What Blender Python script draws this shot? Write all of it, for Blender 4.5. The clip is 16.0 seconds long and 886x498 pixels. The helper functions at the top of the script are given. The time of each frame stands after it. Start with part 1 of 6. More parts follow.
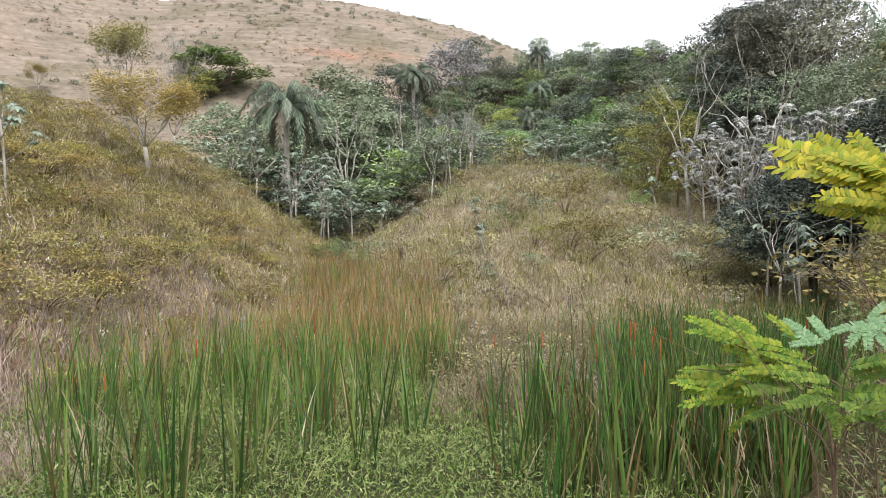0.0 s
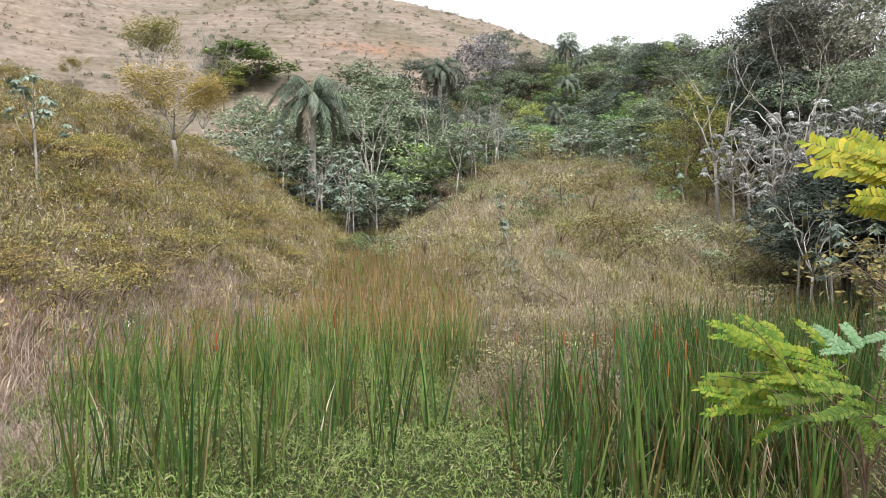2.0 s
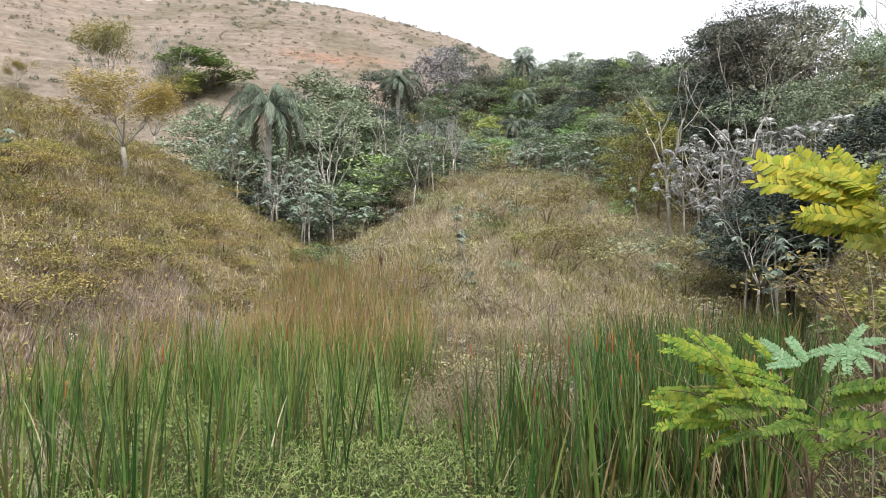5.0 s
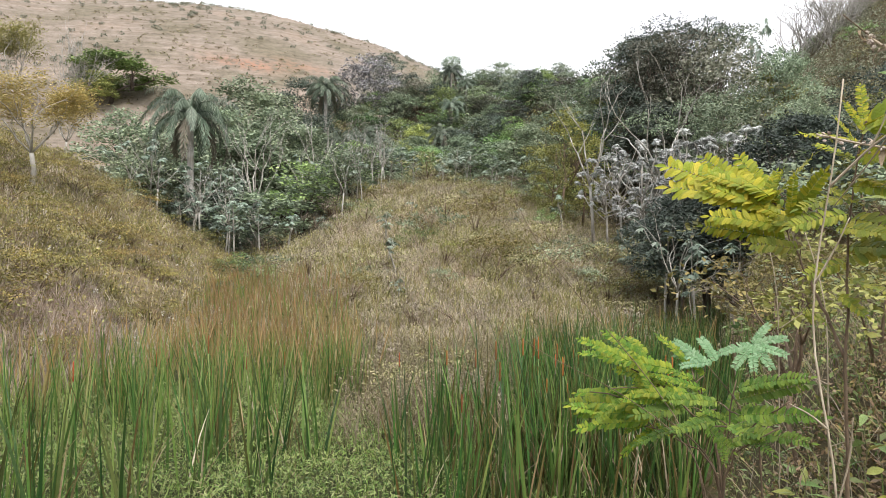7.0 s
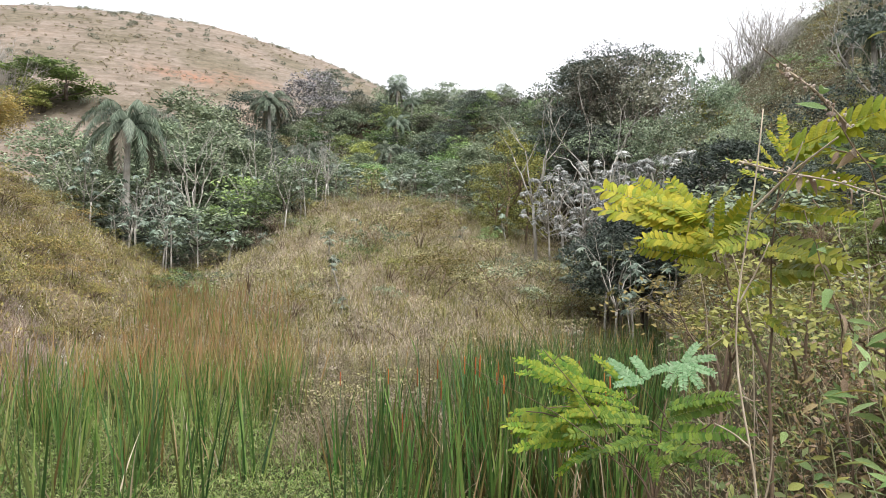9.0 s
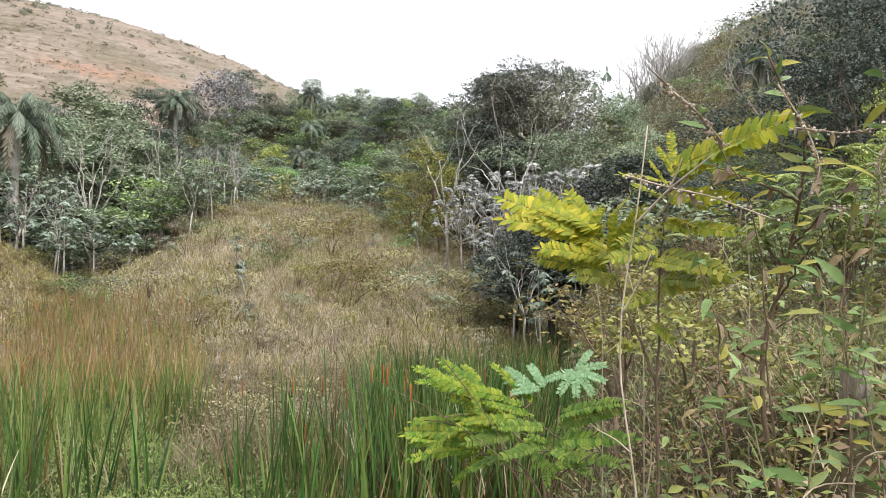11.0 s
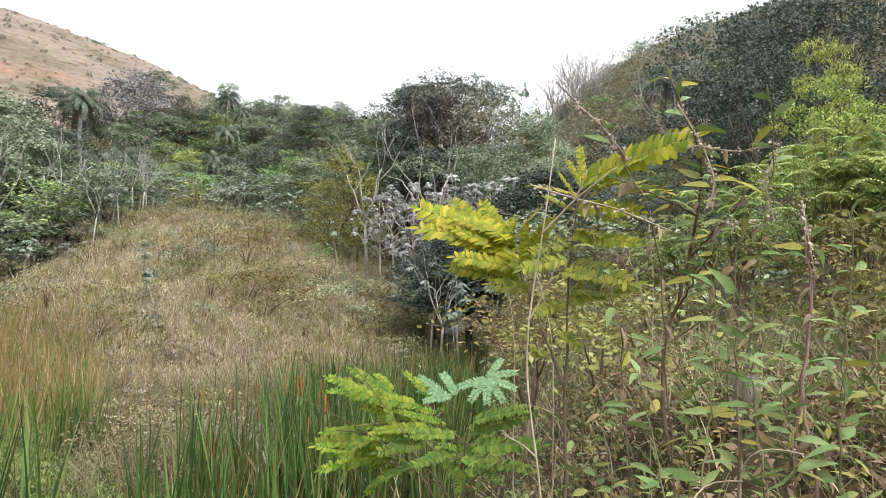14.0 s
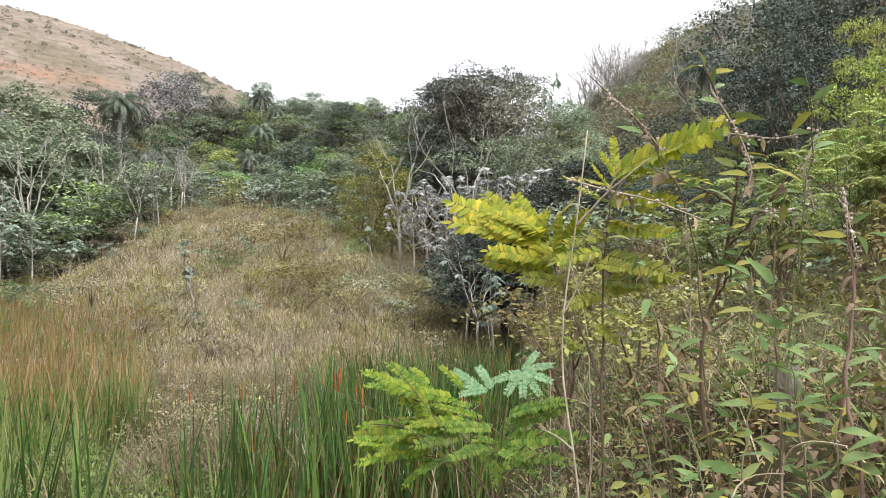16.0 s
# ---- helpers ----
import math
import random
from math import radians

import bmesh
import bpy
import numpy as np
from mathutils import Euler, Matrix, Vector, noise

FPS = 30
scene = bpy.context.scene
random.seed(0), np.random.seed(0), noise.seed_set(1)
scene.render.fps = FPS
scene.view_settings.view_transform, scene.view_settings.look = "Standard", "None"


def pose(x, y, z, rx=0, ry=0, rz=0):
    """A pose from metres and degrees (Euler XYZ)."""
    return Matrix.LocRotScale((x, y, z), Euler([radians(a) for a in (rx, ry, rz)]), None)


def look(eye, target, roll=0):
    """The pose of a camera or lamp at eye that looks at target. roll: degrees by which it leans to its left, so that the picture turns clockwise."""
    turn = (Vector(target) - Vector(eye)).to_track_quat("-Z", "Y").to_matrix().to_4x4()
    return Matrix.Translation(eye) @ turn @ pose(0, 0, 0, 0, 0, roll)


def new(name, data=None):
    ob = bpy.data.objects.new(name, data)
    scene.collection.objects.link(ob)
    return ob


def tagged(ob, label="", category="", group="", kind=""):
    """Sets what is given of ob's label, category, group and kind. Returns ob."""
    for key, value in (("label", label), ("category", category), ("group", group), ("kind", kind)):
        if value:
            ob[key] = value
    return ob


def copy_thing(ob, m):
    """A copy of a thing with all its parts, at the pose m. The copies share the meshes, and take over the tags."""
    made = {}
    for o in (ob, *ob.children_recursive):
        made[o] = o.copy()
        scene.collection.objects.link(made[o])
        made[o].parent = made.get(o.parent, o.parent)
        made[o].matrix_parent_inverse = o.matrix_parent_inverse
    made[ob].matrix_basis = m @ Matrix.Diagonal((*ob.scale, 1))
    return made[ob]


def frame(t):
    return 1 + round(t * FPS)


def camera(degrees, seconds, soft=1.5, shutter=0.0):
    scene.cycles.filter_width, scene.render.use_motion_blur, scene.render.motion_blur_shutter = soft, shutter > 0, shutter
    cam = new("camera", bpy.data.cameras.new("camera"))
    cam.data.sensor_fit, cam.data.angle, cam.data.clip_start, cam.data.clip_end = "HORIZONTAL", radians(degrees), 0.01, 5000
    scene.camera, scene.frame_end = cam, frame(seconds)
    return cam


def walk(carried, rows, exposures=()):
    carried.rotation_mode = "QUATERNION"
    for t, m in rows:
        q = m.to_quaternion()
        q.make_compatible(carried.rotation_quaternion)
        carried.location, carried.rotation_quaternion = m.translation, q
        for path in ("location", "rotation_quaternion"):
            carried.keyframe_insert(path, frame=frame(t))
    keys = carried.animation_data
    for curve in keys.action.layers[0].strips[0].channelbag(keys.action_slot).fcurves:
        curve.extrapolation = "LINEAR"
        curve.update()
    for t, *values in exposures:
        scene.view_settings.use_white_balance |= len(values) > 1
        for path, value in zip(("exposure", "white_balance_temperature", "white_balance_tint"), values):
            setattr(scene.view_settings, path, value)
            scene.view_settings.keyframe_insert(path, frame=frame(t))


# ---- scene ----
cam = camera(66.0, 16.0, soft=0.6)
PATH = [
    (0.0, pose(0.000, 0.000, 3.100, 90.00, -0.00, -0.00)),
    (0.5, pose(0.019, 0.034, 3.105, 89.48, -0.47, -0.07)),
    (1.0, pose(0.035, 0.067, 3.111, 89.89, -0.63, 1.81)),
    (1.5, pose(0.046, 0.085, 3.110, 90.02, -0.77, 2.13)),
    (2.0, pose(0.061, 0.111, 3.117, 89.56, -0.64, 2.14)),
    (2.5, pose(0.068, 0.123, 3.122, 89.58, -0.15, 2.19)),
    (3.0, pose(0.071, 0.126, 3.124, 89.82, -0.03, 2.30)),
    (5.5, pose(0.091, 0.167, 3.128, 90.68, -0.87, -3.04)),
    (6.0, pose(0.107, 0.175, 3.129, 90.81, -0.48, -4.61)),
    (6.5, pose(0.131, 0.200, 3.118, 91.00, -0.34, -6.05)),
    (7.0, pose(0.131, 0.191, 3.117, 91.30, -0.35, -7.32)),
    (7.5, pose(0.138, 0.197, 3.116, 91.36, -0.51, -8.45)),
    (8.0, pose(0.140, 0.190, 3.119, 91.91, -0.69, -9.71)),
    (10.5, pose(0.224, 0.208, 3.133, 93.47, -0.68, -16.75)),
    (11.0, pose(0.235, 0.204, 3.130, 93.56, -1.03, -19.24)),
    (11.5, pose(0.241, 0.201, 3.130, 94.20, -1.28, -21.62)),
    (12.0, pose(0.253, 0.205, 3.127, 94.56, -1.56, -24.17)),
    (12.5, pose(0.254, 0.197, 3.127, 94.65, -1.62, -25.70)),
    (13.0, pose(0.253, 0.187, 3.126, 94.72, -1.47, -26.35)),
    (13.5, pose(0.258, 0.187, 3.125, 94.78, -1.12, -26.45)),
    (14.0, pose(0.258, 0.192, 3.120, 94.57, -1.21, -26.03)),
    (14.5, pose(0.257, 0.193, 3.119, 94.72, -1.12, -25.63)),
    (15.0, pose(0.257, 0.186, 3.122, 94.57, -0.88, -25.16)),
    (15.5, pose(0.257, 0.186, 3.122, 94.23, -0.46, -24.29)),
    (16.0, pose(0.254, 0.180, 3.123, 93.99, -0.42, -23.13)),
]
walk(cam, PATH, exposures=[(0.0, 0.85), (8.0, 0.85), (12.0, 0.97), (16.0, 0.97)])

# ---------------------------------------------------------------- world and light
world = bpy.data.worlds.new("overcast_sky")
scene.world = world
world.use_nodes = True
wn, wl = world.node_tree.nodes, world.node_tree.links
wn.clear()
w_out, w_bg, w_mix = wn.new("ShaderNodeOutputWorld"), wn.new("ShaderNodeBackground"), wn.new("ShaderNodeMix")
w_sky = wn.new("ShaderNodeTexSky")
w_sky.sky_type, w_sky.sun_disc = "NISHITA", False
w_sky.sun_elevation, w_sky.sun_rotation = radians(58), radians(163)
w_sky.dust_density, w_sky.air_density = 4.0, 1.0
w_mix.data_type = "RGBA"
w_mix.inputs[0].default_value = 0.93
w_mix.inputs[7].default_value = (9.1, 9.2, 9.75, 1)
wl.new(w_sky.outputs[0], w_mix.inputs[6])
wl.new(w_mix.outputs[2], w_bg.inputs[0])
w_bg.inputs[1].default_value = 0.105
wl.new(w_bg.outputs[0], w_out.inputs[0])
sun = new("sun", bpy.data.lights.new("sun", "SUN"))
sun.data.energy, sun.data.angle, sun.data.color = 2.1, radians(10), (1.0, 0.965, 0.93)
sun.matrix_world = look((14, -44, 75), (0, 8, 0))


# ---------------------------------------------------------------- materials
def base_nodes(name):
    m = bpy.data.materials.new(name)
    m.use_nodes = True
    n, l = m.node_tree.nodes, m.node_tree.links
    n.clear()
    return m, n, l, n.new("ShaderNodeOutputMaterial")


def ramp(n, stops):
    r = n.new("ShaderNodeValToRGB")
    e = r.color_ramp.elements
    while len(e) < len(stops):
        e.new(0.5)
    for k, (p, c) in enumerate(stops):
        e[k].position, e[k].color = p, (*c, 1)
    return r


def mixer(n, l, fac, a, b, blend="MIX"):
    m = n.new("ShaderNodeMix")
    m.data_type, m.blend_type = "RGBA", blend
    for slot, v in ((0, fac), (6, a), (7, b)):
        if isinstance(v, bpy.types.NodeSocket):
            l.new(v, m.inputs[slot])
        else:
            m.inputs[slot].default_value = v if slot == 0 else (*v, 1)
    return m.outputs[2]


def noise_tex(n, l, scale, detail=4, coord=None, rough=0.55):
    t = n.new("ShaderNodeTexNoise")
    t.inputs["Scale"].default_value, t.inputs["Detail"].default_value, t.inputs["Roughness"].default_value = scale, detail, rough
    if coord is not None:
        l.new(coord, t.inputs["Vector"])
    return t.outputs[0]


def leaf_mat(name, cols, rough=0.55, trans=0.15, vary=0.35, along=None, spec=0.3):
    """Leaves: colour by island and by object, a little light let through; along: colour towards the tips."""
    m, n, l, out = base_nodes(name)
    geo, info = n.new("ShaderNodeNewGeometry"), n.new("ShaderNodeObjectInfo")
    r = ramp(n, [(k / max(1, len(cols) - 1), c) for k, c in enumerate(cols)])
    sm, fr = n.new("ShaderNodeMath"), n.new("ShaderNodeMath")
    sm.operation, fr.operation = "ADD", "FRACT"
    l.new(geo.outputs["Random Per Island"], sm.inputs[0])
    l.new(info.outputs["Random"], sm.inputs[1])
    l.new(sm.outputs[0], fr.inputs[0])
    l.new(fr.outputs[0], r.inputs[0])
    col = r.outputs[0]
    if along:
        at = n.new("ShaderNodeAttribute")
        at.attribute_name = "along"
        jig = n.new("ShaderNodeMath")
        jig.operation = "MULTIPLY_ADD"
        l.new(geo.outputs["Random Per Island"], jig.inputs[0])
        jig.inputs[1].default_value = 0.5
        l.new(at.outputs["Fac"], jig.inputs[2])
        rr = ramp(n, [(along[0], (0, 0, 0)), (along[1], (1, 1, 1))])
        l.new(jig.outputs[0], rr.inputs[0])
        col = mixer(n, l, rr.outputs[0], col, along[2])
    hs = n.new("ShaderNodeHueSaturation")
    mr = n.new("ShaderNodeMapRange")
    l.new(info.outputs["Random"], mr.inputs[0])
    mr.inputs[3].default_value, mr.inputs[4].default_value = 1 - vary, 1 + vary
    l.new(mr.outputs[0], hs.inputs["Value"])
    mh = n.new("ShaderNodeMapRange")
    wn_ = n.new("ShaderNodeTexWhiteNoise")
    wn_.noise_dimensions = "1D"
    l.new(info.outputs["Random"], wn_.inputs["W"])
    l.new(wn_.outputs[0], mh.inputs[0])
    mh.inputs[3].default_value, mh.inputs[4].default_value = 0.5 - 0.07 * vary, 0.5 + 0.07 * vary
    l.new(mh.outputs[0], hs.inputs["Hue"])
    pos = n.new("ShaderNodeTexCoord")
    big = noise_tex(n, l, 0.9, 2, pos.outputs["Object"])
    blot = ramp(n, [(0.3, (0.72, 0.72, 0.72)), (0.7, (1.2, 1.2, 1.2))])
    l.new(big, blot.inputs[0])
    l.new(mixer(n, l, 1.0, col, blot.outputs[0], "MULTIPLY"), hs.inputs["Color"])
    p, tr, mx = n.new("ShaderNodeBsdfPrincipled"), n.new("ShaderNodeBsdfTranslucent"), n.new("ShaderNodeMixShader")
    p.inputs["Roughness"].default_value, p.inputs["Specular IOR Level"].default_value = rough, spec
    bu = n.new("ShaderNodeBump")
    bu.inputs["Strength"].default_value, bu.inputs["Distance"].default_value = 0.5, 0.01
    l.new(noise_tex(n, l, 60.0, 3, pos.outputs["Object"]), bu.inputs["Height"])
    l.new(bu.outputs[0], p.inputs["Normal"])
    l.new(hs.outputs[0], p.inputs["Base Color"])
    l.new(hs.outputs[0], tr.inputs[0])
    mx.inputs[0].default_value = trans
    l.new(p.outputs[0], mx.inputs[1])
    l.new(tr.outputs[0], mx.inputs[2])
    l.new(mx.outputs[0], out.inputs[0])
    return m


def bark_mat(name, a, b, scale=9, bump=0.4):
    m, n, l, out = base_nodes(name)
    tc, mp = n.new("ShaderNodeTexCoord"), n.new("ShaderNodeMapping")
    mp.inputs["Scale"].default_value = (1, 1, 0.25)
    l.new(tc.outputs["Object"], mp.inputs[0])
    f = noise_tex(n, l, scale, 6, mp.outputs[0], 0.65)
    patch = noise_tex(n, l, scale * 0.17, 3, tc.outputs["Object"])
    r = ramp(n, [(0.3, a), (0.7, b)])
    l.new(f, r.inputs[0])
    dirt = ramp(n, [(0.35, (0.6, 0.58, 0.52)), (0.62, (1, 1, 1))])
    l.new(patch, dirt.inputs[0])
    p, bm_ = n.new("ShaderNodeBsdfPrincipled"), n.new("ShaderNodeBump")
    bm_.inputs["Strength"].default_value, bm_.inputs["Distance"].default_value = bump, 0.02
    l.new(f, bm_.inputs["Height"])
    l.new(mixer(n, l, 1.0, r.outputs[0], dirt.outputs[0], "MULTIPLY"), p.inputs["Base Color"])
    l.new(bm_.outputs[0], p.inputs["Normal"])
    p.inputs["Roughness"].default_value = 0.85
    l.new(p.outputs[0], out.inputs[0])
    return m


def ground_mat():
    m, n, l, out = base_nodes("ground_cover")
    tc, at = n.new("ShaderNodeTexCoord"), n.new("ShaderNodeAttribute")
    at.attribute_name = "cover_and_shade"
    sep = n.new("ShaderNodeSeparateColor")
    l.new(at.outputs["Color"], sep.inputs[0])
    P = tc.outputs["Object"]
    fine, mid, big = noise_tex(n, l, 5.0, 6, P, 0.7), noise_tex(n, l, 0.55, 5, P, 0.6), noise_tex(n, l, 0.045, 4, P)
    # near slopes: dry litter, straw and olive growth over reddish soil
    r1 = ramp(n, [(0.25, (0.07, 0.05, 0.03)), (0.5, (0.17, 0.13, 0.075)), (0.75, (0.30, 0.245, 0.15))])
    l.new(fine, r1.inputs[0])
    r2 = ramp(n, [(0.35, (0.6, 0.62, 0.42)), (0.6, (1, 1, 1))])
    l.new(mid, r2.inputs[0])
    slope = mixer(n, l, 1.0, r1.outputs[0], r2.outputs[0], "MULTIPLY")
    # far pasture: pale dry grass, darker tussocks, earth where it is worn
    r3 = ramp(n, [(0.3, (0.168, 0.146, 0.12)), (0.5, (0.24, 0.205, 0.174)), (0.72, (0.285, 0.25, 0.217))])
    l.new(mid, r3.inputs[0])
    r4 = ramp(n, [(0.36, (0.72, 0.72, 0.62)), (0.52, (1, 0.97, 0.94)), (0.68, (1.08, 1.0, 0.93))])
    l.new(big, r4.inputs[0])
    pasture = mixer(n, l, 1.0, r3.outputs[0], r4.outputs[0], "MULTIPLY")
    speck = noise_tex(n, l, 1.7, 3, P, 0.7)
    sr = ramp(n, [(0.6, (0, 0, 0)), (0.75, (0.7, 0.7, 0.7))])
    l.new(speck, sr.inputs[0])
    pasture = mixer(n, l, sr.outputs[0], pasture, (0.19, 0.155, 0.10))
    zm = n.new("ShaderNodeMapping")
    zm.inputs["Scale"].default_value = (0.05, 0.05, 0.9)
    l.new(P, zm.inputs[0])
    st = ramp(n, [(0.38, (0.80, 0.79, 0.76)), (0.55, (1, 1, 1)), (0.7, (1.1, 1.08, 1.06))])
    l.new(noise_tex(n, l, 1.0, 4, zm.outputs[0], 0.65), st.inputs[0])
    pasture = mixer(n, l, 1.0, pasture, st.outputs[0], "MULTIPLY")
    gr = ramp(n, [(0.3, (0.7, 0.69, 0.66)), (0.6, (1.05, 1.05, 1.05))])
    l.new(fine, gr.inputs[0])
    pasture = mixer(n, l, 1.0, pasture, gr.outputs[0], "MULTIPLY")
    col = mixer(n, l, sep.outputs[0], slope, pasture)
    # woodland floor, its near-black also painted shade in hollow and bank; marsh mud
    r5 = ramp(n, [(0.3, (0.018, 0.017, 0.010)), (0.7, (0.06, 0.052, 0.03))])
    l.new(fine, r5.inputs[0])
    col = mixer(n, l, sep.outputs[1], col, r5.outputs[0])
    r6 = ramp(n, [(0.3, (0.018, 0.022, 0.010)), (0.55, (0.045, 0.052, 0.02)), (0.8, (0.09, 0.075, 0.04))])
    l.new(fine, r6.inputs[0])
    col = mixer(n, l, sep.outputs[2], col, r6.outputs[0])
    # bare red earth
    ea = n.new("ShaderNodeAttribute")
    ea.attribute_name = "earth"
    em = n.new("ShaderNodeMath")
    em.operation = "MULTIPLY"
    er = ramp(n, [(0.42, (0, 0, 0)), (0.56, (1, 1, 1))])
    l.new(mid, er.inputs[0])
    l.new(er.outputs[0], em.inputs[0])
    l.new(ea.outputs["Fac"], em.inputs[1])
    col = mixer(n, l, em.outputs[0], col, (0.30, 0.155, 0.10))
    p, b = n.new("ShaderNodeBsdfPrincipled"), n.new("ShaderNodeBump")
    b.inputs["Strength"].default_value, b.inputs["Distance"].default_value = 0.9, 0.25
    l.new(mid, b.inputs["Height"])
    b2 = n.new("ShaderNodeBump")
    b2.inputs["Strength"].default_value, b2.inputs["Distance"].default_value = 0.7, 0.05
    l.new(fine, b2.inputs["Height"])
    l.new(b.outputs[0], b2.inputs["Normal"])
    l.new(b2.outputs[0], p.inputs["Normal"])
    l.new(col, p.inputs["Base Color"])
    p.inputs["Roughness"].default_value, p.inputs["Specular IOR Level"].default_value = 0.95, 0.1
    l.new(p.outputs[0], out.inputs[0])
    return m


GROUND = ground_mat()
BARK_PALE = bark_mat("pale_bark", (0.24, 0.225, 0.20), (0.52, 0.495, 0.45), 7)
BARK_TWIG = bark_mat("grey_twigs", (0.26, 0.245, 0.225), (0.48, 0.46, 0.43), 7)
BARK_DARK = bark_mat("dark_bark", (0.05, 0.04, 0.03), (0.16, 0.13, 0.10), 12)
BARK_BROWN = bark_mat("brown_stem", (0.09, 0.06, 0.04), (0.24, 0.17, 0.11), 30)
BARK_RED = bark_mat("reddish_stem", (0.11, 0.06, 0.05), (0.27, 0.175, 0.14), 30)
BARK_GREEN = bark_mat("green_stem", (0.10, 0.11, 0.05), (0.23, 0.22, 0.11), 30)
BARK_DRY = bark_mat("dry_stalk", (0.30, 0.24, 0.17), (0.55, 0.48, 0.37), 40)
BARK_CUT = bark_mat("weathered_wood", (0.07, 0.055, 0.045), (0.42, 0.38, 0.33), 26, 1.0)
# dark green with distance haze painted in as paler, bluer tones
L_DARK_HAZE = leaf_mat("hazed_dark_leaves", [(0.046, 0.063, 0.048), (0.094, 0.119, 0.089), (0.164, 0.189, 0.147)], 0.55, 0.28, 0.5)
# deep green of the big trees; doubles as painted shade round the hollow
L_DEEP_SHADE = leaf_mat("deep_green_shade_leaves", [(0.035, 0.048, 0.039), (0.058, 0.078, 0.060), (0.094, 0.118, 0.092)], 0.5, 0.2, 0.35)
# green greyed and blued, so that the colour carries the haze
L_MID_HAZE = leaf_mat("hazed_green_leaves", [(0.114, 0.155, 0.099), (0.205, 0.260, 0.161), (0.342, 0.398, 0.255)], 0.55, 0.28, 0.3)
L_LIGHT = leaf_mat("light_green_leaves", [(0.144, 0.216, 0.062), (0.264, 0.354, 0.102), (0.420, 0.504, 0.174)], 0.55, 0.28, 0.5)
L_LAYER = leaf_mat("layered_green_leaves", [(0.107, 0.158, 0.031), (0.217, 0.277, 0.058), (0.373, 0.418, 0.108)], 0.55, 0.28, 0.3)
L_UMBRELLA = leaf_mat("deep_green_layered_leaves", [(0.075, 0.125, 0.035), (0.14, 0.205, 0.055), (0.22, 0.29, 0.09)], 0.55, 0.2, 0.15)
L_OLIVE = leaf_mat("olive_leaves", [(0.10, 0.10, 0.03), (0.19, 0.175, 0.05), (0.29, 0.25, 0.085)], 0.55, 0.28)
L_RUST = leaf_mat("rusty_olive_leaves", [(0.146, 0.132, 0.043), (0.278, 0.231, 0.066), (0.415, 0.316, 0.104)])
L_YELLOWISH = leaf_mat("yellowish_leaves", [(0.22, 0.195, 0.06), (0.37, 0.32, 0.10), (0.52, 0.45, 0.17), (0.29, 0.30, 0.10)], 0.55, 0.32)
# fresh green, blue raised a little in place of haze
L_SPRING_HAZE = leaf_mat("hazed_fresh_green_leaves", [(0.092, 0.157, 0.056), (0.178, 0.265, 0.092), (0.281, 0.378, 0.148)], 0.55, 0.28, 0.5)
L_OLIVEGREEN = leaf_mat("olive_green_leaves", [(0.12, 0.13, 0.034), (0.215, 0.222, 0.06), (0.33, 0.325, 0.10)], 0.55, 0.28, 0.2)
L_SILVER = leaf_mat("silver_green_leaves", [(0.120, 0.169, 0.121), (0.220, 0.283, 0.210), (0.380, 0.441, 0.362)], 0.5, 0.2)
L_GREY = leaf_mat("grey_leaves", [(0.18, 0.195, 0.17), (0.33, 0.345, 0.32), (0.54, 0.54, 0.53)], 0.6, 0.15)
L_MAUVE = leaf_mat("mauve_grey_flowers", [(0.12, 0.13, 0.11), (0.26, 0.245, 0.26), (0.44, 0.42, 0.45), (0.16, 0.17, 0.14)], 0.6, 0.15)
L_MAROON = leaf_mat("brownish_leaves", [(0.09, 0.095, 0.066), (0.145, 0.148, 0.105), (0.215, 0.208, 0.16)], 0.55, 0.28, 0.5)
L_PALM = leaf_mat("palm_leaves", [(0.049, 0.072, 0.045), (0.102, 0.135, 0.090), (0.197, 0.230, 0.168)], 0.4, 0.15)
L_DEADFROND = leaf_mat("dead_palm_leaves", [(0.09, 0.085, 0.06), (0.16, 0.145, 0.10)])
G_DRY = leaf_mat("dry_grass", [(0.34, 0.275, 0.205), (0.56, 0.465, 0.355), (0.66, 0.575, 0.465), (0.36, 0.33, 0.18)], 0.7, 0.15, 0.1)
G_STRAW = leaf_mat("bank_straw", [(0.20, 0.15, 0.085), (0.36, 0.29, 0.175), (0.50, 0.42, 0.28), (0.24, 0.23, 0.10)], 0.7, 0.15, 0.1)
G_OLIVE = leaf_mat("olive_grass", [(0.13, 0.14, 0.05), (0.25, 0.24, 0.08), (0.38, 0.32, 0.14)], 0.7, 0.15, 0.1)
G_RED = leaf_mat("reddish_dry_grass", [(0.26, 0.19, 0.15), (0.42, 0.33, 0.27), (0.56, 0.47, 0.40)], 0.7, 0.2, 0.1)
REED = leaf_mat("reed_blades", [(0.024, 0.064, 0.017), (0.052, 0.117, 0.026), (0.099, 0.185, 0.042), (0.204, 0.253, 0.074), (0.037, 0.084, 0.021), (0.161, 0.105, 0.037)], 0.35, 0.15, 0.35, (1.08, 1.5, (0.29, 0.155, 0.065)), 0.5)
REED_MID = leaf_mat("browning_reed_blades", [(0.03, 0.075, 0.016), (0.06, 0.125, 0.028), (0.11, 0.18, 0.042), (0.19, 0.22, 0.07), (0.17, 0.115, 0.045)], 0.35, 0.15, 0.2, (1.06, 1.5, (0.27, 0.145, 0.06)), 0.5)
REED_RUST = leaf_mat("rusty_reed_blades", [(0.10, 0.19, 0.04), (0.17, 0.22, 0.055), (0.30, 0.25, 0.10), (0.40, 0.32, 0.17), (0.13, 0.22, 0.05)], 0.5, 0.25, 0.1, (0.72, 1.4, (0.31, 0.20, 0.09)))
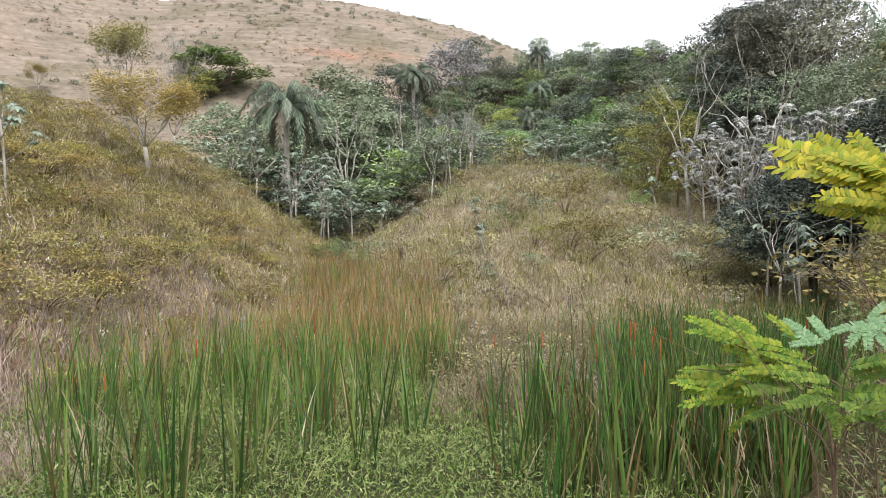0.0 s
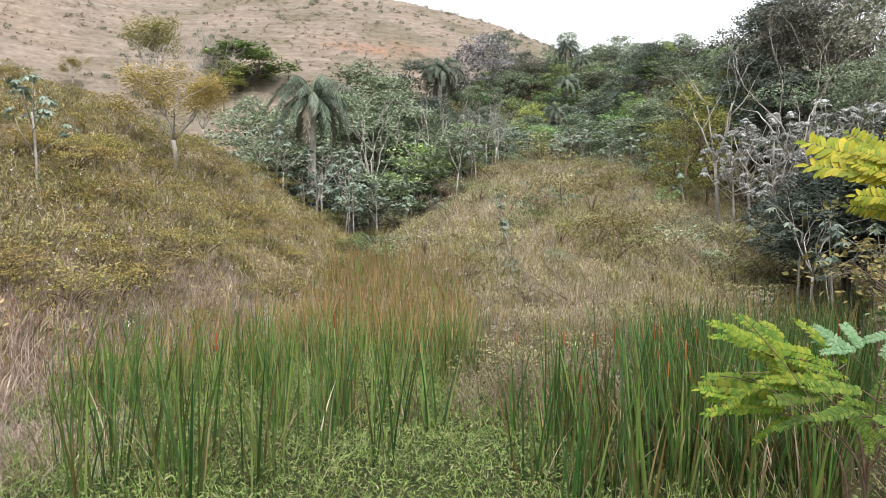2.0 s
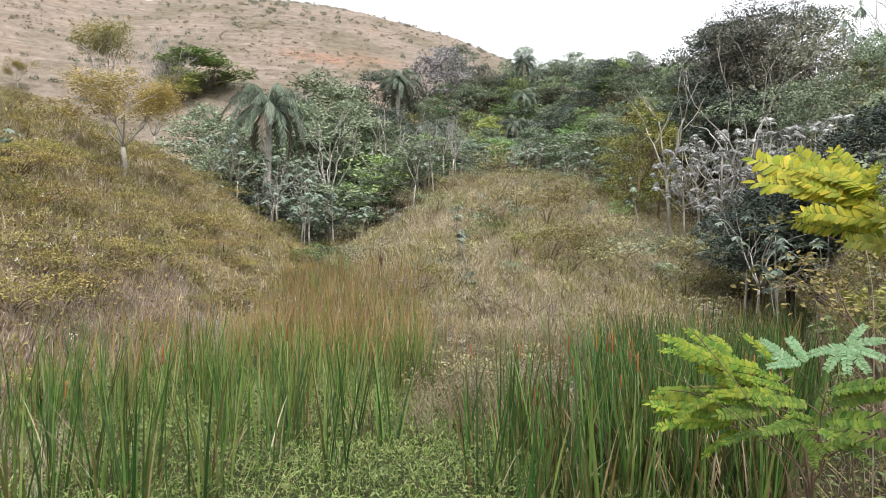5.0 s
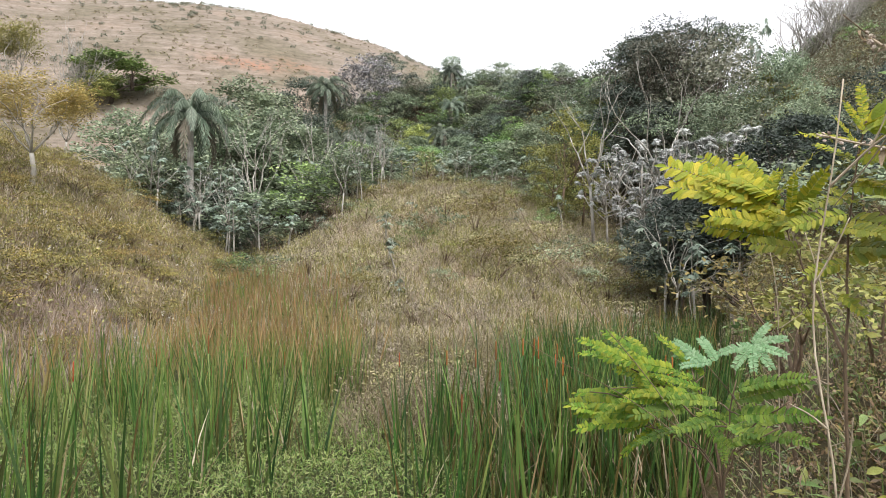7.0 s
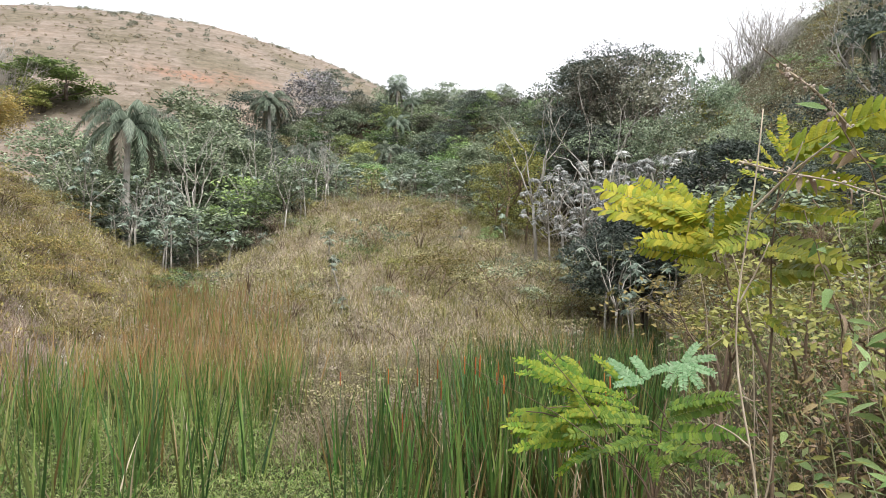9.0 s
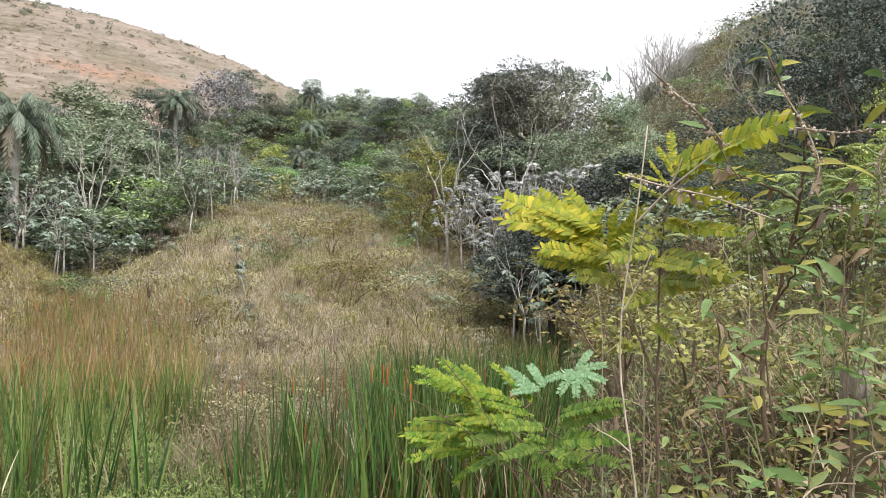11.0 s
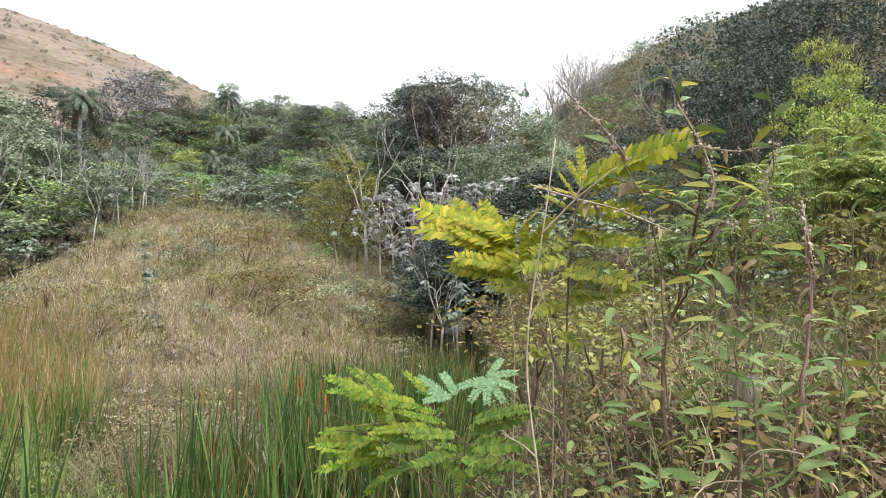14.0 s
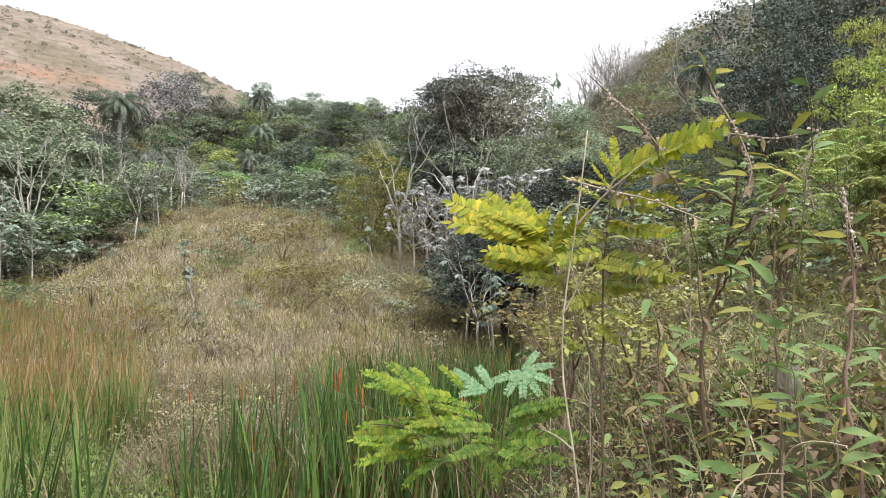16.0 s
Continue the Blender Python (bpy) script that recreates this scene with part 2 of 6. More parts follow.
REED_DEAD = leaf_mat("dead_reed_blades", [(0.20, 0.125, 0.06), (0.33, 0.235, 0.13), (0.56, 0.48, 0.36), (0.26, 0.17, 0.085), (0.22, 0.20, 0.09)], 0.6, 0.15, 0.1)
SPIKE = leaf_mat("rusty_seed_spike", [(0.340, 0.089, 0.025), (0.391, 0.140, 0.038), (0.204, 0.072, 0.025)], 0.8, 0.0, 0.25)
HERB = leaf_mat("fresh_herb_leaves", [(0.06, 0.115, 0.025), (0.13, 0.215, 0.045), (0.25, 0.335, 0.09), (0.34, 0.36, 0.15), (0.17, 0.26, 0.055), (0.24, 0.20, 0.11)], 0.45, 0.2, 0.1)
Y_LEAF = leaf_mat("yellow_green_leaflets", [(0.20, 0.28, 0.018), (0.36, 0.39, 0.025), (0.52, 0.45, 0.035), (0.17, 0.25, 0.022), (0.44, 0.42, 0.03)], 0.45, 0.35, 0.12)
YG_LEAF = leaf_mat("lime_leaflets", [(0.09, 0.21, 0.018), (0.19, 0.31, 0.026), (0.36, 0.40, 0.04), (0.12, 0.25, 0.03)], 0.4, 0.38, 0.15)
YO_LEAF = leaf_mat("olive_yellow_leaflets", [(0.15, 0.21, 0.025), (0.25, 0.29, 0.035), (0.38, 0.36, 0.05), (0.18, 0.23, 0.04)], 0.45, 0.35, 0.15)
BG_LEAF = leaf_mat("bright_green_leaflets", [(0.08, 0.17, 0.022), (0.14, 0.24, 0.032), (0.24, 0.32, 0.045), (0.10, 0.19, 0.035)], 0.4, 0.35, 0.15)
R_LEAF = leaf_mat("reddish_olive_leaves", [(0.24, 0.15, 0.08), (0.34, 0.225, 0.12), (0.25, 0.21, 0.09), (0.40, 0.25, 0.15), (0.22, 0.24, 0.10)], 0.5, 0.2, 0.15)
F_LEAF = leaf_mat("bluish_green_leaflets", [(0.15, 0.29, 0.13), (0.22, 0.37, 0.18), (0.30, 0.44, 0.25)], 0.45, 0.3, 0.08)
W_LEAF = leaf_mat("weed_leaves", [(0.08, 0.145, 0.04), (0.15, 0.24, 0.07), (0.25, 0.34, 0.12), (0.40, 0.38, 0.09), (0.17, 0.26, 0.10)], 0.42, 0.2, 0.12)
W_OLD = leaf_mat("withered_leaves", [(0.20, 0.14, 0.09), (0.33, 0.25, 0.17), (0.42, 0.33, 0.17), (0.20, 0.15, 0.12), (0.42, 0.34, 0.26)], 0.7, 0.15, 0.15)
SEED = leaf_mat("dry_seed_heads", [(0.27, 0.205, 0.16), (0.40, 0.33, 0.275), (0.56, 0.49, 0.43), (0.17, 0.125, 0.095)], 0.8, 0.1, 0.1)
WHITE_TUFT = leaf_mat("white_seed_tufts", [(0.6, 0.58, 0.52), (0.75, 0.73, 0.68)], 0.8, 0.2, 0.05)
G_BANK = leaf_mat("bank_grass", [(0.05, 0.085, 0.02), (0.12, 0.18, 0.045), (0.23, 0.29, 0.08), (0.30, 0.28, 0.13)], 0.6, 0.15, 0.1)
LITTER = leaf_mat("dead_leaf_litter", [(0.30, 0.195, 0.13), (0.45, 0.33, 0.23), (0.13, 0.08, 0.05), (0.36, 0.26, 0.11), (0.21, 0.13, 0.085)], 0.7, 0.1, 0.1)
W_LANCE = leaf_mat("lance_leaves", [(0.10, 0.185, 0.05), (0.17, 0.27, 0.085), (0.28, 0.38, 0.15), (0.14, 0.235, 0.07), (0.45, 0.40, 0.07), (0.20, 0.29, 0.12)], 0.4, 0.25, 0.1)
H_SLOPE = leaf_mat("slope_herb_leaves", [(0.143, 0.138, 0.050), (0.275, 0.248, 0.083), (0.407, 0.330, 0.110), (0.319, 0.330, 0.121), (0.495, 0.352, 0.154)], 0.6, 0.15, 0.1)
H_HILL = leaf_mat("hill_brush_leaves", [(0.17, 0.185, 0.125), (0.27, 0.285, 0.195), (0.40, 0.41, 0.305), (0.30, 0.285, 0.215)], 0.6, 0.15, 0.1)
H_TWIG = leaf_mat("twiggy_dead_herbs", [(0.136, 0.111, 0.081), (0.264, 0.221, 0.170), (0.383, 0.332, 0.264), (0.212, 0.187, 0.111)], 0.8, 0.1, 0.1)
H_TANGLE = leaf_mat("tangled_weed_leaves", [(0.11, 0.10, 0.05), (0.22, 0.18, 0.11), (0.20, 0.21, 0.08), (0.33, 0.27, 0.19), (0.16, 0.12, 0.09)], 0.7, 0.12, 0.1)
H_KNOLL = leaf_mat("knoll_herb_leaves", [(0.15, 0.15, 0.06), (0.27, 0.265, 0.105), (0.40, 0.37, 0.17), (0.48, 0.42, 0.27)], 0.6, 0.15, 0.1)

rng = np.random.default_rng(7)


# ---------------------------------------------------------------- the lie of the land
def sstep(a, b, v):
    v = np.clip((v - a) / (b - a), 0, 1)
    return v * v * (3 - 2 * v)


def smin(a, b, k):
    h = np.clip(0.5 + 0.5 * (b - a) / k, 0, 1)
    return b * (1 - h) + a * h - k * h * (1 - h)


def smax(a, b, k):
    return -smin(-a, -b, k)


def bumps(x, y, s):
    return (np.sin(x * 1.7 / s + 1.3 * np.sin(y * 1.1 / s)) + np.sin(y * 1.9 / s + 1.7 * np.sin(x * 0.9 / s + 2)) + 0.6 * np.sin((x + y) * 3.1 / s + 4)) / 2.6


def ground(x, y):
    """Height of the ground over the plan, marsh floor near 0."""
    x, y = np.asarray(x, float), np.asarray(y, float)
    # spur on the west side: a steep flank above a foot line, falling along its crest towards the marsh
    d = -(x + 7.5) * 0.986 + (y - 12.5) * 0.167
    crest = smin(3.2 + np.maximum(-6.5 - x, -14) * 0.60, 11.5 + 0 * x, 4)
    back = np.maximum(y - 44 + 0.25 * (x + 10), 0)
    spur = smin(0.72 * d, crest, 2.5) - 0.22 * back
    # knoll between the arms of the marsh
    ax = (y - 20.5) / 36
    half = 6.5 + 7.0 * np.clip(ax, 0, 1.4)
    half = half + 5.5 * sstep(22, 33, y) * sstep(0, 6, x)
    cx = 0.6 + 6.0 * np.clip(ax, -0.2, 1.6)
    knoll = 10.6 * smin(np.maximum(ax, 0), 1 + 0 * ax, 0.25) * np.exp(-np.abs((x - cx) / half) ** 2.6)
    # high grass hill to the north-west
    far = 105 * np.exp(-(np.hypot((x + 66) / 1.25, y - 290) / 150) ** 2.4) - 3
    far = smax(far, 118 * np.exp(-(np.hypot((x + 190) / 1.1, y - 250) / 140) ** 2.4) - 3, 12)
    far = far * sstep(42, 95, y - 0.15 * x)
    # wooded hill to the north and the steep side to the east
    north = 34 * sstep(38, 122, y + 0.10 * x) * sstep(-45, 25, x + 0.12 * (y - 60))
    east = 52.5 * sstep(6, 84, x - 9 - 0.16 * (y - 20)) * sstep(-45, 15, y + 0.2 * x)
    east = east + 9 * np.exp(-((x - 74) / 30) ** 2 - ((y - 102) / 36) ** 2)
    north = north + 8 * np.exp(-((x - 36) / 20) ** 2 - ((y - 66) / 22) ** 2) + 6 * np.exp(-((x + 8) / 14) ** 2 - ((y - 86) / 22) ** 2)
    # bank on which the camera stands, rising to the east
    r = np.hypot(x, y)
    high = 1.45 + 1.1 * sstep(0.6, 3.4, x) + 1.6 * sstep(4, 14, x)
    edge = np.maximum(sstep(5.8, 2.4, y + 0.25 * np.abs(x + 1)), sstep(-1.0, 1.5, x - 0.60 * y) * sstep(60, 30, y) * np.maximum(sstep(16, 11.5, r), sstep(18, 23, r)))
    z = high * edge
    z = smax(z, spur - 0.1, 0.5)
    z = smax(z, knoll - 0.2, 0.5)
    z = smax(z, far - 3, 3)
    z = smax(z, north - 3, 3)
    z = smax(z, east - 3, 3)
    away = sstep(0.3, 3, z)
    return z + away * (0.25 * bumps(x, y, 3.1) + 0.5 * sstep(40, 120, r) * bumps(x, y, 14)) + 0.04 * bumps(x, y, 0.9)


# ---------------------------------------------------------------- mesh helpers
def mesh_of(name, verts, quads=None, tris=None, along=None, smooth=False):
    me = bpy.data.meshes.new(name)
    quads = np.zeros((0, 4), int) if quads is None else np.asarray(quads)
    tris = np.zeros((0, 3), int) if tris is None else np.asarray(tris)
    me.vertices.add(len(verts))
    me.vertices.foreach_set("co", np.asarray(verts, np.float32).ravel())
    me.loops.add(quads.size + tris.size)
    me.loops.foreach_set("vertex_index", np.concatenate([quads.ravel(), tris.ravel()]).astype(np.int32))
    me.polygons.add(len(quads) + len(tris))
    me.polygons.foreach_set("loop_start", np.concatenate([np.arange(len(quads)) * 4, quads.size + np.arange(len(tris)) * 3]).astype(np.int32))
    if smooth:
        me.polygons.foreach_set("use_smooth", np.ones(len(me.polygons), bool))
    if along is not None:
        a = me.attributes.new("along", "FLOAT", "POINT")
        a.data.foreach_set("value", np.asarray(along, np.float32))
    me.update(calc_edges=True)
    me.validate()
    return me


class Build:
    """Collects tubes, leaves and blades of one part."""

    def __init__(self):
        self.v, self.q, self.a, self.n = [], [], [], 0

    def add(self, v, q, a=None):
        v = np.asarray(v, float).reshape(-1, 3)
        self.v.append(v)
        self.q.append(np.asarray(q) + self.n)
        self.a.append(np.zeros(len(v)) if a is None else np.asarray(a).ravel())
        self.n += len(v)
        return self

    def tube(self, pts, radii, sides=6):
        pts = np.asarray(pts, float)
        k = len(pts)
        radii = np.broadcast_to(np.asarray(radii, float), (k,)) if np.ndim(radii) == 0 else np.interp(np.linspace(0, 1, k), np.linspace(0, 1, len(radii)), radii)
        tan = np.gradient(pts, axis=0)
        tan /= np.linalg.norm(tan, axis=1)[:, None] + 1e-9
        ref = np.array([0.3, 0.9, 0.2]) if abs(tan[0][2]) > 0.7 else np.array([0, 0, 1.0])
        s = np.cross(tan, ref)
        s /= np.linalg.norm(s, axis=1)[:, None] + 1e-9
        u = np.cross(s, tan)
        ang = np.arange(sides) / sides * 2 * np.pi
        ring = pts[:, None] + radii[:, None, None] * (s[:, None] * np.cos(ang)[None, :, None] + u[:, None] * np.sin(ang)[None, :, None])
        i, j = np.meshgrid(np.arange(k - 1), np.arange(sides), indexing="ij")
        a, b = i * sides + j, i * sides + (j + 1) % sides
        q = np.stack([a, b, b + sides, a + sides], -1).reshape(-1, 4)
        caps = [[sides - 1 - c for c in range(sides)], [(k - 1) * sides + c for c in range(sides)]]
        fan = [[c[0], c[m], c[m + 1], c[min(m + 2, sides - 1)]] for c in caps for m in range(1, sides - 2, 2)]
        return self.add(ring.reshape(-1, 3), np.concatenate([q, np.array(fan)]) if sides >= 4 and sides % 2 == 0 else q)

    def leaves(self, p, d, nrm, length, width, fold=0.12):
        """Rhombic leaves, one folded quad each, from p along d."""
        p, d, nrm = np.asarray(p, float), np.asarray(d, float), np.asarray(nrm, float)
        n = len(p)
        length, width = np.broadcast_to(length, (n,))[:, None], np.broadcast_to(width, (n,))[:, None]
        d = d / (np.linalg.norm(d, axis=1)[:, None] + 1e-9)
        s = np.cross(d, nrm)
        s /= np.linalg.norm(s, axis=1)[:, None] + 1e-9
        up = np.cross(s, d)
        mid = p + d * length * 0.45
        v = np.stack([p, mid + s * width / 2 + up * width * fold, p + d * length, mid - s * width / 2 + up * width * fold], 1)
        return self.add(v, np.arange(n * 4).reshape(n, 4))

    def broad(self, p, d, nrm, length, width, droop=0.25, fold=0.15, blunt=False):
        """Lance-shaped leaves with a midrib fold and a drooping tip, eight quads each."""
        p, d, nrm = np.asarray(p, float), np.asarray(d, float), np.asarray(nrm, float)
        n = len(p)
        length, width, droop = (np.broadcast_to(a, (n,))[:, None] for a in (length, width, droop))
        d = d / (np.linalg.norm(d, axis=1)[:, None] + 1e-9)
        s = np.cross(d, nrm)
        s /= np.linalg.norm(s, axis=1)[:, None] + 1e-9
        up = np.cross(s, d)
        rows = []
        for t, w in ((0, 0.25), (0.2, 0.85), (0.5, 1.0), (0.82, 0.88), (1.0, 0.3)) if blunt else ((0, 0.06), (0.2, 0.75), (0.45, 1.0), (0.75, 0.62), (1.0, 0.02)):
            c = p + d * length * t - up * length * droop * t * t
            e = up * width * fold * w
            rows.append(np.stack([c + s * width / 2 * w + e, c, c - s * width / 2 * w + e], 1))
        v = np.concatenate(rows, 1)
        q = []
        for r in range(4):
            for c in range(2):
                q.append([r * 3 + c, r * 3 + c + 1, r * 3 + c + 4, r * 3 + c + 3])
        q = (np.arange(n)[:, None, None] * 15 + np.array(q)[None]).reshape(-1, 4)
        return self.add(v, q)

    def blades(self, base, yaw, lean, bend, length, width, k=4, face=None, kink=None):
        """Grass or reed blades: ribbons that lean and bend over, tapering to the tip."""
        base = np.asarray(base, float)
        n = len(base)
        yaw, lean, bend, length, width = (np.broadcast_to(np.asarray(a, float), (n,)) for a in (yaw, lean, bend, length, width))
        face = yaw + np.pi / 2 if face is None else face
        h = np.stack([np.cos(yaw), np.sin(yaw), 0 * yaw], -1)
        side = np.stack([np.cos(face), np.sin(face), 0 * yaw], -1)
        rows, al = [], []
        for t in np.linspace(0, 1, k + 1):
            ang = lean + bend * t
            rise = np.cos(np.clip(ang * 0.6, -1.5, 1.5)) * t
            run = np.sin(np.clip(lean + bend * t * 0.5, -2.6, 2.6)) * t
            up = np.where(np.abs(lean + bend * t * 0.5) > 1.2, np.cos(lean + bend * t * 0.5) * t, rise)
            c = base + h * (run * length)[:, None] + np.array([0, 0, 1.0]) * (up * length)[:, None]
            w = width * (0.75 + 0.25 * min(1, t * 4)) * (1 - t ** 2.2) + 0.0015
            rows += [c + side * (w / 2)[:, None], c - side * (w / 2)[:, None]]
            al += [np.full(n, t), np.full(n, t)]
        v = np.stack(rows, 1)
        q = np.array([[2 * r, 2 * r + 1, 2 * r + 3, 2 * r + 2] for r in range(k)])
        return self.add(v, (np.arange(n)[:, None, None] * (2 * k + 2) + q[None]).reshape(-1, 4), np.stack(al, 1))

    def mesh(self, name, smooth=False):
        return mesh_of(name, np.concatenate(self.v), np.concatenate(self.q), None, np.concatenate(self.a), smooth)


def part(name, b, material, parent=None, label="", smooth=False):
    ob = new(name, b.mesh(name, smooth) if isinstance(b, Build) else b)
    if not ob.data.materials:
        ob.data.materials.append(material)
    ob.parent = parent
    return tagged(ob, label)


def unit(v):
    v = np.asarray(v, float)
    return v / (np.linalg.norm(v, axis=-1, keepdims=True) + 1e-9)


def dirs(n, r=rng):
    return unit(r.normal(size=(n, 3)))


def gz(x, y):
    return float(ground(x, y))


PROTO = {}


def plant(kind, variant, x, y, height, rz=None, sink=0.05, label="", group="", wide=1.0, z=None):
    """Sets one more plant of a kind on the ground: the first of a variant is built, the rest are copies of it."""
    make, size = KINDS[kind]
    key = (kind, variant)
    if key not in PROTO:
        root = new(kind)
        make(root, np.random.default_rng(100 + 17 * variant + len(kind)), variant)
        PROTO[key] = root
        ob = root
    else:
        ob = copy_thing(PROTO[key], Matrix())
    s = height / size
    rz = rng.uniform(0, 2 * np.pi) if rz is None else rz
    ob.matrix_basis = Matrix.LocRotScale((x, y, (gz(x, y) if z is None else z) - sink), Euler((0, 0, rz)), (s * wide, s * wide, s))
    text, cat, grp = TEXT[kind]
    return tagged(ob, label or text, cat, group or grp)


# ---------------------------------------------------------------- kinds of plants
def limbs(b, start, aim, length, r0, depth, r, spread=0.7, kids=3, tips=None, droop=0.0, wob=0.18, sides=6, up=0.15):
    """A branching limb: bent tube with smaller limbs along its upper part; tips collects the ends."""
    aim = unit(aim)
    pts = [np.asarray(start, float)]
    d = aim.copy()
    k = 5
    for _ in range(k):
        d = unit(d + r.normal(size=3) * wob + np.array([0, 0, up - droop]))
        pts.append(pts[-1] + d * length / k)
    pts = np.array(pts)
    b.tube(pts, np.linspace(r0, r0 * (0.5 if depth else 0.25), k + 1), sides if depth else max(4, sides - 2))
    if tips is not None and depth == 0:
        tips += [(pts[-1], d), (pts[3], d)]
    if depth:
        for c in range(kids):
            t = r.uniform(0.45, 1.0) if c else 1.0
            i = min(k, int(round(t * k)))
            out = unit(d + dirs(1, r)[0] * spread + np.array([0, 0, 0.1]))
            limbs(b, pts[i], out, length * r.uniform(0.5, 0.75), r0 * 0.5, depth - 1, r, spread, kids, tips, droop, wob, sides, up)
    return pts


def crown_lobes(b, lobes, n, leaf, r, flat=1.0, fill=0.75):
    """Leaves in tufts on the outsides of uneven lobes (centre, radii)."""
    vol = np.array([np.prod(s) ** (2 / 3) for _, s in lobes])
    for (c, s), share in zip(lobes, vol / vol.sum()):
        m = max(6, int(n * share / 9))
        dd = dirs(m, r)
        dd[:, 2] = np.where(dd[:, 2] < -0.15, -dd[:, 2], dd[:, 2])
        rad = fill + (1 - fill) * r.uniform(0, 1, m) ** 0.5 + r.normal(size=m) * 0.09
        tuft = np.asarray(c) + dd * np.asarray(s) * rad[:, None]
        k = 9
        p = np.repeat(tuft, k, 0) + r.normal(size=(m * k, 3)) * leaf * 0.9 * np.array([1, 1, 0.55])
        out = unit(np.repeat(dd, k, 0) * 0.6 + dirs(m * k, r) * np.array([1, 1, 0.5 * flat]) + np.array([0, 0, -0.15]))
        nr = unit(np.array([0, 0, 0.55]) * flat + np.repeat(dd, k, 0) * 1.1 + dirs(m * k, r) * 0.45)
        L = leaf * r.uniform(0.6, 1.3, m * k)
        b.leaves(p, out, nr, L, L * 0.55)


def make_broadleaf(mat, bark, n=2900, leaf=0.32, flat=1.0, h=9.0, lean=0.0, tall=False, fill=0.85, stems=1, plain=False, nl=20, low=False):
    def make(root, r, variant):
        wood, crown, lobes = Build(), Build(), []
        tips = []
        for s in range(stems):
            foot = np.array([r.normal() * 0.25 * (stems > 1), r.normal() * 0.25 * (stems > 1), -0.3])
            top = np.array([r.normal() * 0.5, r.normal() * 0.5, h * (0.42 if not tall else 0.58)])
            mid = (foot + top) / 2 + r.normal(size=3) * 0.15
            wood.tube([foot, mid, top], [0.14, 0.11, 0.08], 8)
            for c in range(5):
                aim = unit([np.cos(c * 1.256 + s), np.sin(c * 1.256 + s), r.uniform(0.5, 1.6)])
                if plain:
                    wood.tube([top, top + aim * h * 0.2, top + aim * h * 0.34 + np.array([0, 0, 0.3])], [0.06, 0.02], 4)
                else:
                    limbs(wood, top - np.array([0, 0, r.uniform(0, h * 0.14)]), aim, h * 0.28, 0.07, 1, r, tips=tips)
        for c in range(nl):
            a = c * 2.4 + r.uniform(-0.5, 0.5)
            lev = (c + 0.5) / nl
            rad = h * 0.36 * np.sin(np.pi * min(0.97, lev * 0.8 + 0.2)) ** 0.8 * r.uniform(0.5, 1.12)
            zc = h * (0.33 + 0.60 * lev + r.normal() * 0.035) if not tall else h * (0.48 + 0.47 * lev)
            if low:
                zc = h * (0.06 + 0.88 * lev + r.normal() * 0.03)
                rad = h * 0.30 * np.sin(np.pi * min(0.97, lev * 0.75 + 0.25)) ** 0.8 * r.uniform(0.5, 1.15)
            size = h * r.uniform(0.048, 0.1) * (36 / nl) ** 0.55
            lobes.append(((np.cos(a) * rad, np.sin(a) * rad, zc), (size * 1.3, size * 1.3, size * (0.32 if flat > 1.2 else 0.7))))
        crown_lobes(crown, lobes, n, leaf, r, flat, fill)
        part("trunk", wood, bark, root, smooth=True)
        part("crown", crown, mat, root)
    return make


def make_umbrella(mat, bark, n=4200, leaf=0.16, h=6.0, sparse=False):
    """Spreading flat-topped tree."""
    def make(root, r, variant):
        wood, crown, tips = Build(), Build(), []
        fork = np.array([r.normal() * 0.1, 0, h * 0.34])
        wood.tube([(0, 0, -0.3), (r.normal() * 0.08, 0.05, h * 0.17), fork], [0.15, 0.12, 0.10], 8)
        for c in range(6):
            a = c * 1.05 + r.uniform(-0.3, 0.3)
            limbs(wood, fork, (np.cos(a), np.sin(a), 1.1), h * 0.42, 0.06, 2, r, 0.75, 3, tips, 0, 0.2)
        t = np.array([p for p, _ in tips])
        k = max(4, n // len(t))
        p = np.repeat(t, k, 0) + r.normal(size=(len(t) * k, 3)) * h * np.array([0.05, 0.05, 0.028]) * (1.25 if sparse else 1.7)
        d = unit(r.normal(size=p.shape) * np.array([1, 1, 0.35]))
        L = leaf * r.uniform(0.6, 1.4, len(p))
        crown.leaves(p, d, unit(np.array([0, 0, 1.0]) + dirs(len(p), r) * 0.5), L, L * (0.45 if sparse else 0.6))
        part("trunk", wood, bark, root, smooth=True)
        part("crown", crown, mat, root)
    return make


def cecropia_leaf(b, c, out, size, r):
    """One palmate leaf: a short stalk's end with nine drooping fingers."""
    n = 9
    a = np.arange(n) / n * 2 * np.pi + r.uniform(0, 6)
    tilt = unit(np.array([out[0] * 0.35, out[1] * 0.35, 1.0]))
    u = unit(np.cross(tilt, [0.3, 1, 0.1]))
    v = np.cross(tilt, u)
    d = np.cos(a)[:, None] * u + np.sin(a)[:, None] * v - tilt * 0.28
    L = size * (0.8 + 0.25 * (d @ unit(out)) + r.uniform(-0.06, 0.06, n))
    b.leaves(np.repeat([c], n, 0), d - tilt * r.uniform(0.0, 0.35, n)[:, None], np.repeat([tilt], n, 0), L, L * 0.4, 0.1)


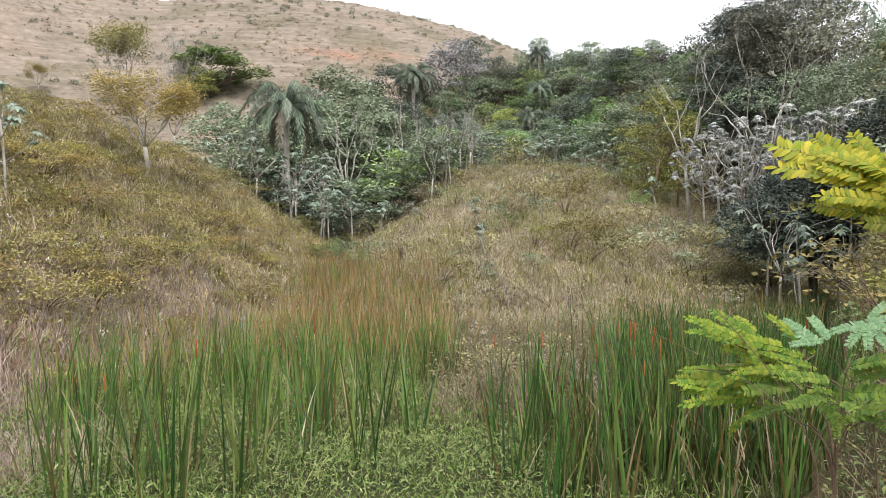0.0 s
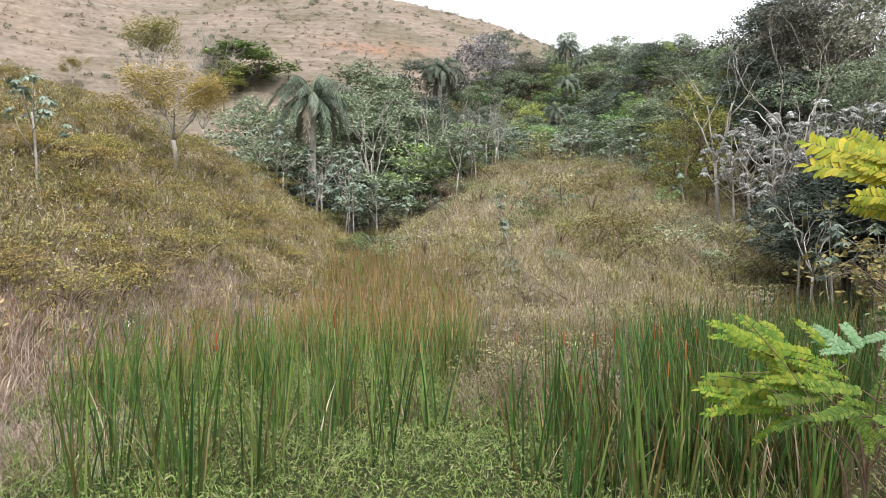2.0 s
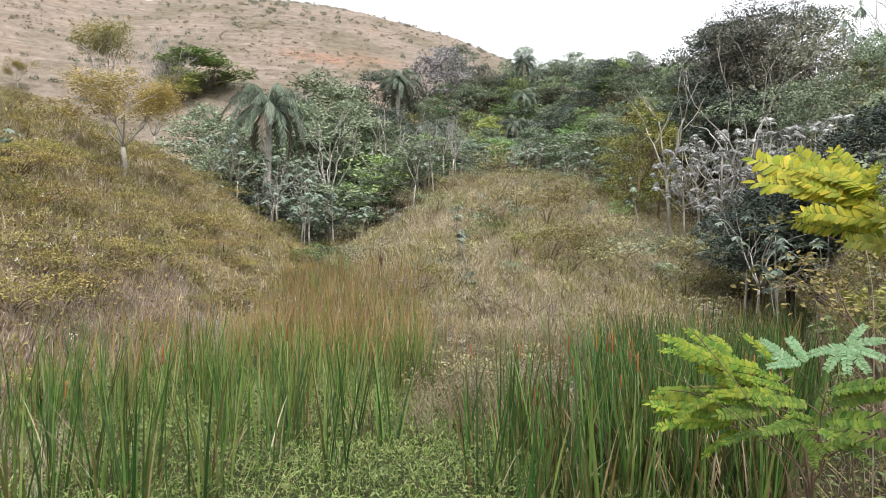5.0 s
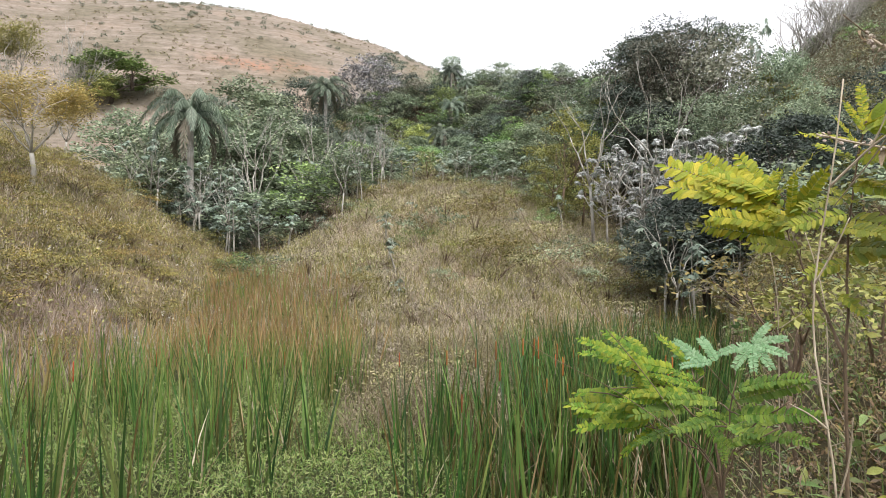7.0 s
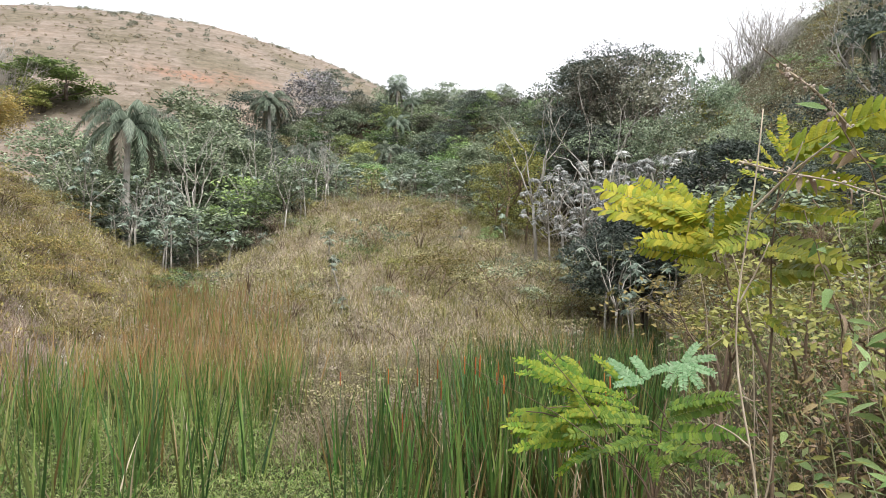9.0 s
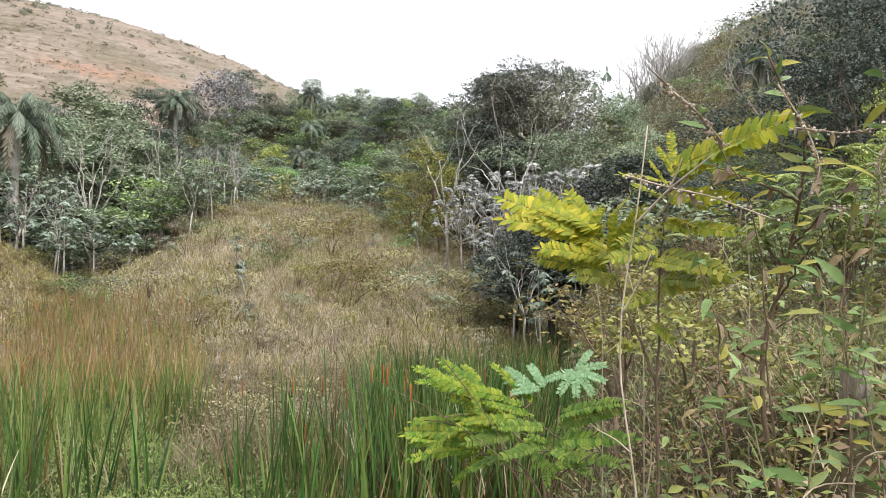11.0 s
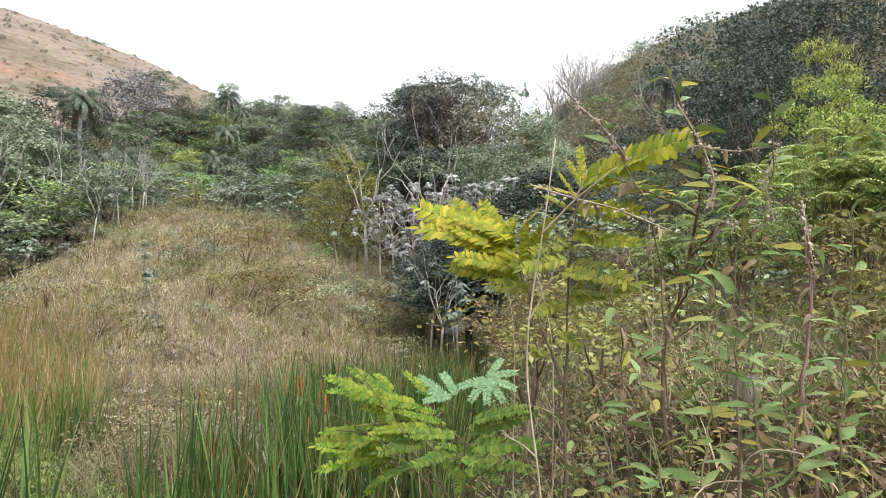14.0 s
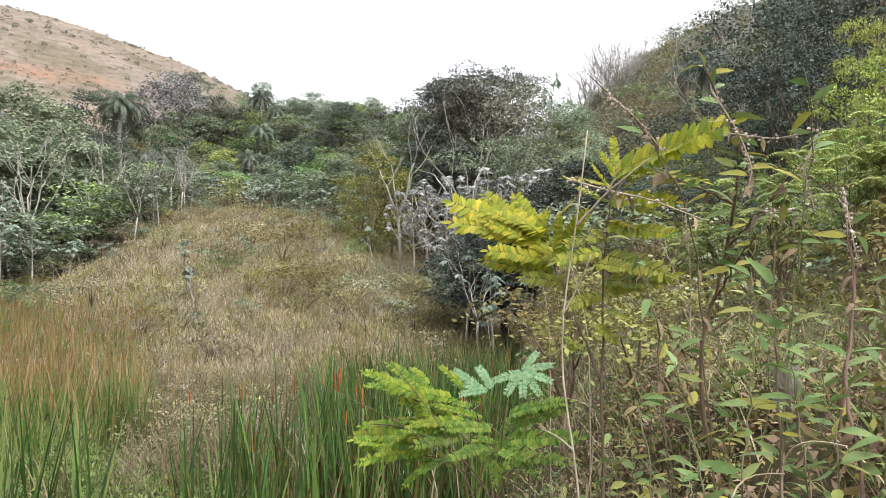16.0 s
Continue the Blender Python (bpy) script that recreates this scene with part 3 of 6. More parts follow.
def make_cecropia(mat, h=7.0, arms=7, leafy=6, size=0.44):
    def make(root, r, variant):
        wood, crown = Build(), Build()
        bow = r.normal(size=2) * 0.35
        fork_z = h * r.uniform(0.55, 0.72)
        pts = [np.array([bow[0] * t * t, bow[1] * t * t, -0.3 + (fork_z + 0.3) * t]) for t in np.linspace(0, 1, 6)]
        wood.tube(pts, [0.075, 0.05], 8)
        ends = [(pts[-1] + np.array([0, 0, h * 0.25]), pts[-1])]
        for c in range(arms):
            a = c / arms * 6.283 + r.uniform(-0.4, 0.4)
            st = pts[-1] - np.array([0, 0, r.uniform(0, h * 0.1)])
            st = st - np.array([0, 0, h * 0.12 * (c % 3)])
            reach = h * r.uniform(0.08, 0.26)
            e = st + np.array([np.cos(a) * reach, np.sin(a) * reach, h * r.uniform(0.06, 0.32)])
            ends.append((e, st))
        for e, st in ends:
            mid = (e + st) / 2 + np.array([(e - st)[0], (e - st)[1], 0]) * 0.16
            wood.tube([st, mid, e], [0.03, 0.018], 6)
            for _ in range(leafy):
                a = r.uniform(0, 6.283)
                out = np.array([np.cos(a), np.sin(a), 0.0])
                tip = e + out * size * r.uniform(0.3, 1.1) + np.array([0, 0, r.uniform(-0.7, 0.5) * size])
                crown.tube([e, (e + tip) / 2 + np.array([0, 0, 0.05]), tip], 0.008, 4)
                cecropia_leaf(crown, tip, out, size * r.uniform(0.55, 1.15), r)
        part("trunk", wood, BARK_PALE, root, smooth=True)
        part("crown", crown, mat, root)
    return make


def make_palm(root, r, variant):
    h = 9.0
    wood, crown, dead = Build(), Build(), Build()
    wood.tube([(0, 0, -0.3), (0.05, 0, h * 0.35), (0.1, 0.05, h * 0.72)], [0.24, 0.19, 0.17], 10)
    top = np.array([0.1, 0.05, h * 0.72])
    for k in range(34):
        a, e = k * 2.4, 1.35 - 1.5 * (k / 34)
        size = r.uniform(2.2, 3.4)
        t = np.linspace(0, 1, 15)
        ang = e - 2.0 * t ** 1.2
        steps = np.stack([np.cos(ang), np.sin(ang)], -1) * size / 14
        run, z = np.cumsum(steps[:, 0]), np.cumsum(steps[:, 1])
        ra = top + np.stack([np.cos(a) * run, np.sin(a) * run, z], -1)
        (dead if k > 29 else crown).tube(ra[::2], [0.03, 0.008], 4)
        i = np.repeat(np.arange(1, 15), 10)
        sgn = np.tile([1, -1], len(i) // 2)
        side = np.array([-np.sin(a), np.cos(a), 0.0])
        d = side * sgn[:, None] * 0.6 + np.array([0, 0, -1.15]) + np.array([np.cos(a), np.sin(a), 0]) * 0.3 + dirs(len(i), r) * 0.35
        L = 0.6 * np.sin(np.pi * (0.12 + 0.8 * i / 15)) * r.uniform(0.8, 1.15, len(i))
        (dead if k > 29 else crown).leaves(ra[i] + dirs(len(i), r) * 0.04, d, np.repeat([[np.cos(a), np.sin(a), 0.4]], len(i), 0), L, 0.055)
    part("trunk", wood, BARK_PALE, root, smooth=True)
    part("crown", crown, L_PALM, root)
    part("dead_fronds", dead, L_DEADFROND, root, "hanging dry brown fronds")


def make_bare(leafy=0, h=8.0, bark=None, fine=False):
    def make(root, r, variant):
        wood, tips = Build(), []
        fork = np.array([r.normal() * 0.2, r.normal() * 0.2, h * 0.4])
        wood.tube([(0, 0, -0.3), fork * 0.5 + np.array([0.1, 0, 0]), fork], np.array([0.095, 0.08, 0.065]) * min(1, h / 8 + 0.05), 8)
        for c in range(4):
            a = c * 1.57 + r.uniform(-0.5, 0.5)
            limbs(wood, fork, (np.cos(a) * 0.55, np.sin(a) * 0.55, 1.3), h * (0.3 if fine else 0.36), 0.03 if fine else 0.045, 3 if fine else 2, r, 0.7 if fine else 0.6, 3 if fine else 2, tips, 0, 0.15, 4 if fine else 6, 0.12)
        part("trunk", wood, bark or BARK_PALE, root, "bare pale trunk and limbs", smooth=True)
        if leafy:
            crown = Build()
            t = np.array([p for p, _ in tips])
            p = np.repeat(t, leafy, 0) + r.normal(size=(len(t) * leafy, 3)) * 0.25
            crown.leaves(p, dirs(len(p), r), dirs(len(p), r) * 0.5 + np.array([0, 0, 1.0]), r.uniform(0.12, 0.26, len(p)), 0.1)
            part("crown", crown, L_GREY, root)
    return make


def make_scrub(h=5.0):
    """A fuzzy bush of many fine bare twigs."""
    def make(root, r, variant):
        wood = Build()
        for c in range(9):
            a = c * 0.7 + r.uniform(-0.3, 0.3)
            limbs(wood, (r.normal() * 0.3, r.normal() * 0.3, -0.2), (np.cos(a) * 0.5, np.sin(a) * 0.5, 1.0), h * r.uniform(0.4, 0.62), 0.036, 2, r, 0.75, 5, None, 0, 0.14, 4, 0.1)
        part("crown", wood, BARK_TWIG, root, smooth=True)
    return make


def make_shrub(mat, n=1500, leaf=0.09, h=1.2, flat=1.6, split=False):
    """Low spreading shrub in layers."""
    def make(root, r, variant):
        wood, crown = Build(), Build()
        lobes = []
        for c in range(9):
            a, rad = r.uniform(0, 6.283), h * r.uniform(0.1, 0.85)
            zc = h * r.uniform(0.35, 0.85) * (1 - 0.35 * rad / h)
            lobes.append(((np.cos(a) * rad, np.sin(a) * rad, zc), (h * r.uniform(0.3, 0.5),) * 2 + (h * r.uniform(0.12, 0.24),)))
            stem = [(0, 0, -0.1), (np.cos(a) * rad * 0.4, np.sin(a) * rad * 0.4, zc * 0.5), lobes[-1][0]]
            if not split:
                wood.tube(stem, [0.022, 0.006], 4)
            elif c < 4:
                part("stem", Build().tube(stem, [0.016, 0.005], 5), BARK_BROWN, root, smooth=True)
        crown_lobes(crown, lobes, n, leaf, r, flat, 0.55)
        if not split:
            part("stem", wood, BARK_BROWN, root, smooth=True)
        part("foliage", crown, mat, root)
    return make


def make_pinnate_bush(mat, h=3.2, n=900):
    """Bush with hanging narrow leaflets in sprays."""
    def make(root, r, variant):
        wood, crown, tips = Build(), Build(), []
        for c in range(7):
            a = c * 0.9 + r.uniform(-0.3, 0.3)
            limbs(wood, (0, 0, -0.1), (np.cos(a) * 0.5, np.sin(a) * 0.5, 1.2), h * 0.55, 0.03, 1, r, 0.7, 4, tips)
        for p, d in tips:
            for _ in range(7):
                out = unit(np.array([*r.normal(size=2), 0.25]))
                size = r.uniform(0.22, 0.4)
                t = np.linspace(0.1, 1, 7)
                ra = p + out * (t * size)[:, None] - np.array([0, 0, 1.0]) * (t * t * size * 0.45)[:, None]
                i = np.repeat(np.arange(7), 2)
                side = np.cross(out, [0, 0, 1.0]) * np.tile([1, -1], 7)[:, None]
                L = 0.11 * r.uniform(0.8, 1.2, 14)
                crown.leaves(ra[i], side * 0.8 + out * 0.5 - np.array([0, 0, 0.5]), np.repeat([[0, 0, 1.0]], 14, 0), L, L * 0.34)
        part("stem", wood, BARK_BROWN, root, smooth=True)
        part("foliage", crown, mat, root)
    return make


KINDS = {
    "dark_tree": (make_broadleaf(L_DARK_HAZE, BARK_DARK, 5200, 0.27), 9.0),
    "green_tree": (make_broadleaf(L_MID_HAZE, BARK_DARK, 5200, 0.27), 9.0),
    "light_tree": (make_broadleaf(L_LIGHT, BARK_DARK, 5000, 0.27), 9.0),
    "olive_tree": (make_broadleaf(L_OLIVEGREEN, BARK_BROWN, 4600, 0.21, 1.0, 9.0, 0, False, 0.5, nl=30, low=True), 9.0),
    "brownish_tree": (make_broadleaf(L_MAROON, BARK_DARK, 4200, 0.19, 1.0, 9.0, 0, True), 9.0),
    "layered_tree": (make_broadleaf(L_LAYER, BARK_DARK, 9000, 0.135, 1.8, 9.0, nl=18), 9.0),
    "grey_tree": (make_broadleaf(L_MAUVE, BARK_PALE, 3600, 0.24, 1.0, 9.0, 0, False, 0.8), 9.0),
    "umbrella_tree": (make_broadleaf(L_UMBRELLA, BARK_DARK, 8000, 0.2, 1.0, 6.0, nl=26), 6.0),
    "yellowish_tree": (make_umbrella(L_YELLOWISH, BARK_PALE, 9500, 0.15, 6.0, True), 6.0),
    "cecropia_tree": (make_cecropia(L_SILVER), 7.0),
    "silver_tree": (make_cecropia(L_GREY, 7.0, 26, 13, 0.205), 7.0),
    "young_cecropia": (make_cecropia(L_SILVER, 2.6, 2, 6, 0.34), 2.6),
    "palm_tree": (make_palm, 9.0),
    "bare_tree": (make_bare(), 8.0),
    "sparse_tree": (make_bare(3), 8.0),
    "scrub_tree": (make_scrub(), 5.0),
    "sapling": (make_bare(0, 2.2, BARK_BROWN, True), 2.2),
    "fresh_shrub": (make_shrub(L_SPRING_HAZE, 900, 0.075, 1.2, 1.0), 1.2),
    "wood_tree": (make_broadleaf(L_MID_HAZE, BARK_DARK, 1550, 0.40, plain=True, nl=15), 9.0),
    "dark_wood_tree": (make_broadleaf(L_DARK_HAZE, BARK_DARK, 1550, 0.40, plain=True, nl=15), 9.0),
    "fresh_wood_tree": (make_broadleaf(L_SPRING_HAZE, BARK_DARK, 1550, 0.40, plain=True, nl=15), 9.0),
    "brown_wood_tree": (make_broadleaf(L_MAROON, BARK_DARK, 1600, 0.36, tall=True, plain=True), 9.0),
    "big_tree": (make_broadleaf(L_DEEP_SHADE, BARK_DARK, 9000, 0.14, 1.0, 9.0, 0, True, nl=22), 9.0),
    # canopy and hollow trees: the hollow's shade is put into the leaf colour
    "canopy_tree": (make_broadleaf(L_DEEP_SHADE, BARK_DARK, 7000, 0.2, 1.0, 9.0, 0, True, nl=26), 9.0),
    "hollow_tree": (make_broadleaf(L_DEEP_SHADE, BARK_DARK, 6000, 0.2, 1.0, 9.0), 9.0),
    "big_green_tree": (make_broadleaf(L_MID_HAZE, BARK_DARK, 8000, 0.15, nl=22), 9.0),
    "pale_shrub": (make_shrub(H_KNOLL, 740, 0.07, 1.2, 0.8), 1.2),
    "twiggy_shrub": (make_shrub(H_TWIG, 620, 0.06, 1.2, 0.8), 1.2),
    "bank_bush": (make_shrub(L_OLIVEGREEN, 1500, 0.055, 1.2, 1.0, True), 1.2),
    "bank_brush": (make_shrub(L_OLIVE, 1500, 0.05, 1.2, 1.0, True), 1.2),
    "mat_shrub": (make_shrub(L_RUST, 1500, 0.05, 1.2, 2.0), 1.2),
    "olive_shrub": (make_shrub(L_OLIVE, 900, 0.065, 1.2, 1.2), 1.2),
    "green_shrub": (make_shrub(L_MID_HAZE, 800, 0.09, 1.2, 1.2), 1.2),
    "lime_bush": (make_pinnate_bush(L_LIGHT), 3.2),
}
TEXT = {
    "dark_tree": ("dark green dense broadleaf tree on the wooded hillside", "tree", "hillside trees"),
    "green_tree": ("green broadleaf tree with a full uneven crown", "tree", "hillside trees"),
    "light_tree": ("light green leafy tree among the darker wood", "tree", "hillside trees"),
    "olive_tree": ("olive-yellow feathery tree at the edge of the wood", "tree", "hillside trees"),
    "brownish_tree": ("tall brownish thin-crowned tree on the hillside", "tree", "hillside trees"),
    "layered_tree": ("bright green tree with flat layered sprays of leaves", "tree", "hillside trees"),
    "grey_tree": ("greyish-mauve flowering tree crown above the wood", "tree", "hillside trees"),
    "umbrella_tree": ("deep green flat-topped tree on the grassy slope", "tree", "slope trees"),
    "yellowish_tree": ("thin yellow-olive spreading tree with a pale trunk", "tree", "slope trees"),
    "cecropia_tree": ("slender pale-trunked tree with silver-green palmate leaves", "tree", "palmate-leaved trees"),
    "silver_tree": ("silver-grey leaved tree with many pale branches", "tree", "palmate-leaved trees"),
    "young_cecropia": ("young thin-stemmed plant with pale palmate leaves", "plant", "young palmate plants"),
    "palm_tree": ("grey-green palm with arching drooping fronds", "palm", "palms"),
    "wood_tree": ("green rounded tree in the distant wood", "tree", "hillside trees"),
    "dark_wood_tree": ("dark green tree in the distant wood", "tree", "hillside trees"),
    "fresh_wood_tree": ("fresh green tree in the distant wood", "tree", "hillside trees"),
    "brown_wood_tree": ("thin brownish tree in the distant wood", "tree", "hillside trees"),
    "big_tree": ("tall dark green tree with a dense clumped crown", "tree", "hillside trees"),
    "canopy_tree": ("spreading tree roofing the hollow, shade painted into its leaves", "tree", "hillside trees"),
    "hollow_tree": ("tree over the hollow at the marsh edge, shade painted into its leaves", "tree", "hillside trees"),
    "big_green_tree": ("broad green tree at the foot of the wood", "tree", "hillside trees"),
    "sapling": ("bare brown twiggy sapling on the bank", "sapling", "bank twigs"),
    "fresh_shrub": ("fresh bright green leafy shrub at the head of the marsh", "shrub", "slope shrubs"),
    "pale_shrub": ("pale olive shrub on the dry hillside", "shrub", "slope shrubs"),
    "twiggy_shrub": ("greyish twiggy half-dead shrub in dry grass", "shrub", "slope shrubs"),
    "bank_bush": ("small-leaved green bush on the bank", "bush", "bank bushes"),
    "bank_brush": ("olive twiggy bush with small leaves on the bank", "bush", "bank bushes"),
    "bare_tree": ("leafless pale-grey branching tree", "tree", "bare trees"),
    "sparse_tree": ("nearly bare grey tree with few leaves", "tree", "bare trees"),
    "scrub_tree": ("grey twiggy scrub tree on the crest", "tree", "bare trees"),
    "mat_shrub": ("low rusty-olive mat of shrub on the slope", "shrub", "slope shrubs"),
    "olive_shrub": ("low olive-green shrub in dry grass", "shrub", "slope shrubs"),
    "green_shrub": ("low dark green leafy shrub", "shrub", "slope shrubs"),
    "lime_bush": ("bright lime-green bush with hanging leaflets", "bush", "lime bushes"),
}


# ---------------------------------------------------------------- the land
def marsh_mask(x, y):
    return sstep(0.35, 0.05, ground(x, y)) * sstep(4.5, 7, y + 0.2 * np.abs(x)) * sstep(45, 36, y)


def wood_mask(x, y):
    east = sstep(15, 21, x - 0.10 * (y - 20)) * sstep(9, 16, np.hypot(x, y) - 4)
    north = sstep(50, 60, y - 0.12 * x) * sstep(-0.34, -0.20, x / np.maximum(y, 1)) * sstep(140, 120, y)
    vale = sstep(40, 46, y + 0.35 * x) * sstep(74, 64, y) * sstep(-0.40, -0.3, x / np.maximum(y, 1)) * sstep(0.05, -0.05, x / np.maximum(y, 1))
    return np.clip(np.maximum(np.maximum(east, north), vale), 0, 1)


# the shaded hollow: ground painted near-black for its shade, shrubs kept out
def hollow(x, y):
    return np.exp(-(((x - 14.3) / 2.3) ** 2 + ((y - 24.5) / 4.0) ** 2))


def land():
    u = np.linspace(-1, 1, 281)
    xs = np.sinh(u * 6.2) / np.sinh(6.2) * 900
    v = np.linspace(-0.62, 1, 331)
    ys = 4 + np.sinh(v * 6.0) / np.sinh(6.0) * 1200
    X, Y = np.meshgrid(xs, ys)
    Z = ground(X, Y)
    n = len(xs)
    i, j = np.meshgrid(np.arange(len(ys) - 1), np.arange(n - 1), indexing="ij")
    q = np.stack([i * n + j, i * n + j + 1, (i + 1) * n + j + 1, (i + 1) * n + j], -1).reshape(-1, 4)
    me = mesh_of("ground", np.stack([X, Y, Z], -1).reshape(-1, 3), q, smooth=True)
    x, y, z = X.ravel(), Y.ravel(), Z.ravel()
    far = sstep(52, 75, y - 0.1 * x) * (1 - wood_mask(x, y))
    bank = sstep(0.4, 1.0, z) * sstep(14, 9, np.hypot(x, y)) * sstep(-3, 0, x)
    # shade painted in: hollow and weedy bank take the dark floor colour
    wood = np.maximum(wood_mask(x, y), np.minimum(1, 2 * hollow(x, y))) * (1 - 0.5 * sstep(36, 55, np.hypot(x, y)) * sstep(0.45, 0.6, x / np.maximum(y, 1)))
    cover_and_shade = np.stack([far, np.maximum(wood, 0.75 * bank), marsh_mask(x, y), 0 * x + 1], -1)
    a = me.color_attributes.new("cover_and_shade", "FLOAT_COLOR", "POINT")
    a.data.foreach_set("color", cover_and_shade.astype(np.float32).ravel())
    # worn earth: a terrace on the far hill, the foot of the spur, a patch at the marsh's edge
    e = np.exp(-(((x + 23) / 13) ** 2 + ((y - 177.5 - 0.2 * (x + 23)) / 2.4) ** 2)) * 1.2
    e = np.maximum(e, 0.9 * np.exp(-(((x + 9.2) / 1.2) ** 2 + ((y - 12.5) / 2.5) ** 2)))
    e = np.maximum(e, 0.6 * np.exp(-(((x + 6.4) / 0.7) ** 2 + ((y - 9.3) / 1.0) ** 2)))
    b = me.attributes.new("earth", "FLOAT", "POINT")
    b.data.foreach_set("value", e.astype(np.float32))
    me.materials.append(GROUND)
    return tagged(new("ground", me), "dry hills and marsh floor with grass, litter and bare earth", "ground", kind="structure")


land()


def scatter(n, x0, x1, y0, y1, keep):
    """Points of the plan in a rectangle, kept with the chance that keep(x, y) gives."""
    x, y = rng.uniform(x0, x1, n), rng.uniform(y0, y1, n)
    ok = rng.uniform(0, 1, n) < keep(x, y)
    return x[ok], y[ok]


def tufts(b, x, y, per, length, width, lean=0.5, bend=0.9, k=2, radius=0.12, sink=0.03):
    n = len(x)
    X, Y = np.repeat(x, per) + rng.normal(size=n * per) * radius, np.repeat(y, per) + rng.normal(size=n * per) * radius
    base = np.stack([X, Y, ground(X, Y) - sink], -1)
    m = n * per
    size = np.repeat(rng.uniform(0.55, 1.25, n), per)
    b.blades(base, rng.uniform(0, 6.283, m), rng.uniform(0, lean, m), rng.uniform(0.1, bend, m), length * size * rng.uniform(0.6, 1.2, m), width * rng.uniform(0.7, 1.3, m), k, rng.uniform(0, 6.283, m))


def stuff(name, b, mat, label, cat):
    ob = new(name, b.mesh(name))
    ob.data.materials.append(mat)
    return tagged(ob, label, cat, kind="stuff")


def in_view(x, y):
    a = np.degrees(np.arctan2(-x, y))
    return (a < 40) & (a > -68) & (y > 0)


def knoll_keep(x, y):
    z = ground(x, y)
    return (z > 0.12) * (1 - wood_mask(x, y)) * in_view(x, y)


# dry grass of the knoll and of the spur
b = Build()
x, y = scatter(40000, -12, 24, 19, 62, lambda x, y: knoll_keep(x, y) * (x > -6 - 0.02 * y) * np.clip(26 / y, 0.3, 1) * (0.55 + 0.45 * bumps(x, y, 2.2)))
tufts(b, x, y, 7, 0.6, 0.019, 0.8, 1.1)
stuff("dry_grass", b, G_DRY, "tall straw-coloured dry grass over the knoll", "grass")
b = Build()
x, y = scatter(26000, -12, 24, 19, 62, lambda x, y: knoll_keep(x, y) * (x > -6 - 0.02 * y) * np.clip(26 / y, 0.3, 1) * (0.5 - 0.5 * bumps(x, y, 2.9)))
tufts(b, x, y, 6, 0.6, 0.034)
stuff("olive_grass", b, G_OLIVE, "olive-green rough grass and weeds on the knoll", "grass")
b = Build()
x, y = scatter(19000, -40, -3, 10, 62, lambda x, y: knoll_keep(x, y) * (x < -3.2 - 0.03 * y) * np.clip(22 / np.hypot(x, y), 0.25, 1) * (0.5 + 0.5 * bumps(x, y, 2.0)))
tufts(b, x, y, 5, 0.5, 0.03)
stuff("dry_grass", b, G_DRY, "dry pale grass between shrubs on the steep slope", "grass")
b = Build()
x, y = scatter(20000, -40, -3, 10, 62, lambda x, y: knoll_keep(x, y) * (x < -3.2 - 0.03 * y) * np.clip(22 / np.hypot(x, y), 0.25, 1) * (0.5 - 0.5 * bumps(x, y, 2.6)))
tufts(b, x, y, 5, 0.46, 0.032)
stuff("olive_grass", b, G_OLIVE, "olive weeds covering the steep slope", "grass")
b = Build()
x, y = scatter(12000, -16, -5, 8, 24, lambda x, y: knoll_keep(x, y) * sstep(4.0, 1.2, ground(x, y)))
tufts(b, x, y, 5, 0.4, 0.02)
stuff("reddish_dry_grass", b, G_RED, "withered pinkish-brown grass at the foot of the slope", "grass")


def herbs(b, x, y, per, tall, leaf, ratio=0.38, radius=0.16):
    """Leafy low plants: leaves up a short height round each point."""
    n = len(x) * per
    X, Y = np.repeat(x, per) + rng.normal(size=n) * radius, np.repeat(y, per) + rng.normal(size=n) * radius
    size = np.repeat(rng.uniform(0.5, 1.3, len(x)), per)
    p = np.stack([X, Y, ground(X, Y) + tall * size * rng.uniform(0.1, 1, n)], -1)
    L = leaf * rng.uniform(0.6, 1.35, n)
    b.leaves(p, dirs(n) * np.array([1, 1, 0.6]) + np.array([0, 0, 0.15]), dirs(n) * 0.7 + np.array([0, 0, 1.0]), L, L * ratio)


def west(x, y):
    return x < -3.2 - 0.03 * y


b = Build()
x, y = scatter(30000, -36, -3, 10, 54, lambda x, y: knoll_keep(x, y) * west(x, y) * sstep(0.3, 2.2, ground(x, y)) * np.clip(20 / np.hypot(x, y), 0.2, 1) * (0.6 + 0.4 * bumps(x, y, 1.7)))
herbs(b, x, y, 13, 0.5, 0.13)
stuff("slope_herbs", b, H_SLOPE, "olive and rusty leafy plants matted over the steep slope", "herbs")
b = Build()
x, y = scatter(17000, -8, 24, 19, 60, lambda x, y: knoll_keep(x, y) * (1 - west(x, y)) * np.clip(24 / y, 0.25, 1) * (0.5 + 0.5 * bumps(x, y, 1.5)))
herbs(b, x, y, 12, 0.55, 0.12)
stuff("knoll_herbs", b, H_KNOLL, "green and yellowing weeds scattered over the knoll", "herbs")
b = Build()
x, y = scatter(18000, -30, 22, 12, 56, lambda x, y: knoll_keep(x, y) * np.clip(22 / y, 0.2, 1) * (0.5 + 0.5 * bumps(x + 7, y, 2.4)))
herbs(b, x, y, 12, 0.7, 0.10, 0.22)
tufts(b, x, y, 5, 0.75, 0.014, 0.5, 0.5)
stuff("dead_stalks", b, H_TWIG, "greyish-pink dead flower stalks standing in the grass", "stalks")
b = Build()
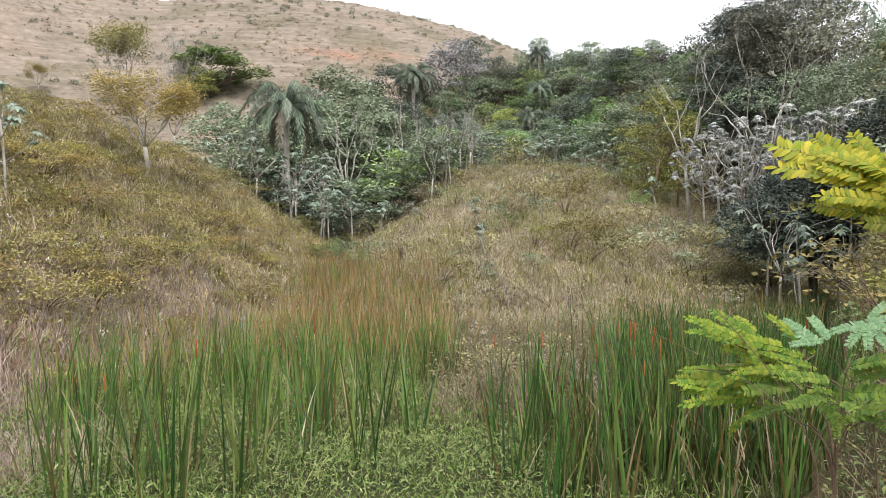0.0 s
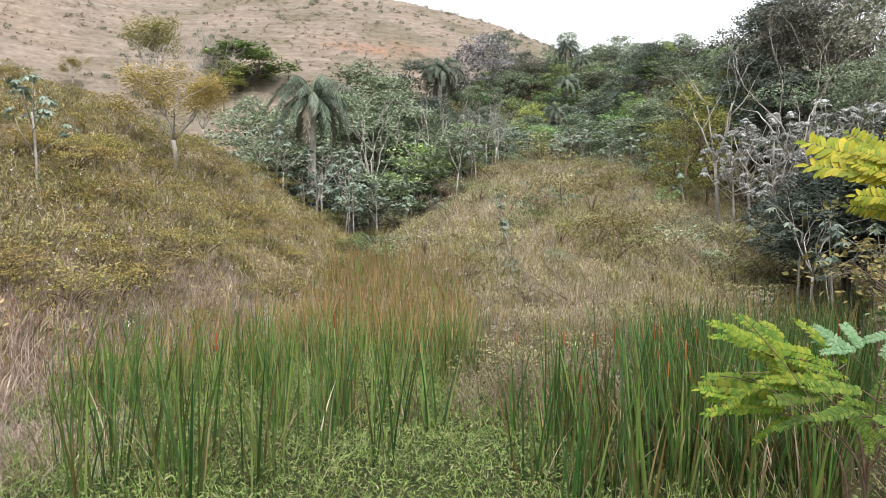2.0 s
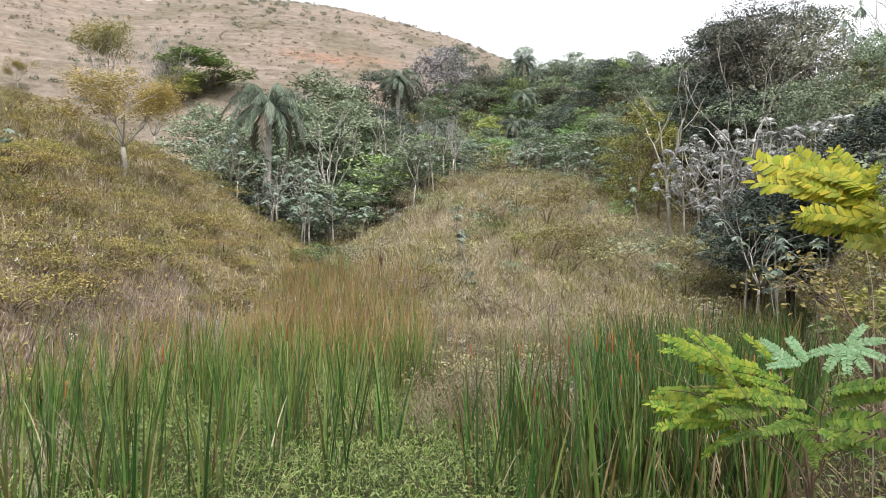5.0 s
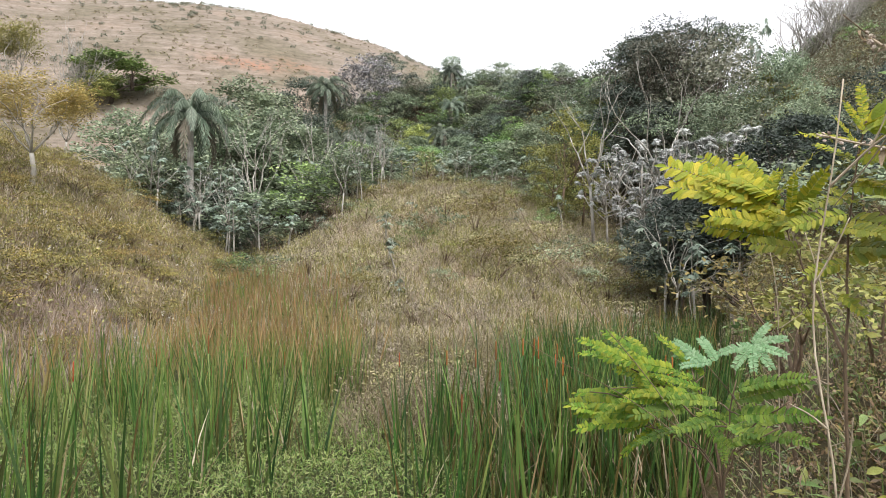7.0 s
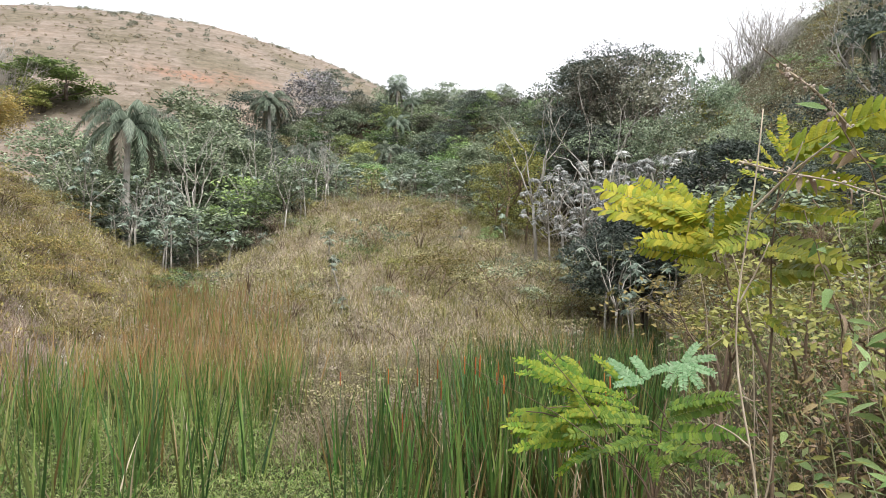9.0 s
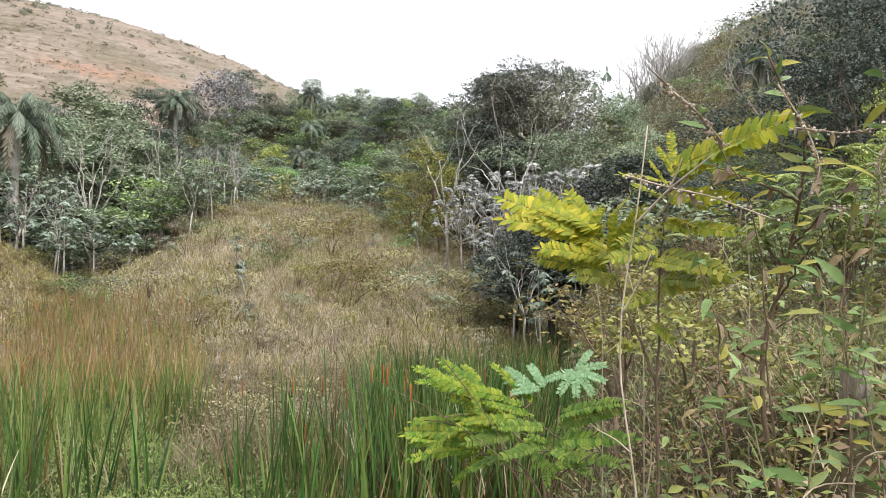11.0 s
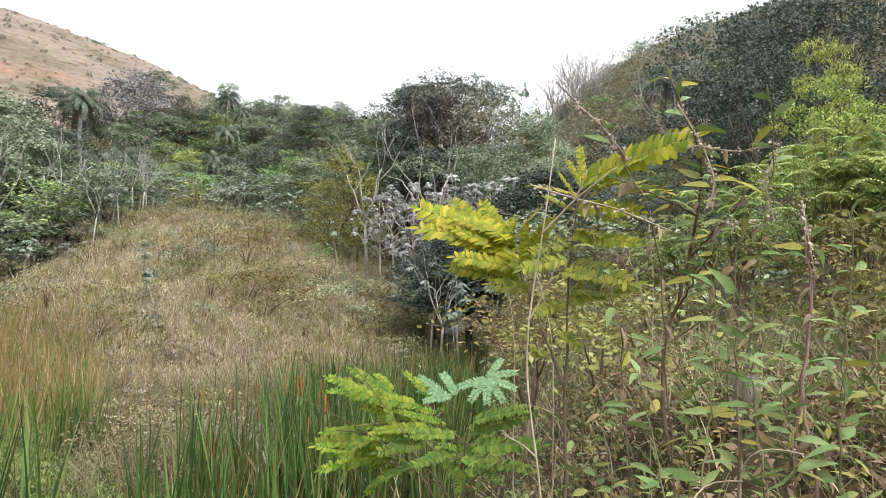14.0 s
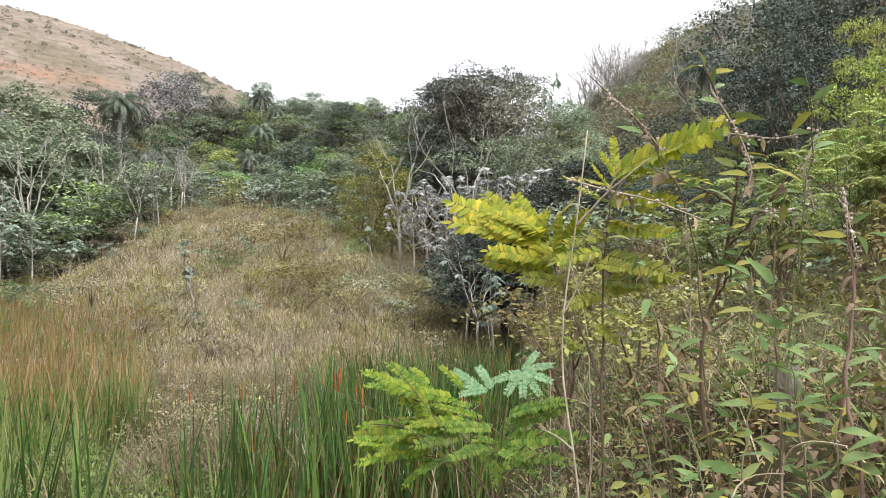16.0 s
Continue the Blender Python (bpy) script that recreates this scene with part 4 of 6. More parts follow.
x, y = scatter(2600, -9, -4.4, 7, 13, lambda x, y: np.exp(-((x + 6.6) / 1.4) ** 2 - ((y - 9.8) / 2.2) ** 2))
tufts(b, x, y, 7, 0.28, 0.012, 1.1, 1.4, 3)
stuff("reddish_dry_grass", b, G_RED, "flattened withered grass at the marsh's dry edge", "grass")
# pasture of the far hill: tussocks and small bushes
b = Build()
x, y = scatter(7000, -120, 30, 62, 260, lambda x, y: (1 - wood_mask(x, y)) * in_view(x, y) * (0.25 + 0.75 * (bumps(x, y, 17) > 0.1)) * np.clip(110 / y, 0.2, 1))
z = ground(x, y)
for k in range(9):
    p = np.stack([x, y, z], -1) + rng.normal(size=(len(x), 3)) * np.array([0.35, 0.35, 0.1]) + np.array([0, 0, 0.22])
    b.leaves(p, dirs(len(x)) * np.array([1, 1, 0.4]) + np.array([0, 0, 0.2]), dirs(len(x)) + np.array([0, 0, 0.8]), rng.uniform(0.25, 0.6, len(x)), 0.3)
stuff("tussocks", b, H_TANGLE, "dark tussocks dotted over the dry far pasture", "grass")
b = Build()
x, y = scatter(800, -120, 30, 80, 260, lambda x, y: (1 - wood_mask(x, y)) * in_view(x, y) * (0.2 + 0.8 * (bumps(x, y, 21) > 0.2)))
z = ground(x, y)
for k in range(46):
    p = np.stack([x, y, z], -1) + dirs(len(x)) * np.array([0.75, 0.75, 0.4]) + np.array([0, 0, 0.4])
    b.leaves(p, dirs(len(x)), dirs(len(x)) + np.array([0, 0, 0.8]), rng.uniform(0.25, 0.5, len(x)), 0.28)
stuff("hill_scrub", b, L_MAROON, "small dark bushes scattered on the far pasture", "scrub")

# shrubs on the spur and the knoll
x, y = scatter(900, -32, -4, 12, 46, lambda x, y: knoll_keep(x, y) * (x < -4 - 0.03 * y) * 0.34)
for k in range(min(210, len(x))):
    kind = "mat_shrub" if rng.uniform() < 0.78 else "olive_shrub"
    plant(kind, k % 4, x[k], y[k], rng.uniform(0.5, 1.1), wide=rng.uniform(1.2, 1.7))
x, y = scatter(500, -6, 20, 20, 56, lambda x, y: knoll_keep(x, y) * (x > -5) * 0.4)
for k in range(min(110, len(x))):
    kind = ("olive_shrub", "twiggy_shrub", "green_shrub", "pale_shrub", "twiggy_shrub")[k % 5]
    plant(kind, k % 3, x[k], y[k], rng.uniform(0.6, 1.6), wide=rng.uniform(0.9, 1.4))
for k in range(26):
    y0 = rng.uniform(22, 36)
    plant(("pale_shrub", "olive_shrub", "green_shrub", "twiggy_shrub")[k % 4], k % 3, 0.43 * y0 + rng.normal() * 1.2, y0, rng.uniform(0.7, 1.7), wide=rng.uniform(0.9, 1.3))
# tangle of weeds and half-dead shrubs at the foot of the knoll
b = Build()
x, y = scatter(9000, -1, 6, 10.5, 22, lambda x, y: (x > -0.01 * y) * (x < 0.26 * y) * sstep(10.8, 12.5, np.hypot(x, y)) * (0.6 + 0.4 * bumps(x, y, 1.2)))
herbs(b, x, y, 11, 0.85, 0.065, 0.3)
tufts(b, x[::2], y[::2], 5, 0.9, 0.014, 0.6, 0.6)
stuff("tangled_weeds", b, H_TANGLE, "brownish tangle of weeds and stalks at the knoll's foot", "weeds")
for k in range(20):
    y0 = rng.uniform(12.5, 21)
    plant(("twiggy_shrub", "olive_shrub", "twiggy_shrub", "pale_shrub")[k % 4], k % 3, rng.uniform(0.01, 0.23) * y0, y0, rng.uniform(0.6, 1.25), wide=rng.uniform(0.9, 1.4))
# bushes along the knoll's upper edge
for k in range(30):
    x0 = rng.uniform(-6, 15)
    plant(("pale_shrub", "green_shrub", "olive_shrub", "twiggy_shrub", "fresh_shrub")[k % 5], k % 3, x0, rng.uniform(34, 57) - 0.25 * max(x0, 0), rng.uniform(0.7, 2.0), wide=rng.uniform(0.9, 1.4))
# white seed tufts on the slope
b = Build()
x, y = scatter(240, -24, -5, 11, 34, lambda x, y: knoll_keep(x, y) * (x < -5) * 0.6)
for _ in range(9):
    n = len(x)
    p = np.stack([x, y, ground(x, y) + 0.55], -1) + rng.normal(size=(n, 3)) * 0.045
    b.leaves(p, dirs(n), dirs(n), rng.uniform(0.04, 0.08, n), 0.04)
stuff("seed_tufts", b, WHITE_TUFT, "small white fluffy seed tufts dotted on the slope", "flowers")
# young palmate trees along the top of the knoll and the vale
x, y = scatter(600, -14, 20, 40, 62, lambda x, y: in_view(x, y) * (ground(x, y) > 1.5) * (wood_mask(x, y) > 0.15) * (x < 0.36 * y))
for k in range(min(15, len(x))):
    plant("cecropia_tree", k % 6, x[k], y[k], rng.uniform(2.6, 4.8), wide=rng.uniform(1.0, 1.5))
for k in range(11):
    plant("sparse_tree", k % 3, rng.uniform(-12, 3), rng.uniform(44, 58), rng.uniform(4.0, 7.0), wide=0.9)
# undergrowth of the wood's edge
x, y = scatter(900, -16, 50, 16, 64, lambda x, y: in_view(x, y) * wood_mask(x, y) * (x < 0.6 * y + 4) * (hollow(x, y) < 0.35) * 0.42)
for k in range(min(150, len(x))):
    if x[k] < 4:
        plant(("twiggy_shrub", "pale_shrub", "olive_shrub", "pale_shrub")[k % 4], k % 4, x[k], y[k], rng.uniform(0.8, 2.0), group="undergrowth")
    else:
        plant(("green_shrub", "olive_shrub", "pale_shrub", "fresh_shrub", "pale_shrub")[k % 5], k % 4, x[k], y[k], rng.uniform(1.2, 3.2), group="undergrowth")


# ---------------------------------------------------------------- the marsh
def reed_keep(x, y):
    a = np.degrees(np.arctan2(-x, y))
    r = np.hypot(x, y)
    near = sstep(7.6, 8.6, r) * sstep(17, 14.5, r) * (1 - 0.9 * sstep(1, -2, a) * sstep(-16, -12, a) * sstep(10.6, 11.8, r))
    right = sstep(-4, -10, a)
    left = np.clip(0.13 + 0.38 * bumps(x, y, 1.1) + 0.08 * sstep(10, 12.5, r), 0.03, 1) * sstep(33, 27, a) * (1 - 0.5 * np.exp(-((a - 2) / 5) ** 2 - ((r - 9.5) / 2.2) ** 2))
    return marsh_mask(x, y) * near * np.maximum(right, left) * (a > -34)


def far_reed_keep(x, y):
    a, r = np.degrees(np.arctan2(-x, y)), np.hypot(x, y)
    tangle = sstep(0, -3, a) * sstep(-17, -13, a) * sstep(11, 12.5, r)
    return marsh_mask(x, y) * sstep(13.5, 17.5, r) * sstep(44, 36, r) * (a > -40) * (a < 28) * (1 - 0.93 * tangle)


def blade_mesh(name, mat, r, h, lean, bend, width):
    b = Build().blades([(0, 0, -0.1)], [0.0], [lean], [bend], [h], [width], 6, np.array([r.uniform(0, 6.283)]))
    me = b.mesh(name)
    me.materials.append(mat)
    return me


reed_rng = np.random.default_rng(5)
BLADE = [blade_mesh("blade", REED, reed_rng, 2.05 * reed_rng.uniform(0.62, 1.08), reed_rng.uniform(0, 0.19), reed_rng.uniform(0, 0.3), reed_rng.uniform(0.024, 0.044)) for _ in range(26)]
WITHERED = [blade_mesh("withered_blade", REED_DEAD, reed_rng, reed_rng.uniform(1.0, 1.8), reed_rng.uniform(0.03, 0.25), reed_rng.uniform(0.05, 1.4), 0.024) for _ in range(8)]


def spike_mesh(r):
    top, e = 2.05 * r.uniform(0.82, 0.98), r.normal(size=2) * 0.1
    s = Build().tube([(*e, top - 0.25), (*e, top - 0.235), (*e, top - 0.02), (*e, top)], [0.004, 0.009, 0.0085, 0.003], 6)
    me = s.mesh("seed_spike", True)
    me.materials.append(SPIKE)
    c = Build().tube([(0, 0, -0.05), (*(e * 0.4), top * 0.5), (*e, top - 0.24)], 0.006, 4).mesh("stalk", True)
    c.materials.append(REED)
    return me, c


SPIKES = [spike_mesh(reed_rng) for _ in range(4)]


def make_clump(root, r, variant):
    def put(name, me, spread):
        a = r.uniform(0, 6.283)
        ob = new(name, me)
        ob.parent = root
        q = r.normal(size=2) * spread
        ob.matrix_basis = Matrix.LocRotScale((q[0], q[1], 0), Euler((0, 0, a)), (1, 1, r.uniform(0.88, 1.08)))
    for _ in range(10):
        put("blade", BLADE[r.integers(len(BLADE))], 0.11)
    for _ in range(3):
        put("withered_blade", WITHERED[r.integers(8)], 0.12)
    if variant % 3 == 0:
        a, q, (me, c) = r.uniform(0, 6.283), r.normal(size=2) * 0.05, SPIKES[r.integers(4)]
        for name, data in (("seed_spike", me), ("stalk", c)):
            ob = new(name, data)
            ob.parent = root
            ob.matrix_basis = Matrix.LocRotScale((q[0], q[1], 0), Euler((0, 0, a)), None)


KINDS["reed_clump"] = (make_clump, 2.05)
TEXT["reed_clump"] = ("tall green reed clump with browning tips in the marsh", "reeds", "reed clumps")
x, y = scatter(2700, -9, 9, 7, 17, lambda x, y: reed_keep(x, y) * 0.5)
order = np.argsort(np.hypot(x, y))
for k, i in enumerate(order[:108]):
    plant("reed_clump", k % 12, x[i], y[i], rng.uniform(1.7, 2.3))
ox, oy = x[order[108:]], y[order[108:]]
for side, mat, text in ((ox < 0.12 * oy, REED_MID, "green reeds browning at the tips deeper in the marsh"), (ox >= 0.12 * oy, REED, "green reeds standing deeper in the marsh")):
    rest = Build()
    X, Y = (np.repeat(v, 14) + rng.normal(size=len(v) * 14) * 0.09 for v in (ox[side], oy[side]))
    n = len(X)
    rest.blades(np.stack([X, Y, ground(X, Y) - 0.1], -1), rng.uniform(0, 6.283, n), rng.uniform(0, 0.2, n), rng.uniform(0, 0.3, n), rng.uniform(1.2, 2.2, n), rng.uniform(0.02, 0.036, n), 5, rng.uniform(0, 6.283, n))
    stuff("reed_bed", rest, mat, text, "reeds")

b = Build()
x, y = scatter(19000, -14, 26, 13, 44, lambda x, y: far_reed_keep(x, y) * 0.8 * (1 - 0.75 * sstep(0.17, 0.26, x / y)))
n = len(x)
base = np.stack([x, y, ground(x, y) - 0.05], -1)
b.blades(base, rng.uniform(0, 6.283, n), rng.uniform(0, 0.22, n), rng.uniform(0, 0.4, n), rng.uniform(1.1, 2.1, n), rng.uniform(0.028, 0.05, n), 4, rng.uniform(0, 6.283, n))
stuff("reed_bed", b, REED_RUST, "dense bed of reeds turning rust-orange at the tips", "reeds")
b = Build()
x, y = scatter(9000, -9, 1.5, 18, 37, lambda x, y: sstep(2.3, 1.6, ground(x, y)) * sstep(0.02, -0.02, x / y) * sstep(-0.235, -0.17, x / y) * sstep(37, 30, y) * np.clip(0.5 + 0.3 * bumps(x, y, 1.5), 0.1, 0.8))
n = len(x)
b.blades(np.stack([x, y, ground(x, y) - 0.05], -1), rng.uniform(0, 6.283, n), rng.uniform(0, 0.2, n), rng.uniform(0, 0.35, n), rng.uniform(1.0, 1.8, n), rng.uniform(0.03, 0.055, n), 4, rng.uniform(0, 6.283, n))
stuff("reed_bed", b, REED_RUST, "rusty reeds reaching up the wet valley", "reeds")
b = Build()
x, y = scatter(9000, 2, 26, 12, 40, lambda x, y: far_reed_keep(x, y) * sstep(0.17, 0.26, x / y))
n = len(x)
b.blades(np.stack([x, y, ground(x, y) - 0.05], -1), rng.uniform(0, 6.283, n), rng.uniform(0, 0.22, n), rng.uniform(0, 0.4, n), rng.uniform(1.1, 2.0, n), rng.uniform(0.026, 0.044, n), 4, rng.uniform(0, 6.283, n))
stuff("reed_bed", b, REED, "green reeds along the eastern arm of the marsh", "reeds")

b = Build()
x, y = scatter(190000, -11, 6, 6.2, 19, lambda x, y: marsh_mask(x, y) * (1 - np.exp(-((x + 6.5) / 1.3) ** 2 - ((y - 9.5) / 2.2) ** 2)) * (np.degrees(np.arctan2(-x, y)) < 34) * (0.82 + 0.18 * bumps(x, y, 1.6)) * sstep(20, 15, np.hypot(x, y)) * sstep(-1, -4, x - 5))
n = len(x)
lift = 0.30 + 0.13 * bumps(x, y, 1.3) + 0.07 * bumps(x, y, 0.37)
p = np.stack([x, y, ground(x, y) + rng.uniform(0.0, 1, n) * np.maximum(lift, 0.05)], -1)
L = rng.uniform(0.04, 0.11, n)
b.leaves(p, dirs(n) * np.array([1, 1, 0.5]) + np.array([0, 0, 0.4]), dirs(n) * 0.7 + np.array([0, 0, 1.0]), L, L * 0.21)
stuff("marsh_herbs", b, HERB, "fresh bright green low herbs carpeting the marsh floor", "herbs")
b = Build()
x, y = scatter(3500, -11, 8, 6.2, 19, lambda x, y: marsh_mask(x, y) * 0.7)
tufts(b, x, y, 6, 0.42, 0.013, 0.7, 1.2, 3)
stuff("marsh_grass", b, HERB, "thin green grass among the marsh herbs", "grass")

# ---------------------------------------------------------------- trees
PALM_TREES = [
    (-12.9, 56.6, 14.6, 0.95), (-3.8, 88.0, 11.0, 1.0), (0.4, 72.1, 9.0, 1.0), (-0.9, 70.1, 9.3, 1.0), (11.7, 83.3, 7.7, 1.0), (9.6, 75.5, 6.9, 1.0),
    (14.5, 103.1, 7.4, 1.0), (15.4, 94.8, 6.4, 1.0), (52.2, 53.3, 14.2, 1.0),
]
CECROPIA_TREES = [
    (-15.0, 53.0, 7.1, 1.0), (-10.9, 50.9, 7.6, 1.0), (-7.6, 45.4, 5.9, 1.0), (-11.7, 48.7, 4.0, 1.0), (-6.2, 46.7, 5.0, 1.0), (2.1, 62.0, 6.6, 1.0),
    (4.6, 53.8, 3.2, 1.2), (6.7, 52.2, 2.8, 1.2), (9.1, 55.3, 4.0, 1.2), (10.9, 53.0, 3.2, 1.2), (7.9, 54.2, 3.6, 1.2), (12.4, 53.4, 3.4, 1.2), (2.8, 55.6, 3.8, 1.1), (-5.0, 59.9, 8.6, 1.0), (-3.6, 62.0, 6.3, 1.0),
    (-18.6, 57.1, 6.0, 1.0), (12.9, 27.2, 5.5, 1.0), (12.6, 24.0, 5.0, 1.0), (13.6, 23.4, 5.0, 1.0), (13.2, 31.4, 4.5, 1.0), (-10.5, 55.1, 7.7, 1.0),
    (-9.4, 59.3, 10.4, 1.0), (33.7, 52.8, 19.6, 0.35), (-13.0, 20.3, 4.4, 1.0),
]
SILVER_TREES = [
    (16.6, 40.8, 8.5, 1.0), (16.1, 36.7, 7.9, 1.0), (15.4, 40.2, 6.6, 1.0), (22.3, 42.6, 10.8, 1.0), (25.4, 45.5, 12.0, 1.0), (18.7, 37.7, 9.2, 1.0),
    (20.7, 45.6, 10.3, 1.0), (20.6, 37.3, 11.0, 1.0), (21.1, 34.7, 9.2, 1.0), (21.6, 32.0, 6.2, 1.0), (22.2, 26.5, 5.8, 1.0),
]
BARE_TREES = [
    (-7.9, 55.5, 12.3, 1.0), (-3.3, 60.0, 10.9, 1.0), (-16.0, 54.8, 7.2, 1.0), (15.0, 41.5, 10.5, 1.0), (18.2, 39.1, 12.3, 1.0), (-14.1, 51.2, 6.3, 1.0),
    (-15.9, 51.7, 4.5, 1.0), (-10.4, 48.0, 6.1, 1.0), (-4.4, 55.9, 9.0, 1.0), (-7.2, 53.6, 10.6, 1.0), (12.5, 25.2, 5.4, 1.0), (27.2, 56.4, 14.0, 0.8), (30.2, 58.0, 15.5, 0.8), (29.0, 51.0, 14.5, 0.7), (33.0, 27.0, 15.0, 0.6), (44.3, 41.4, 17.4, 0.5),
]
SCRUB_TREES = [
    (33.2, 89.1, 7.7, 1.0), (-53.8, 140.1, 16.6, 1.0), (68.3, 97.0, 11.7, 1.3), (71.0, 97.5, 12.1, 1.3), (73.0, 96.1, 11.1, 1.3), (74.9, 94.6, 8.3, 1.3),
    (75.4, 91.6, 4.2, 1.3), (69.8, 93.4, 8.7, 1.3), (72.8, 91.1, 5.3, 1.3), (52.7, 49.9, 16.3, 1.3),
]
GREY_TREES = [
    (2.4, 105.0, 10.4, 1.3), (-0.2, 98.1, 9.7, 1.2),
]
DARK_TREES = [
    (4.9, 112.0, 10.7, 1), (24.2, 93.0, 6.5, 1.1), (19.0, 81.9, 5.0, 1.2), (16.6, 78.3, 4.8, 1.1), (-7.0, 91.8, 9.3, 1), (-9.5, 87.6, 8.9, 1),
    (-2.6, 100.0, 7.1, 1.1), (28.5, 68.4, 11.4, 0.9), (32.0, 71.2, 10.7, 1), (24.1, 59.4, 10.1, 1), (25.2, 54.5, 10.5, 1.1), (8.7, 107.7, 6.2, 1),
    (-4.7, 79.9, 7.5, 1.1), (5.4, 94.9, 3.8, 1.1), (12.1, 99.3, 4.3, 1),
]
GREEN_TREES = [
    (-13.2, 83.0, 14.1, 1.2), (-11.0, 79.3, 12.3, 1.2), (15.3, 111.0, 7.7, 1), (24.9, 115.4, 7.5, 1.1), (32.7, 107.2, 6.6, 1.2), (32.3, 94.7, 5.0, 1.2),
    (-14.4, 74.7, 13.5, 1.2), (-8.0, 73.6, 10.4, 1.2), (-5.4, 71.9, 9.2, 1.2), (13.8, 76.9, 5.6, 1.2), (15.7, 60.1, 6.7, 1.3), (14.3, 62.5, 5.1, 1.2),
    (3.0, 72.0, 6.2, 1.2), (6.3, 69.8, 6.2, 1.2), (10.5, 67.3, 5.6, 1.2), (-10.9, 69.2, 11.3, 1.3), (24.2, 76.3, 4.4, 1.1), (-2.5, 74.0, 6.9, 1.2),
    (0.7, 90.1, 4.6, 1.2), (12.1, 87.2, 3.9, 1.2), (8.9, 83.6, 4.4, 1.2), (-17.6, 67.8, 12.1, 1.2), (-20.0, 62.9, 9.2, 1.2), (-17.5, 61.6, 8.2, 1.2),
]
LIGHT_TREES = [
    (28.5, 100.1, 5.3, 1.1), (17.7, 98.5, 3.7, 1.1), (7.2, 79.8, 5.1, 1.2), (25.4, 94.7, 4.0, 1), (31.2, 42.4, 9.5, 1.1),
    (33.2, 35.5, 8.0, 1.1), (-51.4, 142.1, 8.0, 1.5),
]
OLIVE_TREES = [
    (33.9, 52.6, 13.5, 0.8),
    (15.0, 47.8, 8.7, 0.95), (16.9, 49.3, 7.9, 0.9), (13.3, 45.2, 5.7, 0.9), (31.3, 47.2, 11.0, 1.0), (24.6, 29.8, 7.2, 0.8), (28.4, 29.1, 9.2, 0.8),
    (28.2, 71.2, 6.6, 1.1),
]
BROWNISH_TREES = [
    (27.7, 60.0, 13.3, 1), (28.7, 57.3, 14.9, 1), (29.4, 78.8, 5.4, 1), (-15.8, 70.3, 13.6, 1.2), (29.2, 64.3, 12.3, 1), (29.6, 52.9, 15.4, 1),
    (31.1, 44.9, 9.0, 1.1), (34.3, 34.5, 8.0, 1.2),
]
BIG_TREES = [
    (28.9, 66.6, 11.5, 1.0), (31.6, 65.4, 13.1, 1.1), (33.9, 61.9, 13.7, 1.1), (34.5, 28.3, 16.4, 1.0), (37.6, 27.6, 16.4, 0.9),
    (27.6, 24.1, 10.8, 0.8), (27.3, 21.3, 10.9, 0.8), (33.6, 22.7, 15.5, 0.9), (28.1, 37.2, 7.4, 1.1), (28.4, 31.8, 9.8, 0.9),
]
BIG_GREEN_TREES = [
    (34.4, 51.8, 14.6, 0.8), (36.6, 53.6, 14.0, 0.8),
    (31.9, 28.2, 13.6, 0.9), (29.4, 25.0, 9.0, 1.0),
    (34.5, 59.3, 13.8, 1.0), (30.3, 38.0, 8.5, 1.3), (31.8, 36.8, 7.6, 1.3), (26.2, 43.3, 13.7, 0.9), (26.2, 36.2, 9.4, 0.9), (23.4, 25.5, 6.4, 0.9),
    (25.6, 48.3, 13.0, 1.0),
]
LAYERED_TREES = [
    (17.2, 11.3, 7.5, 0.75), (16.6, 10.3, 6.8, 0.7), (18.6, 12.8, 7.2, 0.55),
]
# backdrop of near-black crowns that stands for the shade inside the hollow
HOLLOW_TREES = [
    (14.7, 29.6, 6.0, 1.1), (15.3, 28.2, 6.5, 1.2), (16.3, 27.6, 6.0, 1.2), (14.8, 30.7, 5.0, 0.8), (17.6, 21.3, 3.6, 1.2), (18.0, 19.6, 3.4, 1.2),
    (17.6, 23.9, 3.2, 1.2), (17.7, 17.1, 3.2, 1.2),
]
# crowns set above the hollow to keep light off its floor
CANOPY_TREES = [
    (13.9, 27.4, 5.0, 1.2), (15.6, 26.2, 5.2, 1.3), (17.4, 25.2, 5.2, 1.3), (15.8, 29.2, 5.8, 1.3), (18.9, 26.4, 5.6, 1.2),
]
LIME_BUSHS = [
    (7.6, 6.5, 2.3, 0.8), (8.2, 5.6, 2.8, 0.8), (9.9, 6.9, 2.6, 0.8), (7.3, 7.3, 1.8, 0.8),
    (8.8, 5.8, 2.6, 0.7), (8.9, 7.5, 1.7, 0.8), (9.4, 6.7, 1.6, 0.7), (9.0, 5.5, 2.4, 0.8),
]
YOUNG_CECROPIAS = [
    (1.7, 36.0, 1.9, 1.0), (1.9, 30.0, 1.9, 1.0), (-4.1, 43.9, 2.6, 1.0), (-2.0, 43.0, 1.4, 1.0), (-4.1, 35.8, 0.8, 1.0), (10.4, 42.8, 1.0, 1.0),
    (1.8, 27.0, 1.1, 1.0), (3.5, 41.9, 1.0, 1.0), (-10.5, 46.9, 2.8, 1.0), (13.9, 44.5, 2.7, 1.0), (10.1, 41.4, 0.9, 1.0),
]
UMBRELLA_TREES = [
    (-49.6, 145.5, 10.7, 2.1),
]
YELLOWISH_TREES = [
    (-63.7, 135.9, 15.0, 1.0), (-14.1, 32.3, 4.5, 1.25), (-82.4, 138.9, 5.8, 1.0), (-17.5, 44.4, 3.7, 1.0),
]
